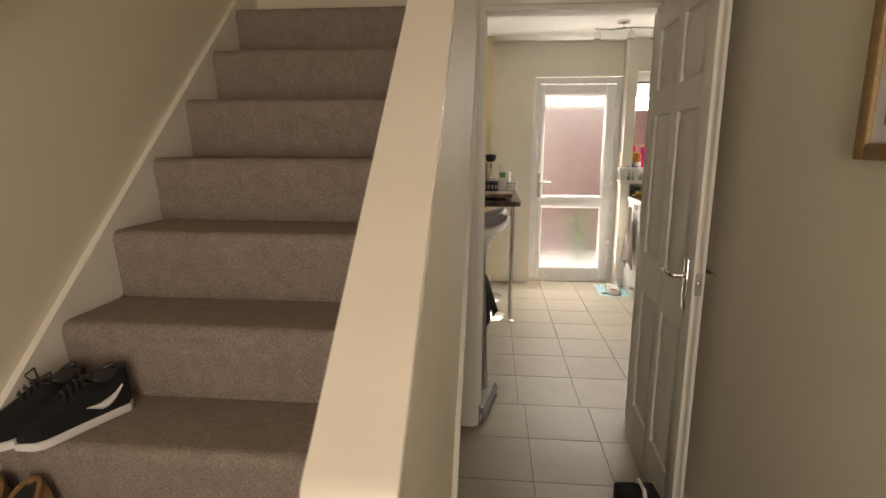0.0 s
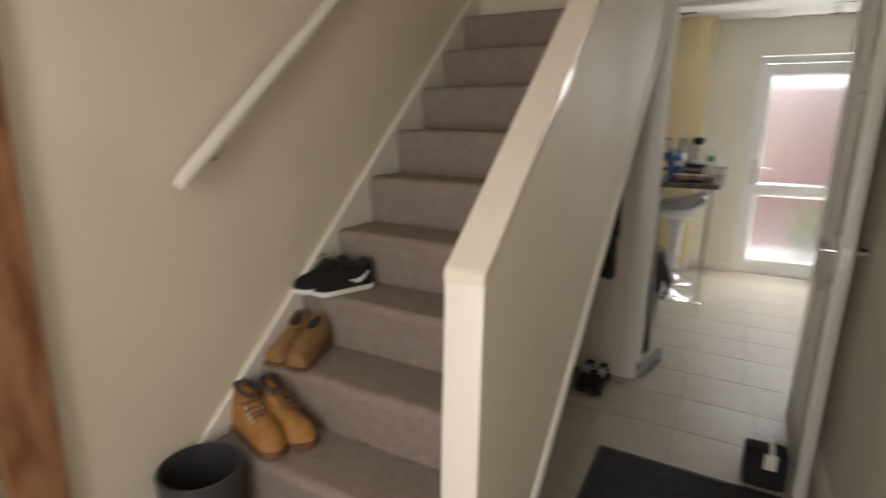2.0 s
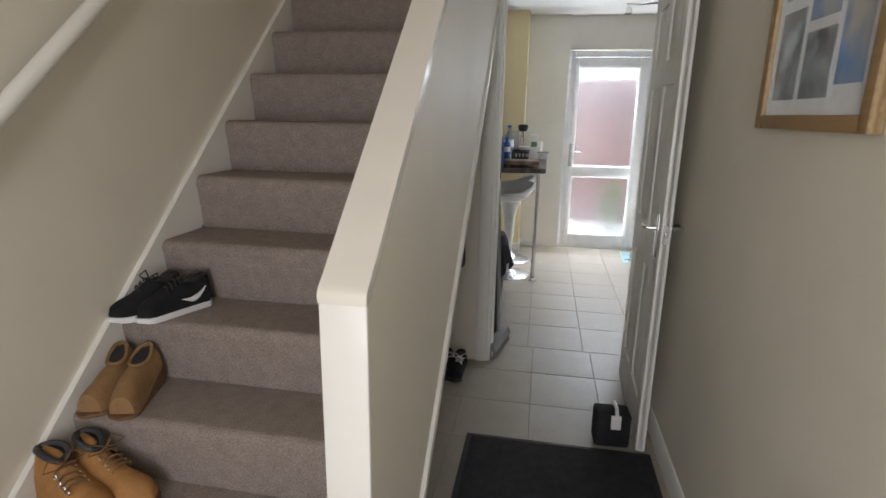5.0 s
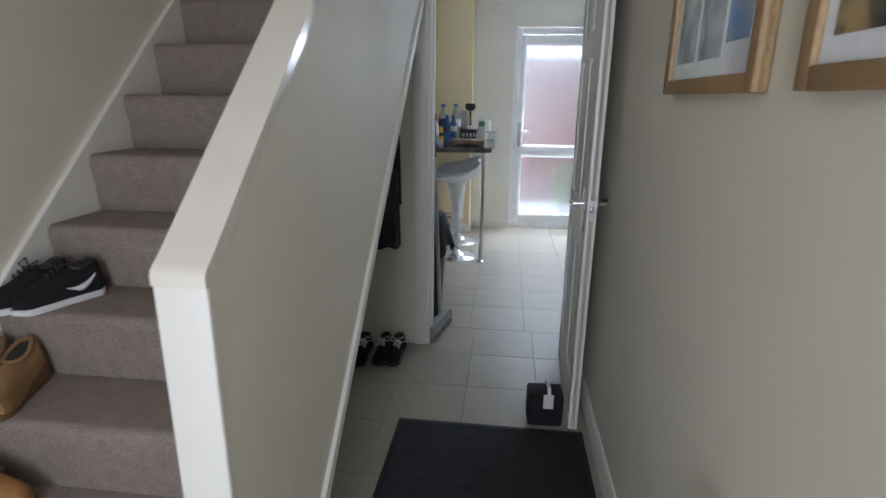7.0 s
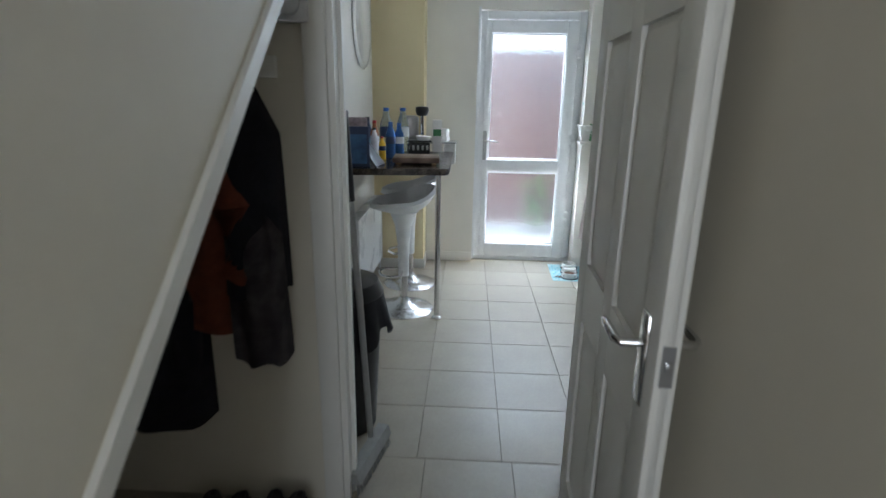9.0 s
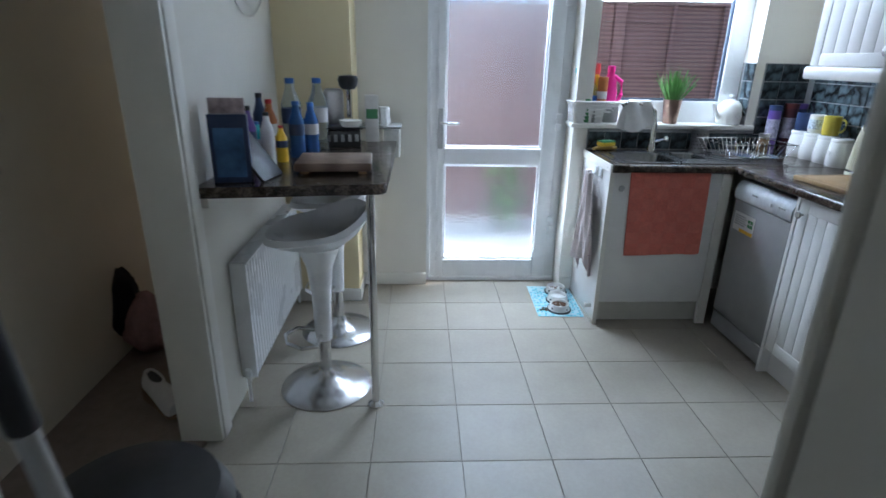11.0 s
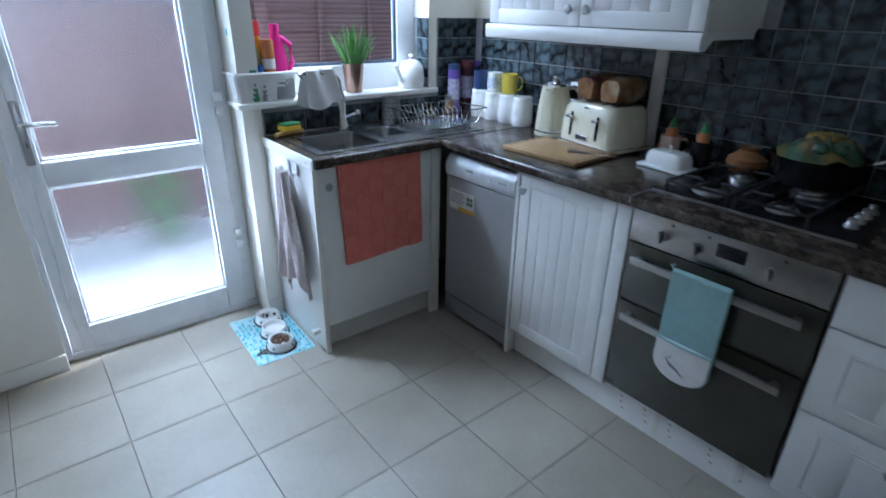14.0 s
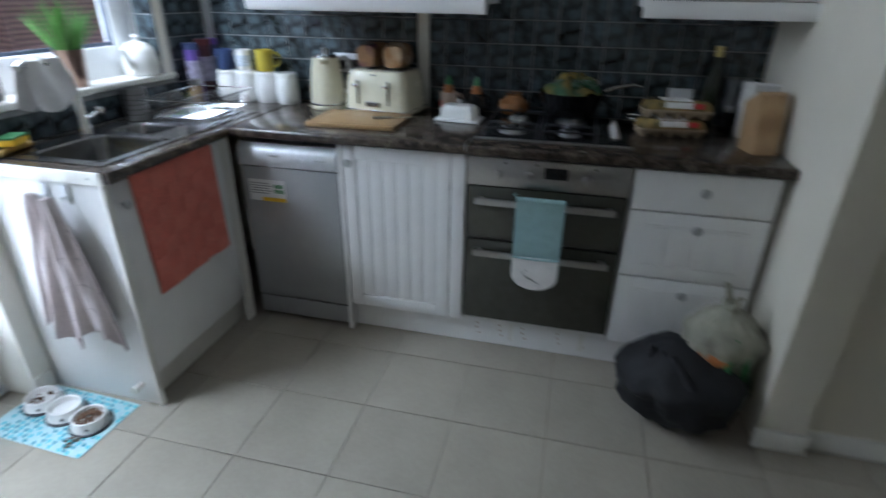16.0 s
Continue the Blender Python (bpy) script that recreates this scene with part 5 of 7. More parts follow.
bar_stool((0.255, 4.655, 0), 205)
bar_stool((0.24, 5.17, 0), 190)
radiator((KL, 4.57, 0.09), 0.92, 0.53, 1, "white panel radiator under the breakfast bar")
pl8 = thing("wall_plaque", (KL, 5.15, 1.86), "large round pale wall plaque", "wall decoration")
part("disc", Shape().lathe([(0.001, 0), (0.29, 0), (0.30, 0.008), (0.29, 0.018), (0.26, 0.022), (0.24, 0.012), (0.001, 0.012)], 48, m=pose(0, 0, 0, 0, 90, 0)), CERAMIC, pl8)

# ---- things on the worktop ----
W = WT1
RX = KR - 0.01


def lathe_thing(name, at, prof, mat, label, cat, extra=(), group="", n=28, rz=0):
    t = thing(name, at, label, cat, group=group, rz=rz)
    part("body", Shape().lathe(prof, n), mat, t)
    for nm, pr, m in extra:
        part(nm, Shape().lathe(pr, n), m, t)
    return t


# kettle
kt = thing("kettle", (2.80, 5.0, W), "cream ribbed electric kettle with chrome trim", "kettle", rz=200)
kbody = Shape()
prof = [(0.078, 0.025), (0.079, 0.03), (0.074, 0.10), (0.066, 0.18), (0.058, 0.222), (0.055, 0.228)]
rings = []
for r, z in prof:
    rings.append([((r + 0.0016 * math.cos(36 * a)) * math.cos(a), (r + 0.0016 * math.cos(36 * a)) * math.sin(a), z) for a in [2 * math.pi * i / 144 for i in range(144)]])
part("body", kbody.loft(rings), CREAM_ENAMEL, kt)
part("base", Shape().lathe([(0.001, 0), (0.082, 0), (0.084, 0.004), (0.082, 0.016), (0.001, 0.016)], 36), CREAM_ENAMEL, kt)
part("chrome_band", Shape().lathe([(0.08, 0.016), (0.081, 0.018), (0.081, 0.025), (0.08, 0.027)], 36), CHROME, kt)
part("lid", Shape().lathe([(0.056, 0.226), (0.054, 0.235), (0.03, 0.244), (0.014, 0.246), (0.016, 0.262), (0.012, 0.268), (0.001, 0.269)], 28), CHROME, kt, "chrome lid with a knob")
part("handle", Shape().tube([(0.05, 0, 0.215), (0.085, 0, 0.225), (0.112, 0, 0.205), (0.118, 0, 0.15), (0.112, 0, 0.09), (0.10, 0, 0.07), (0.072, 0, 0.075)], [0.009, 0.011, 0.011, 0.011, 0.010, 0.009, 0.008], 10, pose(0, 0, 0, 0, 0, 100)), DULLMETAL, kt, "grey chrome-edged handle")
part("spout", Shape().prism([(0.045, 0.19), (0.088, 0.222), (0.05, 0.226)], 1, -0.018, 0.018), CREAM_ENAMEL, kt)
part("switch", Shape().box(-0.089, -0.012, 0.035, -0.072, 0.012, 0.052, bev=0.003), CHROME, kt)

# four-slice toaster
to = thing("toaster", (2.79, 4.705, W), "cream ribbed four-slice toaster with chrome levers", "toaster", rz=-8)
trg = []
for z, s in ((0.022, 1.0), (0.05, 1.0), (0.12, 0.97), (0.165, 0.92), (0.186, 0.84), (0.192, 0.74)):
    ring_ = []
    for i in range(72):
        a = 2 * math.pi * i / 72
        c, q = math.cos(a), math.sin(a)
        e = 0.35
        rib = 1 + 0.008 * (i % 2)
        ring_.append((0.125 * s * math.copysign(abs(c) ** e, c) * rib, 0.158 * s * math.copysign(abs(q) ** e, q) * rib, z))
    trg.append(ring_)
part("body", Shape().loft(trg), CREAM_ENAMEL, to)
part("base", Shape().box(-0.125, -0.157, 0.004, 0.125, 0.157, 0.022, bev=0.008), CREAM_ENAMEL, to)
part("chrome_band", Shape().box(-0.127, -0.159, 0.020, 0.127, 0.159, 0.026, bev=0.003), CHROME, to)
for y in (-0.075, 0.075):
    part("lever_slot", B(-0.128, y - 0.004, 0.05, -0.12, y + 0.004, 0.15), BLACK, to)
    part("lever", Shape().box(-0.145, y - 0.018, 0.125, -0.125, y + 0.018, 0.137, bev=0.004).tube([(-0.13, y, 0.055), (-0.13, y, 0.15)], 0.003), CHROME, to)
for y in (-0.11, -0.045, 0.045, 0.11):
    part("bread_slot", B(-0.08, y - 0.013, 0.1915, 0.08, y + 0.013, 0.1935), BLACK, to)
part("button_plate", B(-0.131, -0.035, 0.04, -0.122, 0.035, 0.062, bev=0.002), CHROME, to)
for i in range(4):
    part("button", B(-0.134, -0.028 + i * 0.016, 0.044, -0.130, -0.018 + i * 0.016, 0.058, bev=0.001), BLACK, to)
part("badge", B(-0.118, -0.012, 0.172, -0.113, 0.012, 0.178), CHROME, to)


def loaf(at, mat, label, rz):
    b = thing("bagged_loaf", at, label, "bread", group="bread on the toaster", rz=rz)
    rings = []
    for i in range(13):
        t = i / 12
        s = 0.62 + 0.38 * math.sin(math.pi * min(1, max(0, t * 1.0 + 0.02))) ** 0.4
        if i in (0, 12):
            s = 0.78
        rings.append([(-0.11 + 0.22 * t, s * 0.053 * math.copysign(abs(math.cos(a)) ** 0.55, math.cos(a)) * (1 + 0.04 * math.sin(5 * a + i)), 0.055 + s * 0.055 * math.copysign(abs(math.sin(a)) ** 0.6, math.sin(a)) * (1 + 0.05 * math.sin(4 * a + 2 * i))) for a in [2 * math.pi * k / 18 for k in range(18)]])
    part("loaf", Shape().loft(rings), mat, b)
    part("bag_end", Shape().sheet(4, 20, lambda u, v: (0.11 + 0.03 * u, (0.018 + 0.03 * u + 0.006 * math.sin(25 * v)) * math.cos(6.28 * v), 0.055 + (0.018 + 0.03 * u) * math.sin(6.28 * v)), 0.001), CLEARBAG, b, "clear gathered bag end")
    return b


LOAFBAG = material("crust_behind_clear_film", (0.30, 0.16, 0.07), 0.15, vary=0.3, scale=18, other=(0.50, 0.38, 0.25), other_scale=14)
PURPLELOAF = material("purple_printed_bread_wrapper", (0.26, 0.14, 0.065), 0.2, vary=0.3, scale=16, other=(0.07, 0.02, 0.05), other_scale=11)
loaf((2.81, 4.755, W + 0.193), PURPLELOAF, "sliced loaf in a purple printed wrapper", -4)
loaf((2.81, 4.645, W + 0.193), LOAFBAG, "brown loaf in a clear bag", 3)

# chopping board with a knife
cbd = thing("chopping_board", (2.535, 4.735, W), "bamboo chopping board with a groove", "chopping board", rz=2)
part("board", B(-0.14, -0.19, 0, 0.14, 0.19, 0.02, bev=0.006), BAMBOO, cbd)
gv = Shape()
for a in ((-0.125, -0.175, -0.12, 0.175), (0.12, -0.175, 0.125, 0.175), (-0.12, -0.175, 0.12, -0.17), (-0.12, 0.17, 0.12, 0.175)):
    gv.box(a[0], a[1], 0.0195, a[2], a[3], 0.0203)
part("groove", gv, RUBBERTAN, cbd)
kn = thing("table_knife", (2.56, 4.585, W + 0.0205), "stainless steel table knife on the board", "knife", rz=-62)
part("blade", Shape().prism([(-0.01, -0.008), (0.09, -0.008), (0.105, 0.002), (0.09, 0.008), (-0.01, 0.006)], 2, 0.0, 0.002), CHROME, kn)
part("handle", Shape().tube([(-0.01, 0, 0.004), (-0.06, 0, 0.005), (-0.095, 0, 0.005)], [0.004, 0.006, 0.0065], 8), STEEL, kn)

# butter dish
bu = thing("butter_dish", (2.70, 4.335, W), "white ceramic butter dish with a lid", "butter dish", rz=-5)
part("plate", B(-0.062, -0.10, 0, 0.062, 0.10, 0.012, bev=0.005), CERAMIC, bu)
lid_r = []
for z, s in ((0.012, 1), (0.04, 0.98), (0.058, 0.9), (0.066, 0.75)):
    lid_r.append([(0.048 * s * math.copysign(abs(math.cos(a)) ** 0.4, math.cos(a)), 0.082 * s * math.copysign(abs(math.sin(a)) ** 0.4, math.sin(a)), z) for a in [2 * math.pi * i / 32 for i in range(32)]])
part("lid", Shape().loft(lid_r), CERAMIC, bu)
part("lid_knob", Shape().lathe([(0.006, 0.064), (0.006, 0.072), (0.011, 0.08), (0.008, 0.088), (0.001, 0.09)], 16), CERAMIC, bu)


def mug(at, mat, label, rz, r=0.04, hh=0.095, name="mug"):
    m = thing(name, at, label, "mug", group="mugs on the worktop", rz=rz)
    part("cup", Shape().lathe([(0.001, 0), (r * 0.9, 0), (r * 0.97, 0.006), (r, hh * 0.5), (r, hh - 0.002), (r - 0.002, hh), (r - 0.004, hh - 0.002), (r - 0.005, 0.008), (0.001, 0.006)], 28), mat, m)
    part("handle", Shape().tube([(r - 0.002, 0, hh * 0.82), (r + 0.018, 0, hh * 0.86), (r + 0.03, 0, hh * 0.7), (r + 0.028, 0, hh * 0.4), (r + 0.014, 0, hh * 0.22), (r - 0.003, 0, hh * 0.2)], 0.0055, 8), mat, m)
    return m


def sauce(at, label, cap_m, rz=0):
    b = thing("sauce_bottle", at, label, "bottle", group="sauce bottles in mugs", rz=rz)
    part("body", Shape().lathe([(0.001, 0), (0.022, 0), (0.024, 0.01), (0.024, 0.10), (0.018, 0.115)], 20), ORANGE, b)
    part("cap", Shape().lathe([(0.015, 0.115), (0.014, 0.13), (0.007, 0.145), (0.003, 0.155)], 16), cap_m, b, "dark green nozzle cap")
    part("label_band", Shape().lathe([(0.0245, 0.03), (0.0245, 0.075)], 20, close=False), YELL, b)


CREAMMUG = plain("cream_glaze_with_spots", (0.60, 0.45, 0.36), 0.2)
m1 = mug((2.845, 4.42, W), CREAMMUG, "pale pink mug holding a sauce bottle", -50)
part("motif", B(-0.0425, -0.008, 0.03, -0.0395, 0.008, 0.06, bev=0.001), RED, m1)
m2 = mug((2.845, 4.29, W), BLACKGLOSS, "black mug holding a sauce bottle", -60)
part("motif", B(-0.0425, -0.014, 0.03, -0.0395, 0.014, 0.05, bev=0.001), CERAMIC, m2)
sauce((2.845, 4.42, W + 0.012), "orange hot sauce bottle with green cap", GREEN)
sauce((2.845, 4.29, W + 0.012), "small orange sauce bottle with green cap", GREEN)
oh = thing("onion_net", (2.86, 4.12, W + 0.008), "brown paper bag of onions behind the hob", "vegetables")
part("bag", Shape().lathe([(0.001, 0), (0.055, 0.005), (0.07, 0.03), (0.066, 0.055), (0.04, 0.075), (0.03, 0.085), (0.04, 0.095), (0.001, 0.092)], 14), material("amber_glass_paper_bag", (0.26, 0.12, 0.05), 0.25, vary=0.3, scale=30), oh)

# canisters with mugs on top, tins in the corner
for i, y in enumerate((5.23, 5.345, 5.455, 5.56)):
    c = thing("canister", (2.845 - 0.012 * (i == 0), y, W), "white ceramic storage canister with a lid", "canister", group="row of white canisters")
    c.scale = (1.0, 1.0, 1.06)
    part("jar", Shape().lathe([(0.001, 0), (0.048, 0), (0.054, 0.012), (0.056, 0.05), (0.05, 0.11), (0.047, 0.118)], 28), CERAMIC, c)
    part("lid", Shape().lathe([(0.049, 0.118), (0.05, 0.122), (0.05, 0.132), (0.047, 0.136), (0.001, 0.137)], 28), CERAMIC, c)
    hp = [(0.010 * math.sin(a) ** 3 * 1.3, 0.0085 * (1.3 * math.cos(a) - 0.5 * math.cos(2 * a) - 0.2 * math.cos(3 * a))) for a in [2 * math.pi * k / 18 for k in range(18)]]
    part("heart", Shape().tube([(-0.0565, p[0], 0.07 + p[1]) for p in hp], 0.0015, 5, ring=True), CERAMIC, c)
mug((2.845, 5.345, W + 0.1465), MUSTARD, "mustard yellow mug on a canister", -70, 0.041, 0.098)
mm = mug((2.845, 5.455, W + 0.1465), CERAMIC, "white mug with blue lettering on a canister", 70)
part("printed_band", Shape().lathe([(0.0405, 0.02), (0.0405, 0.07)], 28, close=False), material("blue_printed_lettering_bars", (0.5, 0.55, 0.62), 0.3, vary=0.5, scale=120), mm)
m3 = mug((2.845, 5.56, W + 0.1465), NAVY, "navy patterned mug on a canister", 70)
for x, y, hh, r, mt, cm, lab in ((2.83, 5.665, 0.20, 0.036, material("dark_coffee_tin_print", (0.05, 0.015, 0.02), 0.3, vary=0.3), BROWN, "tall dark red coffee tin"),
                                (2.74, 5.67, 0.19, 0.034, PURPLE, NAVY, "purple drinking chocolate tub"), (2.885, 5.66, 0.20, 0.03, NAVY, PURPLE, "navy tub in the corner")):
    t = thing("storage_tin", (x, y, W + (0.08 if x > 2.75 else 0.05)), lab, "tin", group="tins in the worktop corner")
    t.location.z = W
    t.scale = (1, 1, 1.28)
    part("tube", Shape().lathe([(0.001, 0), (r, 0), (r, hh)], 24), mt, t)
    part("lid", Shape().lathe([(r + 0.001, hh), (r + 0.0015, hh + 0.002), (r + 0.001, hh + 0.022), (0.001, hh + 0.023)], 24), cm, t)
    part("label_band", Shape().lathe([(r + 0.0006, hh * 0.35), (r + 0.0006, hh * 0.8)], 24, close=False), material("pale_printed_label", (0.35, 0.33, 0.42), 0.4, vary=0.5, scale=60), t)
jar = thing("glass_jar", (2.68, 5.63, W), "small glass jar with a metal lid", "jar")
part("jar_glass", Shape().lathe([(0.001, 0), (0.03, 0), (0.032, 0.01), (0.032, 0.08), (0.026, 0.095)], 20), material("brown_spice_glass", (0.20, 0.13, 0.08), 0.1, vary=0.3), jar)
part("lid", Shape().lathe([(0.028, 0.095), (0.028, 0.115), (0.001, 0.117)], 20), STEEL, jar)

# dish rack on the drainer
rk = thing("dish_rack", (2.46, 5.45, W + 0.008), "low chrome wire dish rack on the drainer", "dish rack", rz=4)
for zz, sx, sy in ((0.012, 0.16, 0.115), (0.085, 0.20, 0.145)):
    part("rim_wire", Shape().tube([(-sx, -sy, zz), (sx, -sy, zz), (sx, sy, zz), (-sx, sy, zz)], 0.0028, 6, ring=True), CHROME, rk)
for i in range(14):
    x = -0.155 + i * 0.0238
    part("wire", Shape().tube([(x * 1.25, -0.145, 0.085), (x, -0.115, 0.014), (x, 0.115, 0.014), (x * 1.25, 0.145, 0.085)], 0.0018, 5), CHROME, rk)
for i in range(9):
    x = -0.13 + i * 0.032
    part("plate_wire", Shape().tube([(x, -0.04, 0.014), (x, -0.035, 0.075), (x, -0.015, 0.085), (x, 0.0, 0.075), (x, 0.005, 0.014)], 0.0018, 5), CHROME, rk)
for x in (-0.19, 0.19):
    part("end_wire", Shape().tube([(x * 1.05, -0.14, 0.085), (x * 0.85, -0.11, 0.014)], 0.002, 5), CHROME, rk)

# cutlery holder
cu = thing("cutlery_holder", (2.30, 5.64, W + 0.004), "perforated stainless steel cutlery holder", "utensil holder")
part("cup", Shape().lathe([(0.001, 0), (0.044, 0), (0.046, 0.003), (0.047, 0.125), (0.048, 0.128), (0.045, 0.128), (0.044, 0.006), (0.001, 0.005)], 32), STEEL, cu)
ho = Shape()
for j in range(5):
    for i in range(16):
        a = 2 * math.pi * (i + 0.5 * (j % 2)) / 16
        ho.lathe([(0.0035, 0), (0.0035, 0.0008)], 8, m=pose(0.0468 * math.cos(a), 0.0468 * math.sin(a), 0.025 + j * 0.02, 0, 90, math.degrees(a)))
part("perforations", ho, BLACK, cu)

# cloth over the tap, sponge and cloth by the sink
cl = thing("dishcloth", (1.90, 5.617, W + 0.289), "white dishcloth draped over the tap spout", "cloth")


def drape(u, v):
    s = (u - 0.5) * 2
    x = 0.13 * (v - 0.5) + 0.06 * abs(s) * (v - 0.5)
    d = 0.013 + 0.03 * abs(s) ** 1.3 + 0.008 * math.sin(9 * v + 3 * s)
    ca, sa = math.cos(0.16), math.sin(0.16)
    lx, ly = x, math.copysign(d, s) if abs(s) > 0.06 else s * 0.2
    return (lx * ca - ly * sa, lx * sa + ly * ca, -0.155 * abs(s) ** 1.15 * (1 + 0.12 * math.sin(5 * v)) + 0.004)


part("cloth", Shape().sheet(24, 18, drape, 0.003), WHITECLOTH, cl)
sp = thing("scouring_sponge", (1.76, 5.66, W + 0.03), "yellow and green scouring sponge", "sponge", rz=20)
part("foam", B(-0.045, -0.03, 0, 0.045, 0.03, 0.022, bev=0.004), YELL, sp)
part("scourer", B(-0.045, -0.03, 0.022, 0.045, 0.03, 0.03, bev=0.002), GREEN, sp)
yc = thing("folded_cloth", (1.75, 5.655, W + 0.0045), "mustard folded cleaning cloth by the sink", "cloth", rz=12)
part("cloth", Shape().tube([(-0.075, -0.01, 0.012), (-0.03, 0, 0.014), (0.03, 0.004, 0.013), (0.08, 0.0, 0.011)], [0.009, 0.0115, 0.012, 0.009], 10), plain("mustard_cloth", (0.42, 0.27, 0.08), 0.95), yc)

# ---- window sill ----
SZ = 1.06
bk = thing("storage_basket", (1.70, 5.782, SZ), "pale grey woven plastic basket of cleaning bottles", "basket", rz=2)
BX, BY = 0.14, 0.068
bk.scale = (1, 1, 1.2)
for z in [0.004 + 0.0085 * i for i in range(11)]:
    s = 1 - 0.12 * (1 - z / 0.1)
    pts = []
    for i in range(56):
        a = 2 * math.pi * i / 56
        wob = 0.002 * (1 if (i + int(z / 0.0085)) % 2 else -1)
        pts.append(((BX * s + wob) * math.copysign(abs(math.cos(a)) ** 0.25, math.cos(a)), (BY * s + wob) * math.copysign(abs(math.sin(a)) ** 0.25, math.sin(a)), z))
    part("woven_band", Shape().tube(pts, 0.0056, 5, ring=True), CERAMIC, bk)
part("rim", Shape().tube([(sx * BX * 1.02, sy * BY * 1.04, 0.1) for sx, sy in ((-1, -1), (0, -1.0), (1, -1), (1, 1), (0, 1), (-1, 1))], 0.006, 8, ring=True), CERAMIC, bk)
part("base", B(-BX * 0.86, -BY * 0.86, 0.0, BX * 0.86, BY * 0.86, 0.004), CERAMIC, bk)


def bottle(name, at, prof, mat, label, extra=(), rz=0, squash=0.6):
    b = thing(name, at, label, "bottle", group="cleaning bottles in the basket", rz=rz)
    b.scale = (1.05, 1.0, 1.2)
    b.location.x -= 0.015
    sq = Matrix.Diagonal((1, squash, 1, 1))
    part("body", Shape().lathe(prof, 24, m=sq), mat, b)
    for nm, s, mt in extra:
        part(nm, s, mt, b)
    return b


bottle("bleach_bottle", (1.80, 5.785, SZ + 0.005), [(0.001, 0), (0.04, 0), (0.042, 0.01), (0.042, 0.14), (0.034, 0.19), (0.02, 0.225), (0.018, 0.235)], PINK, "magenta plastic cleaner bottle",
       (("cap", Shape().lathe([(0.021, 0.235), (0.021, 0.262), (0.001, 0.264)], 18), PINK), ("handle", Shape().tube([(0.02, 0, 0.215), (0.062, 0, 0.19), (0.066, 0, 0.13), (0.042, 0, 0.08)], 0.011, 8), PINK)), rz=-8)
bottle("cleaner_bottle", (1.715, 5.795, SZ + 0.005), [(0.001, 0), (0.034, 0), (0.036, 0.01), (0.036, 0.17), (0.02, 0.21), (0.017, 0.225)], YELL, "yellow cleaner bottle with a red cap",
       (("cap", Shape().lathe([(0.02, 0.222), (0.022, 0.24), (0.02, 0.272), (0.001, 0.274)], 18), RED),))
bottle("polish_can", (1.75, 5.76, SZ + 0.005), [(0.001, 0), (0.027, 0), (0.027, 0.205), (0.024, 0.212)], ORANGE, "orange-red spray can with a white label",
       (("label_band", Shape().lathe([(0.0275, 0.11), (0.0275, 0.145)], 24, close=False), PAPER),), squash=1)
bottle("spray_bottle", (1.635, 5.78, SZ + 0.005), [(0.001, 0), (0.036, 0), (0.038, 0.01), (0.036, 0.13), (0.016, 0.19), (0.013, 0.205)], CLEARPLASTIC, "clear spray bottle with a turquoise trigger",
       (("collar", Shape().lathe([(0.016, 0.20), (0.016, 0.225)], 16), TURQ), ("trigger_head", Shape().box(-0.045, -0.012, 0.225, 0.03, 0.012, 0.25, bev=0.006).tube([(-0.02, 0, 0.226), (-0.035, 0, 0.2), (-0.03, 0, 0.185)], 0.005), TURQ)))
bottle("dish_soap_bottle", (1.685, 5.755, SZ + 0.005), [(0.001, 0), (0.028, 0), (0.03, 0.01), (0.03, 0.15), (0.016, 0.185)], CLEARPLASTIC, "clear soap bottle with a red cap",
       (("cap", Shape().lathe([(0.015, 0.185), (0.013, 0.215), (0.001, 0.216)], 14), RED), ("label_band", Shape().lathe([(0.0303, 0.05), (0.0303, 0.12)], 24, m=Matrix.Diagonal((1, 0.6, 1, 1)), close=False), RED)))
bottle("blue_cap_bottle", (1.70, 5.735, SZ + 0.005), [(0.001, 0), (0.022, 0), (0.022, 0.085), (0.015, 0.1)], GREYPLASTIC, "small grey bottle with blue cap", (("cap", Shape().lathe([(0.014, 0.1), (0.014, 0.125), (0.001, 0.126)], 14), BLUE),), squash=1)
bottle("green_bottle", (1.66, 5.735, SZ + 0.005), [(0.001, 0), (0.024, 0), (0.024, 0.08), (0.02, 0.11), (0.001, 0.112)], GREEN, "dark green bottle lying in the basket", (), squash=1)
tub = thing("wipes_tub", (1.785, 5.735, SZ + 0.03), "pale grey plastic tub in the basket", "tub")
part("body", B(-0.045, -0.02, 0, 0.045, 0.02, 0.09, bev=0.006), GREYPLASTIC, tub)
tub.location.z = SZ + 0.006

pg = thing("grass_plant", (2.17, 5.775, SZ), "artificial grass in a bronze metal pot", "plant")
pg.scale = (1.12, 1.12, 1.18)
part("pot", Shape().lathe([(0.001, 0), (0.033, 0), (0.036, 0.004), (0.047, 0.115), (0.049, 0.118), (0.045, 0.118), (0.042, 0.10), (0.001, 0.098)], 28), COPPER, pg)
rg = random.Random(5)
for i in range(90):
    az, sp_ = rg.uniform(0, 6.283), rg.uniform(0.0, 1.0)
    part("blade", blade(Shape(), (0.03 * sp_ * math.cos(az), 0.03 * sp_ * math.sin(az), 0.10), az, radians(90 - 38 * sp_ + rg.uniform(-4, 4)), rg.uniform(0.12, 0.19), 0.008, 0.12 + 0.3 * sp_ * rg.random()), GRASSLEAF, pg)

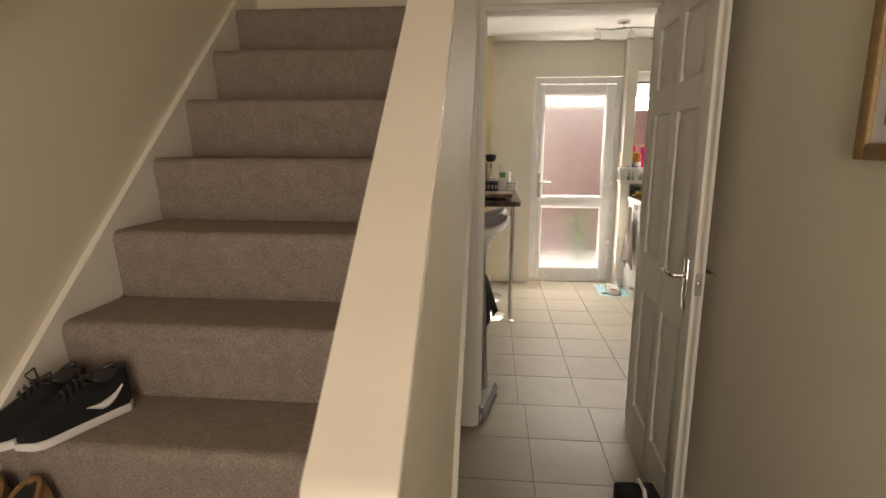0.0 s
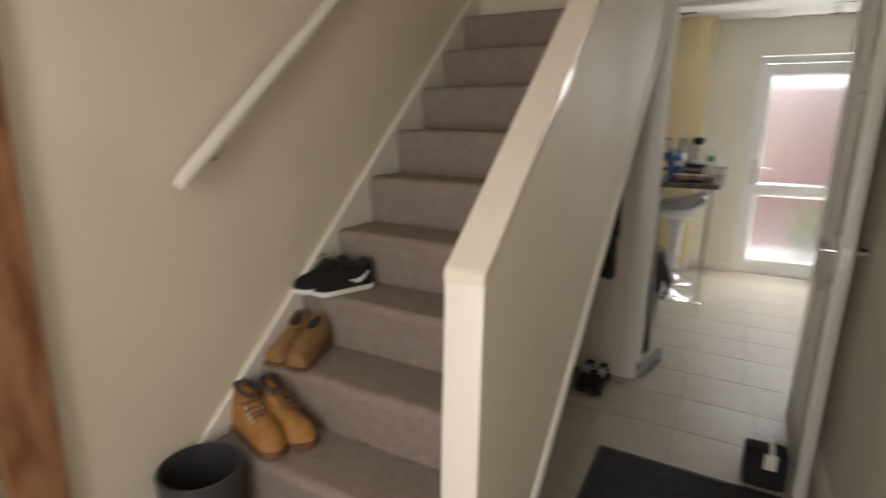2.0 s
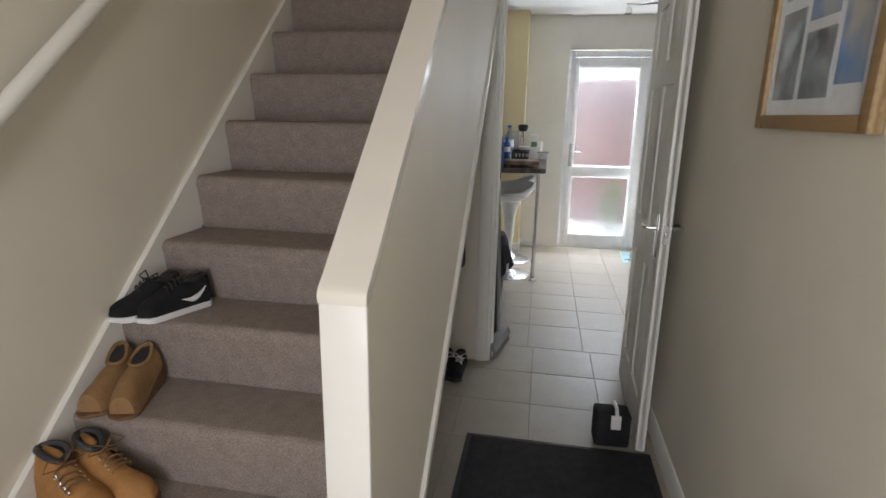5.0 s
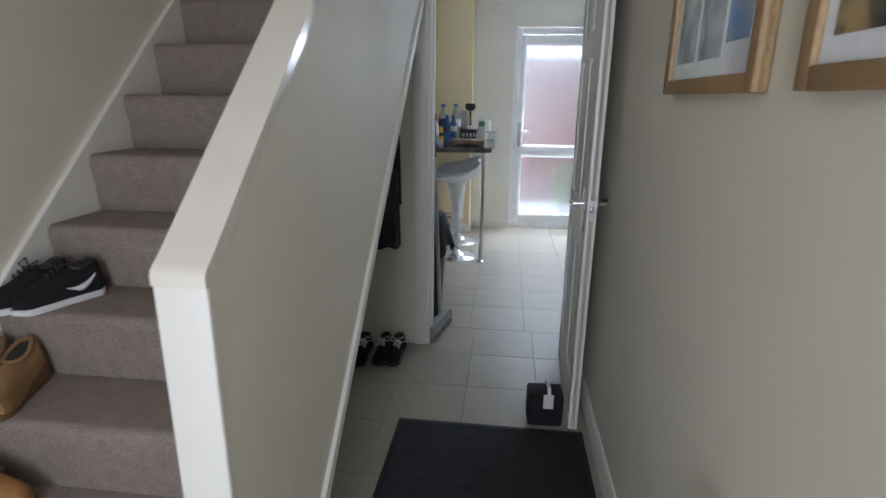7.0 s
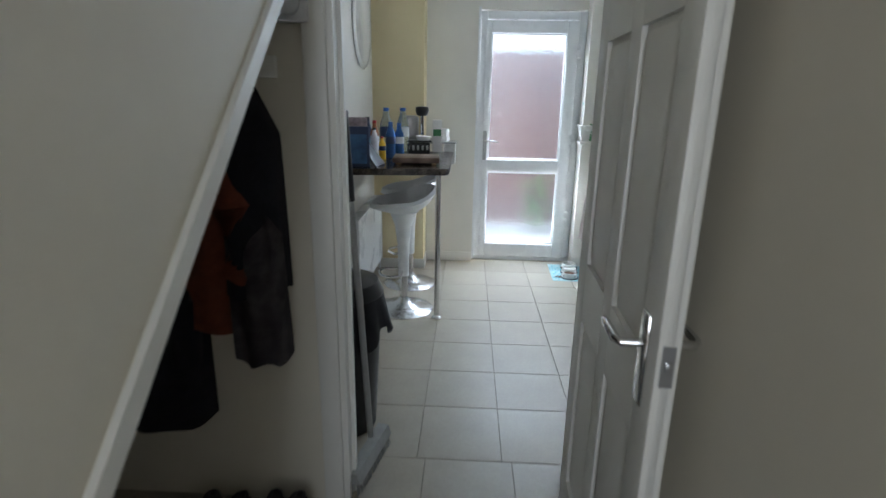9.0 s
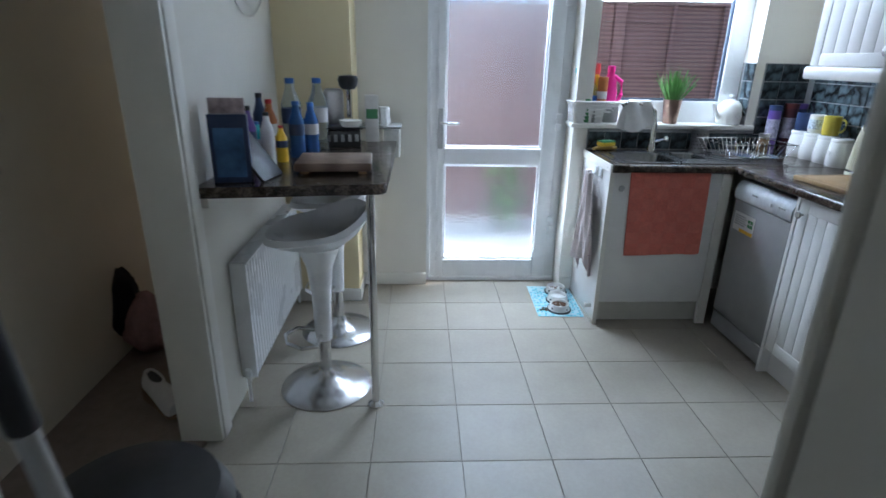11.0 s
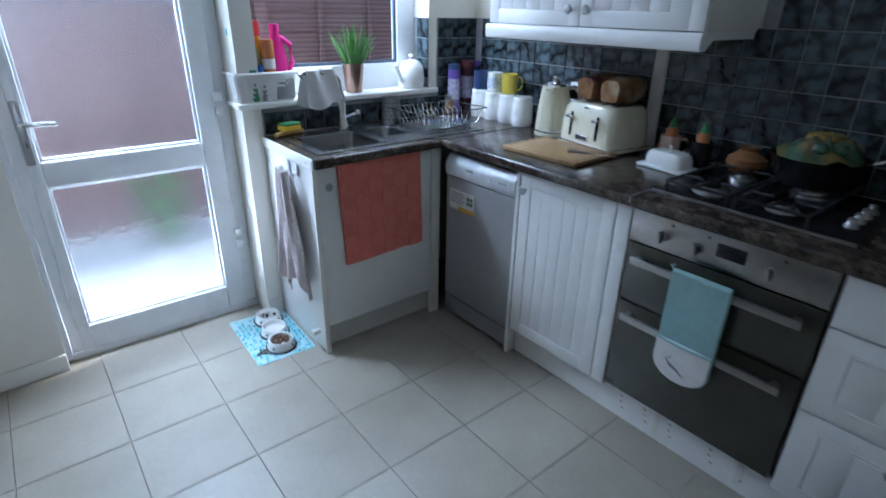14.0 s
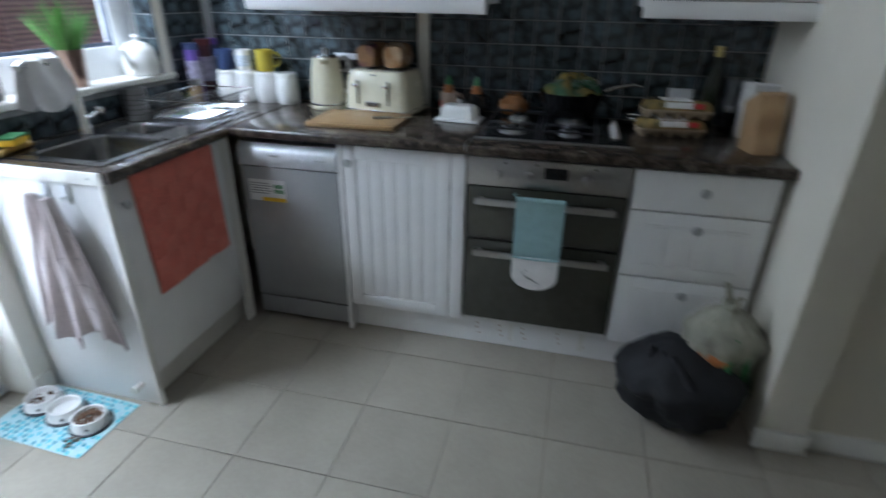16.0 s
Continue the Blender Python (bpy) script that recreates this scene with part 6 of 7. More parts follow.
tp = thing("teapot", (2.525, 5.775, SZ), "white ceramic teapot with an embossed heart", "teapot", rz=12)
tp.scale = (1.15, 1.15, 1.12)
part("pot", Shape().lathe([(0.001, 0), (0.052, 0), (0.06, 0.008), (0.063, 0.04), (0.058, 0.09), (0.05, 0.108), (0.046, 0.112)], 32), CERAMIC, tp)
part("lid", Shape().lathe([(0.046, 0.11), (0.04, 0.12), (0.02, 0.127), (0.008, 0.129), (0.008, 0.136), (0.014, 0.143), (0.011, 0.152), (0.001, 0.154)], 28), CERAMIC, tp)
part("handle", Shape().tube([(0.055, 0, 0.095), (0.085, 0, 0.10), (0.104, 0, 0.08), (0.10, 0, 0.045), (0.082, 0, 0.03), (0.06, 0, 0.03)], 0.0065, 10), CERAMIC, tp)
part("spout", Shape().tube([(-0.055, 0, 0.035), (-0.078, 0, 0.055), (-0.09, 0, 0.085), (-0.104, 0, 0.108)], [0.016, 0.012, 0.009, 0.007], 12), CERAMIC, tp)
part("heart", Shape().tube([(p[0] * 1.4, -0.0635, 0.055 + p[1] * 1.4) for p in hp], 0.0018, 5, ring=True), CERAMIC, tp)

# ---- hob and cooking things ----
hb = thing("gas_hob", (0, 0, 0), "black gas hob with steel edge and four burners", "hob")
part("glass_top", B(2.40, 3.635, W, 2.885, 4.21, W + 0.008, bev=0.003), BLACKGLOSS, hb)
part("front_trim", B(2.388, 3.63, W, 2.40, 4.215, W + 0.01, bev=0.003), STEEL, hb)
for x, y, r in ((2.52, 4.08, 0.045), (2.76, 4.08, 0.034), (2.52, 3.86, 0.034), (2.76, 3.86, 0.05)):
    b = part("burner", Shape().lathe([(r + 0.012, 0.008), (r + 0.01, 0.016), (r * 0.9, 0.018), (r * 0.85, 0.028), (r * 0.5, 0.031), (0.001, 0.0315)], 24, (x, y, W)), DULLMETAL, hb)
    part("burner_cap", Shape().lathe([(r * 0.7, 0.029), (r * 0.68, 0.036), (0.001, 0.037)], 24, (x, y, W)), BLACKGLOSS, b)
for y in (4.08, 3.86):
    g = Shape()
    ya, yb = y - 0.1, y + 0.1
    g.tube([(2.42, ya, W + 0.04), (2.87, ya, W + 0.04), (2.87, yb, W + 0.04), (2.42, yb, W + 0.04)], 0.005, 6, ring=True)
    for x in (2.52, 2.76):
        g.tube([(x, ya, W + 0.042), (x, y - 0.03, W + 0.042)], 0.005, 6).tube([(x, yb, W + 0.042), (x, y + 0.03, W + 0.042)], 0.005, 6)
        g.tube([(x - 0.1, y, W + 0.042), (x - 0.03, y, W + 0.042)], 0.005, 6).tube([(x + 0.03, y, W + 0.042), (x + 0.1, y, W + 0.042)], 0.005, 6)
    for px, py in ((2.42, ya), (2.87, ya), (2.87, yb), (2.42, yb)):
        g.tube([(px, py, W + 0.007), (px, py, W + 0.04)], 0.005, 6)
    part("pan_support", g, BLACK, hb)
for i in range(4):
    x = 2.53 + i * 0.062
    part("control_knob", Shape().lathe([(0.019, 0.008), (0.018, 0.014), (0.012, 0.02), (0.010, 0.034), (0.001, 0.035)], 18, (x, 3.685, W)), STEEL, hb)
fp = thing("frying_pan", (2.76, 3.87, W + 0.046), "black frying pan full of bagged vegetables", "pan", rz=-62)
part("pan", Shape().lathe([(0.001, 0), (0.10, 0), (0.11, 0.006), (0.138, 0.09), (0.14, 0.093), (0.134, 0.09), (0.105, 0.01), (0.001, 0.006)], 36), BLACKGLOSS, fp)
part("handle", Shape().tube([(0.13, 0, 0.075), (0.2, 0, 0.10), (0.29, 0, 0.11), (0.33, 0, 0.10)], [0.008, 0.008, 0.009, 0.007], 10), CHROME, fp, "polished steel handle")
rv = random.Random(9)
VEG = [plain("yellow_pepper_skin", (0.26, 0.18, 0.04), 0.25), plain("green_leafy_wrapper", (0.03, 0.08, 0.04), 0.3), plain("brown_onion_skin", (0.15, 0.09, 0.04), 0.4)]
part("leafy_wrapper", Shape().sheet(14, 40, lambda u, v: ((0.02 + 0.105 * u) * math.cos(6.283 * v), (0.02 + 0.105 * u) * math.sin(6.283 * v), 0.145 - 0.06 * u ** 2 + 0.014 * math.sin(19 * v + 5 * u) + 0.01 * math.sin(43 * v)), 0.003),
     material("crumpled_green_salad_bag", (0.035, 0.085, 0.045), 0.2, vary=0.4, scale=20, other=(0.16, 0.12, 0.035), other_scale=14), fp, "crumpled green and yellow salad bag")
for i in range(11):
    a = i * 2.4
    rr = 0.03 + 0.06 * (i % 3) / 2
    v = thing("vegetable", (2.76 + rr * math.cos(a), 3.87 + rr * math.sin(a), W + 0.145 + 0.02 * (i % 3 == 0)), "loose vegetable heaped in the pan", "vegetable", group="vegetables in the pan")
    part("skin", Shape().lathe([(0.001, 0), (0.02, 0.004), (0.03, 0.02), (0.026, 0.036), (0.012, 0.044), (0.001, 0.046)], 12, m=pose(0, 0, 0, rv.uniform(-30, 30), rv.uniform(-30, 30), 0)), VEG[i % 3], v)
EGGLID = material("mustard_printed_film", (0.30, 0.20, 0.07), 0.2, vary=0.35, scale=22, other=(0.10, 0.09, 0.04), other_scale=20)
CARTON = plain("brown_pulp_carton", (0.30, 0.23, 0.15), 0.9)
for k in range(2):
    e = thing("egg_box", (2.67, 3.475 - 0.01 * k, W + 0.072 * k), "brown pulp egg box with a paper label", "egg box", group="stacked egg boxes", rz=8 - 5 * k)
    part("tray", B(-0.052, -0.128, 0.022, 0.052, 0.128, 0.036, bev=0.005), CARTON, e)
    for q in range(10):
        part("egg_cup", Shape().lathe([(0.001, 0), (0.014, 0), (0.022, 0.012), (0.0245, 0.03)], 12, (-0.026 + 0.052 * (q % 2), -0.103 + 0.0515 * (q // 2), 0)), CARTON, e)
    part("lid", Shape().loft([[(0.055 * w_ * math.copysign(abs(math.cos(a)) ** 0.35, math.cos(a)), 0.13 * (0.1 + 0.9 * w_) * math.copysign(abs(math.sin(a)) ** 0.35, math.sin(a)), z) for a in [2 * math.pi * q / 40 for q in range(40)]]
                              for z, w_ in ((0.036, 1.0), (0.042, 1.0), (0.058, 0.93), (0.068, 0.82), (0.0695, 0.7))]), EGGLID, e, "mustard film lid")
    part("label_paper", B(-0.0545, -0.05, 0.042, -0.0525, 0.05, 0.066).box(-0.05, -0.05, 0.0695, 0.03, 0.06, 0.0708), PAPER, e, "white paper label")
    part("printed_patch", B(-0.055, -0.09, 0.044, -0.053, -0.055, 0.064), RED, e)
bw = thing("wire_fruit_basket", (2.70, 3.46, W), "small wire basket edge behind the egg boxes", "basket")
bw.location = (2.80, 3.60, W)
part("wire", Shape().tube([(0.045 * math.cos(a), 0.045 * math.sin(a), 0.04) for a in [2 * math.pi * i / 20 for i in range(20)]], 0.003, 6, ring=True).lathe([(0.03, 0), (0.03, 0.003)], 16), CHROME, bw)
ob_ = thing("oil_bottle", (2.855, 3.31, W), "tall dark glass bottle with a gold cap", "bottle")
part("glass", Shape().lathe([(0.001, 0), (0.034, 0), (0.036, 0.006), (0.036, 0.19), (0.015, 0.25), (0.014, 0.29)], 24), plain("dark_green_bottle_glass", (0.02, 0.025, 0.015), 0.08), ob_)
part("cap", Shape().lathe([(0.016, 0.285), (0.016, 0.325), (0.001, 0.326)], 18), plain("gold_cap", (0.55, 0.45, 0.18), 0.3, 0.8), ob_)
cds = thing("recipe_card", (2.89, 3.42, W), "pale card propped against the tiles", "card")
part("card", B(0, -0.05, 0, 0.006, 0.05, 0.15), PAPER, cds)
for i, (x, y) in enumerate(((2.84, 3.235), (2.83, 3.185))):
    g = thing("pepper_mill", (x, y, W), "clear and steel pepper mill", "mill", group="salt and pepper mills")
    part("body", Shape().lathe([(0.001, 0), (0.024, 0), (0.024, 0.07), (0.02, 0.075)], 20), BLACKGLOSS, g)
    part("band", Shape().lathe([(0.0245, 0.075), (0.0245, 0.10)], 20), CHROME, g)
    part("grinder", Shape().lathe([(0.022, 0.10), (0.02, 0.17), (0.023, 0.175), (0.023, 0.20), (0.008, 0.21), (0.001, 0.212)], 20), DULLMETAL, g)
wp = thing("food_pouch", (2.72, 3.165, W), "white printed stand-up food pouch", "pouch", rz=-15)
part("pouch", Shape().loft([[(w * math.cos(a) * 0.35, 0.06 * math.copysign(abs(math.sin(a)) ** 0.5, math.sin(a)), z) for a in [2 * math.pi * i / 20 for i in range(20)]] for z, w in ((0, 0.09), (0.02, 0.1), (0.1, 0.07), (0.17, 0.025), (0.21, 0.008))]), PAPER, wp)
part("print_block", Shape().box(-0.032, -0.02, 0.06, -0.027, 0.03, 0.075).box(-0.03, -0.025, 0.10, -0.024, 0.03, 0.105), GREYPLASTIC, wp)
kb_ = thing("knife_block", (2.50, 3.19, W), "slanted pale beech knife block", "knife block", rz=12)
part("block", Shape().prism([(-0.05, 0), (0.06, 0), (0.085, 0.16), (0.0, 0.21), (-0.02, 0.20)], 1, -0.045, 0.045), wooden("pale_beech", (0.42, 0.25, 0.12), (0.58, 0.38, 0.20), 0.4, 18, (1, 1, 0.1), 2), kb_)
for i in range(3):
    part("knife_handle", Shape().box(0.02 + 0.01 * i, -0.03 + 0.024 * i, 0.18, 0.04 + 0.01 * i, -0.018 + 0.024 * i, 0.225, bev=0.004), STEEL, kb_)
sk_ = thing("double_socket", (KR - 0.012, 4.93, 1.06), "white double wall socket with a black plug", "socket")
part("plate", B(-0.008, -0.073, 0, 0.004, 0.073, 0.086, bev=0.003), UPVC, sk_)
part("plug", B(-0.045, 0.015, 0.015, -0.008, 0.06, 0.06, bev=0.006), BLACK, sk_)
part("plug", B(-0.045, -0.06, 0.015, -0.008, -0.015, 0.06, bev=0.006), BLACK, sk_)

# ---- towels, gloves, bowls, bags ----
ct = thing("coral_towel", (1.965, 5.228, 0.872), "coral checked waffle towel hung over the sink door", "towel")
part("towel", Shape().sheet(30, 26, lambda u, v: (0.21 * (2 * v - 1) * (1 - 0.02 * u) + 0.015 * u, -0.007 - 0.004 * math.sin(7 * v) * u, -0.455 * u + 0.012 * v * u), 0.006), CORAL, ct)
ck = Shape()
for i in range(7):
    for j in range(6):
        if (i + j) % 2:
            x0, z0 = -0.20 + j * 0.066, -0.02 - i * 0.061
            ck.box(x0 + 0.012 * i / 7, -0.0118, z0 - 0.06, x0 + 0.064 + 0.012 * i / 7, -0.009, z0)
tagged(part("woven_check", ck, material("pale_coral_weave", (0.74, 0.225, 0.17), 0.95, vary=0.08, fine=0.2, fine_scale=250, bump=0.8), ct), kind="stuff")
tt = thing("tea_towel", (1.652, 5.40, 0.83), "mushroom striped tea towels hung from hooks", "towel")


def hang(off, w, ln, ph):
    def fn(u, v):
        sp2 = 0.12 + 0.88 * u ** 0.75
        y = off + w * (v - 0.5) * sp2
        fold = 0.017 * math.sin(17 * v + ph + 1.3 * u) + 0.008 * math.sin(31 * v + 2 * ph - 2 * u)
        return (-0.030 - fold * (0.7 + 0.3 * u), y, -ln * u - (0.045 * math.sin(7 * v + ph) + 0.02 * math.sin(19 * v)) * u ** 2)
    return fn


STRIPE = material("striped_mushroom_cotton", (0.58, 0.51, 0.50), 0.95, vary=0.12, scale=14, fine=0.15, bump=0.5)
part("towel", Shape().sheet(18, 40, hang(0.075, 0.27, 0.47, 1.0), 0.004), TEATOWEL, tt)
part("towel", Shape().sheet(18, 40, lambda u, v: tuple(a + b for a, b in zip(hang(-0.005, 0.26, 0.52, 2.3)(u, v), (-0.02, 0, 0.0))), 0.004), STRIPE, tt)
for k in range(4):
    part("stripe", Shape().tube([tuple(a + b for a, b in zip(hang(-0.005, 0.26, 0.52, 2.3)(0.2 + 0.2 * k, v), (-0.0225, 0, 0))) for v in [i / 24 for i in range(25)]], 0.0028, 4), material("brown_stripe_thread", (0.22, 0.17, 0.17), 0.95), tt)
for y in (0.05, -0.03):
    part("hook", Shape().box(-0.008, y - 0.012, -0.02, 0.0, y + 0.012, 0.03, bev=0.003).tube([(-0.008, y, -0.005), (-0.022, y, -0.015), (-0.026, y, 0.0)], 0.004), UPVC, tt)

og = thing("oven_glove", (2.262, 3.93, 0.722), "duck-egg double oven glove with a white printed pocket", "oven glove")


def glove(x, y0, y1, z0, z1, t, round_):
    pts = [(y0, z1), (y1, z1)]
    if round_:
        c, r = (y0 + y1) / 2, (y1 - y0) / 2
        pts += [(c + r * math.cos(a), z0 + r * 0.7 + r * 0.7 * math.sin(a)) for a in [-math.pi * i / 12 for i in range(13)]]
    else:
        pts += [(y1, z0), (y0, z0)]
    return Shape().prism(pts, 0, x - t, x)


part("glove_cloth", glove(0.0, -0.09, 0.09, -0.36, 0.012, 0.014, True), MINT, og)
part("pocket", glove(-0.014, -0.088, 0.088, -0.355, -0.22, 0.010, True), WHITECLOTH, og, "white printed cotton pocket")
part("piping", Shape().tube([(-0.026, -0.09, -0.218), (-0.026, 0.0, -0.222), (-0.026, 0.09, -0.218)], 0.004, 6), MINT, og)
part("bar_fold", Shape().tube([(-0.004, -0.088, 0.006), (-0.004, 0.088, 0.006)], 0.012, 10), MINT, og)
part("printed_motif", Shape().tube([(-0.0245, 0.03, -0.27), (-0.0245, 0.045, -0.285), (-0.0245, 0.03, -0.30), (-0.0245, 0.005, -0.31), (-0.0245, -0.02, -0.325)], [0.002, 0.003, 0.005, 0.004, 0.002], 6), GREYPLASTIC, og)
part("hanging_loop", Shape().tube([(-0.006, 0.085, 0.01), (-0.006, 0.10, 0.025), (-0.006, 0.088, 0.03)], 0.003), MINT, og)

fm = thing("feeding_mat", (1.505, 5.53, 0), "aqua patterned wipe-clean pet feeding mat", "mat", rz=-2)
part("mat", B(-0.135, -0.215, 0.0012, 0.135, 0.215, 0.004, bev=0.001), TURQMAT, fm)
rm = random.Random(3)
spots = [Shape(), Shape()]
for i in range(13):
    for j in range(20):
        if rm.random() < 0.62:
            x, y, a = -0.125 + i * 0.0205 + rm.uniform(-.003, .003), -0.205 + j * 0.0212 + rm.uniform(-.003, .003), rm.uniform(0.3, 0.9)
            spots[(i + j) % 2].add([(x + 0.0105 * math.cos(t) * math.cos(a) - 0.006 * math.sin(t) * math.sin(a), y + 0.0105 * math.cos(t) * math.sin(a) + 0.006 * math.sin(t) * math.cos(a), 0.0048) for t in [6.283 * k / 8 for k in range(8)]], [list(range(8))])
tagged(part("printed_spots", spots[0], plain("bright_aqua_print", (0.04, 0.48, 0.56), 0.35), fm), kind="stuff")
tagged(part("printed_spots", spots[1], plain("deep_teal_print", (0.02, 0.26, 0.34), 0.35), fm), kind="stuff")
for i, (x, y, fill) in enumerate(((1.545, 5.655, 1), (1.525, 5.53, 0), (1.505, 5.405, 2))):
    b = thing("pet_bowl", (x, y, 0.0045), ("clean white water bowl on the mat", "white pet bowl with scraps of dry food", "white pet bowl full of dry food")[fill], "pet bowl", group="pet bowls on the mat")
    part("bowl", Shape().lathe([(0.001, 0.004), (0.066, 0.004), (0.056, 0.042), (0.053, 0.044), (0.049, 0.042), (0.046, 0.022), (0.001, 0.018)], 32), CERAMIC, b)
    part("rubber_ring", Shape().lathe([(0.06, 0), (0.07, 0), (0.071, 0.006), (0.067, 0.009)], 32), BLACK, b)
    for k in range(4):
        a = k * 1.57 + 0.6
        part("paw_print", Shape().lathe([(0.006, 0), (0.005, 0.001)], 8, m=pose(0.0615 * math.cos(a), 0.0615 * math.sin(a), 0.022, 0, 78, math.degrees(a))), BLACK, b)
    if fill:
        f_ = Shape()
        for k in range(26 if fill == 1 else 120):
            rr, a = 0.042 * math.sqrt(rm.random()), rm.uniform(0, 6.28)
            f_.lathe([(0.001, 0), (0.005, 0.002), (0.004, 0.006), (0.001, 0.007)], 6, (rr * math.cos(a), rr * math.sin(a), (0.018 if fill == 1 else 0.028 + 0.006 * (1 - rr / 0.042)) + rm.uniform(0, 0.003)))
        part("kibble", f_, KIBBLE, b)
sk2 = Shape()
for k in range(22):
    sk2.lathe([(0.001, 0), (0.005, 0.002), (0.004, 0.006), (0.001, 0.007)], 6, (rm.gauss(1.425, 0.018), rm.gauss(5.40, 0.012), 0.005))
tagged(part("spilt_kibble", sk2, KIBBLE), "spilt dry pet food on the mat", "pet food", kind="stuff")


def sack(at, rx, ry, hh, seed, mat, name, label, top_pull=0.0):
    s = thing(name, at, label, "bag")
    noise_off = Vector((seed * 3.1, 1.7, 0))
    n, k = 44, 22
    rings = []
    for j in range(k + 1):
        t = j / k
        r0 = math.sin(math.pi * min(0.999, 0.08 + 0.9 * t)) ** 0.55
        if top_pull and t > 0.72:
            r0 *= 1 - top_pull * ((t - 0.72) / 0.28) ** 0.8
        ring_ = []
        for i in range(n):
            a = 2 * math.pi * i / n
            d = Vector((math.cos(a), math.sin(a), t * 2))
            f = 1 + 0.18 * noise.noise(d * 1.7 + noise_off) + 0.07 * noise.noise(d * 5 + noise_off) + 0.03 * math.sin(13 * a + 4 * t + seed)
            ring_.append((rx * r0 * f * math.cos(a), ry * r0 * f * math.sin(a), hh * t * (1 + 0.06 * noise.noise(d * 2.2))))
        rings.append(ring_)
    part("bag", Shape().loft(rings), mat, s)
    return s


dk = sack((2.12, 3.36, 0), 0.205, 0.225, 0.30, 1, BINBAG, "dark_bag", "black plastic sack slumped on the floor")
for k in range(3):
    part("crease", Shape().tube([(-0.19 + 0.05 * k, -0.06 + 0.07 * k, 0.10 + 0.03 * k), (-0.15 + 0.05 * k, 0.0 + 0.06 * k, 0.22), (-0.08 + 0.03 * k, 0.06 + 0.03 * k, 0.285)], [0.012, 0.02, 0.012], 8), BINBAG, dk)


def knotted_bag(at, r, hh):
    """A thin full bag, gathered in pleats under its knot."""
    g = thing("refuse_bag", at, "knotted translucent bag of kitchen waste on a black sack", "bag")
    n, k, rings = 96, 26, []
    for j in range(k + 1):
        t = j / k
        r0 = math.sin(math.pi * (0.12 + 0.62 * t)) ** 0.7 * (1 if t < 0.62 else max(0.13, math.cos((t - 0.62) / 0.38 * 1.45)))
        ring_ = []
        for i in range(n):
            a = 2 * math.pi * i / n
            d = Vector((math.cos(a), math.sin(a), t * 2))
            f = 1 + 0.10 * noise.noise(d * 1.9) + 0.05 * noise.noise(d * 5) + (0.012 + 0.07 * t ** 3) * math.sin(17 * a + 3 * math.sin(3 * a))
            ring_.append((r * r0 * f * math.cos(a), r * r0 * f * math.sin(a), hh * t * (1 + 0.04 * noise.noise(d * 2.2))))
        rings.append(ring_)
    part("bag", Shape().loft(rings), CLEARBAG, g)
    part("knot", Shape().tube([(0.022 * math.cos(a), 0.018 * math.sin(a), hh + 0.004 + 0.006 * math.sin(2 * a)) for a in [2 * math.pi * q / 14 for q in range(14)]], 0.013, 8, ring=True), CLEARBAG, g)
    for dx, dy, up in ((0.0, 0.03, 0.085), (0.03, -0.04, 0.02)):
        part("tied_end", Shape().sheet(10, 8, lambda u, v: (dx * u + 0.024 * (v - 0.5) * (0.3 + math.sin(2.6 * u)), dy * u + 0.008 * math.sin(7 * v + 3 * u), hh + up * u), 0.002), CLEARBAG, g)
    for a, z, q, m_ in ((2.75, 0.15, 0.05, ORANGE), (3.5, 0.05, 0.04, LOAF), (3.4, 0.19, 0.03, BROWN)):
        side = pose(r * 0.86 * math.cos(a), r * 0.86 * math.sin(a), z, 0, 0, math.degrees(a)) @ Matrix.Diagonal((0.45, 1, 0.8, 1))
        part("waste_scrap", Shape().loft([[(q * w_ * math.cos(b) * (1 + 0.15 * math.sin(3 * b)), q * w_ * math.sin(b) * (1 + 0.2 * math.cos(2 * b + a)), q * h_) for b in [2 * math.pi * i / 16 for i in range(16)]]
                                          for h_, w_ in ((-0.9, 0.2), (-0.6, 0.75), (0, 1), (0.5, 0.85), (0.9, 0.3))], side), m_, g)
    for a, bend_ in ((3.05, 0.25), (3.75, -0.2)):
        part("leaf_scrap", Shape().tube([(r * f_ * math.cos(a + bend_ * u), r * f_ * math.sin(a + bend_ * u), z) for u, f_, z in ((0, 0.93, 0.06), (0.4, 0.97, 0.12), (0.7, 0.93, 0.18), (1, 0.78, 0.235))], [0.006, 0.014, 0.012, 0.005], 8), GREEN, g)
    return g


knotted_bag((2.165, 3.245, 0.14), 0.13, 0.31)

# ---- breakfast bar things ----
BZ = 0.978
mag = thing("cookery_book", (-0.05, 4.45, BZ), "large blue hardback book standing upright", "book", group="books on the bar", rz=6)
part("cover", B(0, -0.012, 0, 0.13, 0.012, 0.235, bev=0.002), NAVY, mag)
part("picture_panel", B(0.015, -0.0135, 0.02, 0.115, -0.012, 0.19), material("blue_sea_cover_print", (0.05, 0.13, 0.28), 0.4, vary=0.5, scale=14), mag)
mg2 = thing("magazine", (-0.06, 4.50, BZ), "tall magazine standing behind the book", "magazine", group="books on the bar", rz=5)
part("cover", B(0, -0.006, 0, 0.12, 0.006, 0.285, bev=0.001), material("pink_grey_cover_print", (0.42, 0.33, 0.34), 0.4, vary=0.4, scale=30), mg2)
tb = thing("photo_frame", (0.13, 4.52, BZ), "dark photo frame leaning back", "photo frame", rz=-10)
part("frame", B(-0.006, -0.07, 0, 0.006, 0.09, 0.20, bev=0.003, m=pose(0, 0, 0, 0, -38, 0)), BLACK, tb)
part("stand", Shape().tube([(0.0, 0.01, 0.003), (-0.09, 0.01, 0.11)], 0.004), CHROME, tb)
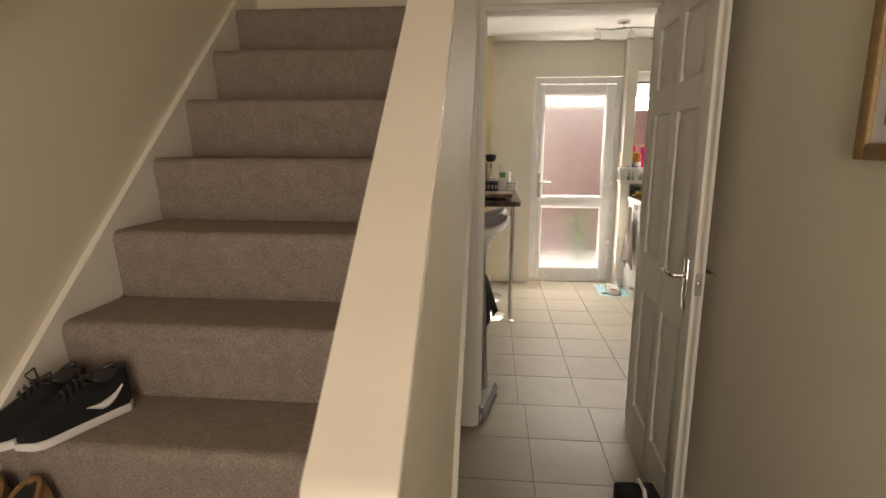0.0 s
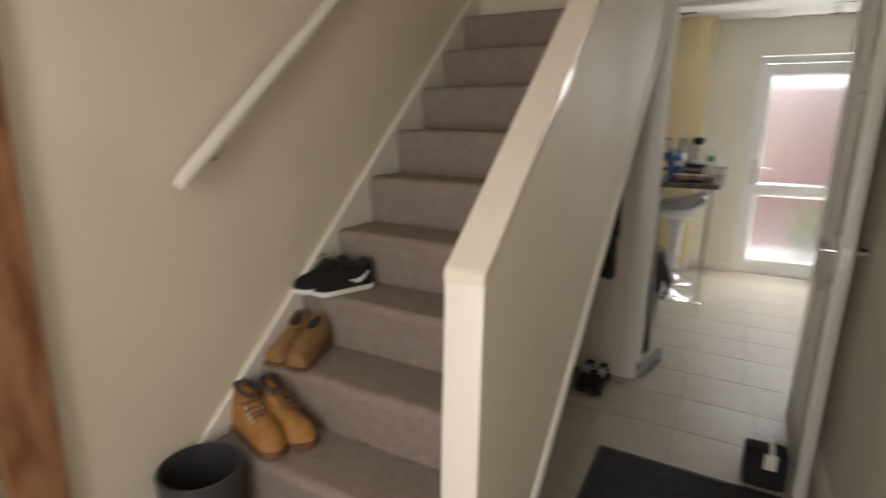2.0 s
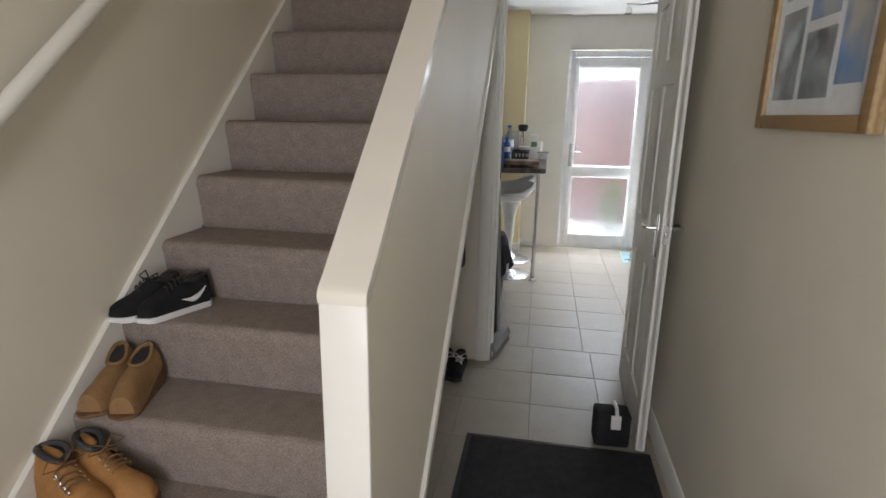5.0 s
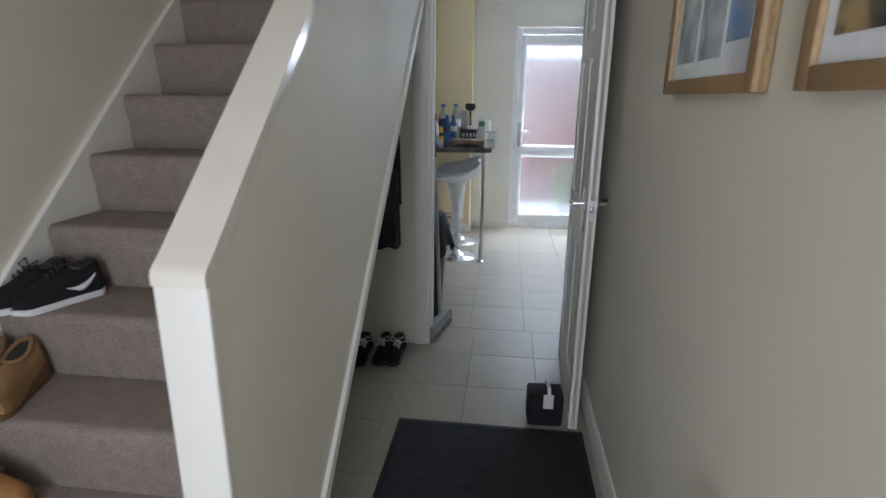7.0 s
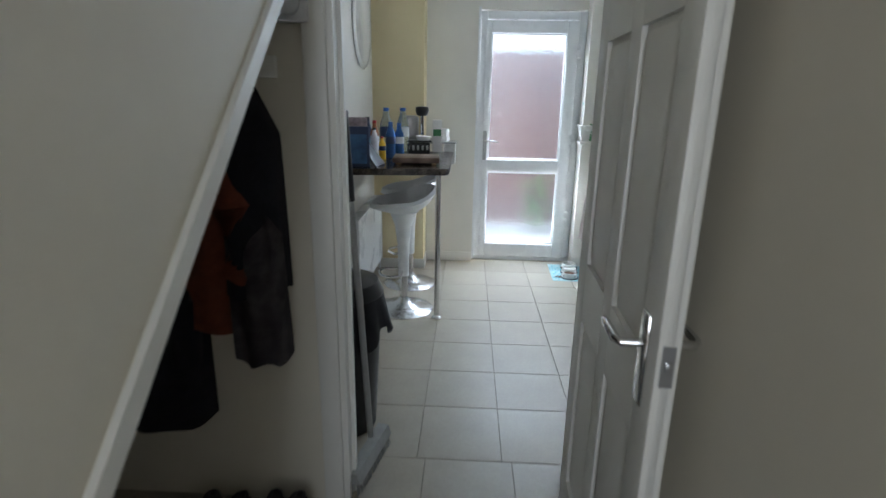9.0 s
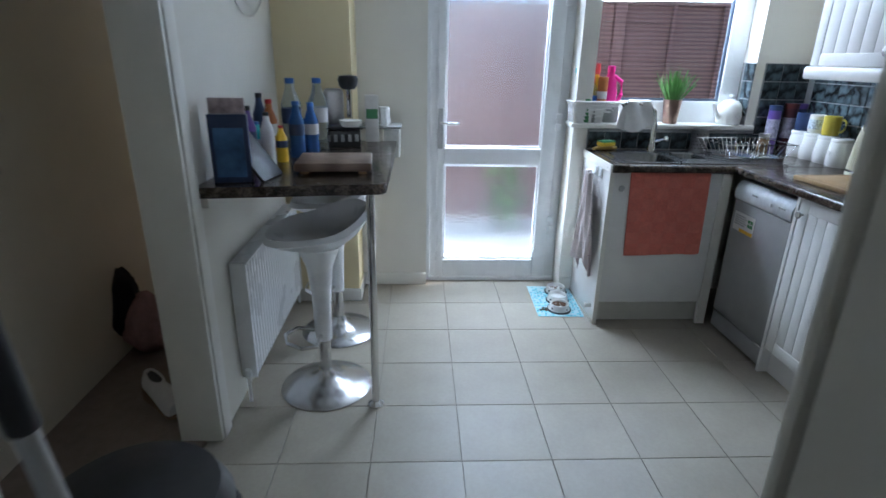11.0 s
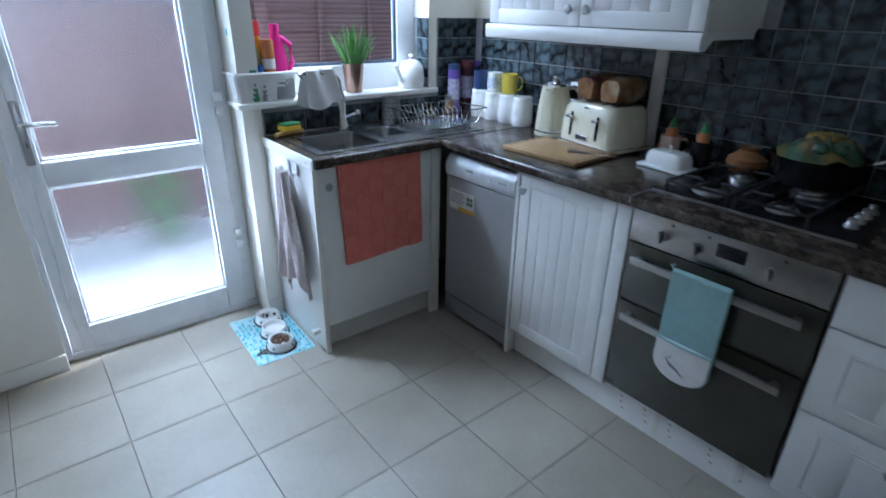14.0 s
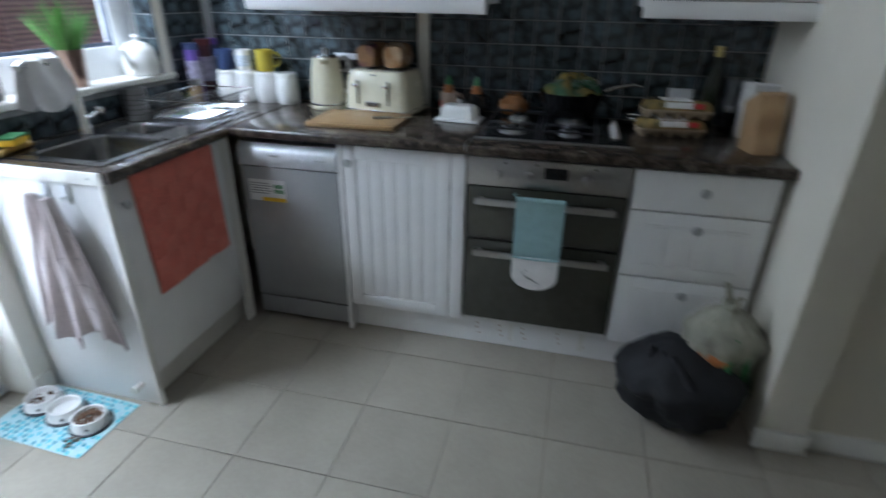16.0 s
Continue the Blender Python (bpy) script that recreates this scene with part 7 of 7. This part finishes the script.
for i, (x, y, hh, r, mt, cm, lab) in enumerate((
        (0.0, 4.72, 0.24, 0.03, PURPLE, BLACK, "purple cordial bottle"), (0.05, 4.80, 0.21, 0.028, CERAMIC, BLACK, "white squash bottle"), (0.09, 4.86, 0.15, 0.024, YELL, RED, "yellow sauce bottle"),
        (0.03, 4.93, 0.25, 0.03, ORANGE, RED, "amber vinegar bottle"), (0.13, 4.98, 0.24, 0.034, BLUEPLASTIC, BLUE, "blue water bottle"), (0.18, 5.05, 0.23, 0.033, BLUEPLASTIC, BLUE, "blue water bottle"),
        (0.08, 5.12, 0.33, 0.045, CLEARPLASTIC, BLUE, "large clear water bottle"), (0.19, 5.18, 0.33, 0.045, CLEARPLASTIC, BLUE, "large clear water bottle"), (-0.03, 5.0, 0.27, 0.03, NAVY, BLACK, "dark sauce bottle"),
        (0.0, 4.82, 0.17, 0.03, TURQ, BLUE, "small turquoise bottle"))):
    b = thing("drink_bottle", (x, y, BZ), lab + " on the breakfast bar", "bottle", group="bottles on the breakfast bar")
    part("body", Shape().lathe([(0.001, 0), (r, 0), (r * 1.03, 0.01), (r, hh * 0.25), (r * 0.94, hh * 0.3), (r, hh * 0.36), (r, hh * 0.66), (r * 0.5, hh * 0.84), (r * 0.42, hh * 0.93)], 22), mt, b)
    part("cap", Shape().lathe([(r * 0.46, hh * 0.93), (r * 0.46, hh), (0.001, hh + 0.001)], 16), cm, b)
    part("label_band", Shape().lathe([(r * 1.01, hh * 0.4), (r * 1.01, hh * 0.6)], 22, close=False), PAPER if i % 2 else NAVY, b)
cf = thing("coffee_machine", (0.27, 5.36, BZ), "black and chrome coffee machine", "coffee machine", rz=10)
part("body", B(-0.09, -0.02, 0.0, 0.09, 0.15, 0.09, bev=0.01), BLACK, cf)
part("drip_grille", B(-0.09, -0.13, 0.0, 0.09, -0.02, 0.085, bev=0.008), BLACK, cf)
for i in range(5):
    part("grille_slot", B(-0.075 + i * 0.034, -0.133, 0.03, -0.058 + i * 0.034, -0.129, 0.065, bev=0.003), DULLMETAL, cf)
part("tower", Shape().box(-0.08, 0.03, 0.09, 0.02, 0.13, 0.27, bev=0.02, seg=4), STEEL, cf)
part("top_plate", B(-0.09, -0.14, 0.09, 0.10, 0.0, 0.10, bev=0.004), BLACK, cf)
part("head", Shape().lathe([(0.03, 0.27), (0.045, 0.285), (0.052, 0.315), (0.045, 0.335), (0.001, 0.34)], 24, (0.045, 0.03, 0)), BLACK, cf, "round black head")
part("stem", Shape().tube([(0.045, 0.03, 0.13), (0.045, 0.03, 0.275)], 0.012), CHROME, cf)
sdish = thing("white_dish", (0.33, 5.27, BZ + 0.101), "white dish on the coffee machine tray", "dish")
part("dish", Shape().lathe([(0.001, 0), (0.045, 0), (0.055, 0.02), (0.057, 0.03), (0.052, 0.028), (0.001, 0.006)], 24), CERAMIC, sdish)
bx = thing("carton", (0.42, 5.46, BZ), "tall white and green paper carton", "carton", rz=5)
part("box", B(-0.035, -0.02, 0.0, 0.035, 0.02, 0.24, bev=0.002), PAPER, bx)
part("print_block", Shape().box(-0.03, -0.0215, 0.12, 0.03, -0.02, 0.17).box(0.0345, -0.015, 0.1, 0.036, 0.015, 0.2), GREEN, bx)
wb = thing("wooden_board", (0.335, 4.70, BZ + 0.045), "thick wooden chopping board on the bar", "chopping board", rz=4)
wb.location.z = BZ + 0.001
part("board", B(-0.145, -0.115, 0.012, 0.145, 0.13, 0.045, bev=0.006), wooden("walnut_board_wood", (0.16, 0.10, 0.07), (0.30, 0.21, 0.16), 0.5, 20, (0.12, 1, 1), 2), wb)
for x in (-0.11, 0.11):
    part("foot", B(x - 0.015, -0.10, 0, x + 0.015, 0.115, 0.013, bev=0.002), DRESSERWOOD, wb)
sh = thing("glass_shelf", (0.47, 5.62, 1.03), "small wall shelf beside the boxed corner", "shelf")
part("shelf", B(-0.16, -0.05, 0, 0.10, 0.175, 0.012, bev=0.003), material("clear_acrylic", (0.85, 0.88, 0.88), 0.08, trans=0.7, ior=1.3), sh)
part("pocket", B(0.0, -0.045, -0.16, 0.09, 0.15, -0.001, bev=0.01), material("clouded_acrylic", (0.72, 0.72, 0.70), 0.2, trans=0.4, ior=1.2), sh)
part("bracket", B(-0.1, 0.16, -0.03, -0.08, 0.179, 0.0), CHROME, sh)
pr_ = thing("kitchen_paper", (0.47, 5.64, 1.043), "scrunched white kitchen paper on the shelf", "paper")
part("paper", Shape().loft([[(0.038 * f * math.cos(a) * (1 + 0.1 * math.sin(5 * a + z * 60)), 0.038 * f * math.sin(a) * (1 + 0.1 * math.cos(6 * a)), z) for a in [2 * math.pi * i / 24 for i in range(24)]] for z, f in ((0, 0.7), (0.02, 1.0), (0.05, 0.85), (0.08, 1.0), (0.1, 0.8))]), PAPER, pr_)

# ---- side room ----
ch = thing("chest_of_drawers", (-1.25, 5.83, 0.004), "waxed pine dresser with dark drop handles", "chest of drawers")
part("carcass", B(-0.55, -0.22, 0.05, 0.55, 0.24, 0.78, bev=0.006), DRESSERWOOD, ch)
part("top", B(-0.57, -0.25, 0.78, 0.57, 0.25, 0.81, bev=0.008), DRESSERWOOD, ch)
for i in range(3):
    for x in (-0.52, 0.01):
        d = part("drawer_front", B(x, -0.238, 0.08 + i * 0.235, x + 0.51, -0.218, 0.295 + i * 0.235, bev=0.006), DRESSERWOOD, ch)
        for q in (0.13, 0.38):
            part("drop_handle", Shape().tube([(x + q - 0.045, -0.24, 0.20 + i * 0.235), (x + q - 0.04, -0.262, 0.18 + i * 0.235), (x + q, -0.265, 0.17 + i * 0.235), (x + q + 0.04, -0.262, 0.18 + i * 0.235), (x + q + 0.045, -0.24, 0.20 + i * 0.235)], 0.006, 8), BLACK, d)
for x in (-0.5, 0.5):
    for y in (-0.18, 0.2):
        part("foot", B(x - 0.03, y - 0.03, 0, x + 0.03, y + 0.03, 0.05), DRESSERWOOD, ch)
tv = thing("television", (-1.25, 5.86, 0.814), "dark television on the pine dresser", "television")
part("screen", B(-0.45, -0.02, 0.06, 0.45, 0.02, 0.58, bev=0.006), BLACKGLOSS, tv)
part("stand", Shape().box(-0.15, -0.1, 0, 0.15, 0.1, 0.015, bev=0.004).box(-0.03, -0.01, 0.01, 0.03, 0.01, 0.08), BLACK, tv)
sack((-0.88, 5.0, 0.004), 0.17, 0.16, 0.52, 7, PLUSH, "dark_rucksack", "black rucksack slumped on the carpet", 0.3)
sack((-0.67, 4.99, 0.004), 0.12, 0.11, 0.30, 8, material("dusty_pink_cotton", (0.42, 0.25, 0.24), 0.95, vary=0.15), "pink_clothes_heap", "heap of dusty pink clothes on the carpet", 0.3)
sl2 = shoe("pale_slipper", (-0.40, 4.50, 0.004), 50, 0.25, 0.09, "slide", "pale grey felt slipper on the carpet", "slippers on the carpet")
for c in sl2.children:
    if c.name.split(".")[0] in ("upper", "collar"):
        c.data.materials[0] = WHITECLOTH

# kitchen ceiling spotlights
sl_ = thing("ceiling_spot_bar", (1.35, 5.0, H0), "curved chrome ceiling bar with spotlights", "ceiling light")
part("bar", Shape().tube([(-0.22, 0, -0.06), (-0.08, 0.03, -0.06), (0.08, -0.03, -0.06), (0.26, 0, -0.06)], 0.008, 8), CHROME, sl_)
part("rose", Shape().lathe([(0.05, -0.02), (0.05, -0.001)], 24).tube([(0, 0, -0.06), (0, 0, -0.02)], 0.007), CHROME, sl_)
for x in (-0.2, 0.06, 0.24):
    s = part("spot", Shape().lathe([(0.018, 0), (0.03, -0.05), (0.032, -0.055), (0.028, -0.05), (0.001, -0.03)], 20, (x, 0, -0.085)).tube([(x, 0, -0.06), (x, 0, -0.085)], 0.005), CHROME, sl_)
dn = thing("doorway_sensor", (0.62, 3.001, 2.09), "small white alarm sensor over the doorway", "sensor")
part("case", B(-0.03, 0, -0.01, 0.03, 0.02, 0.02, bev=0.004), UPVC, dn)
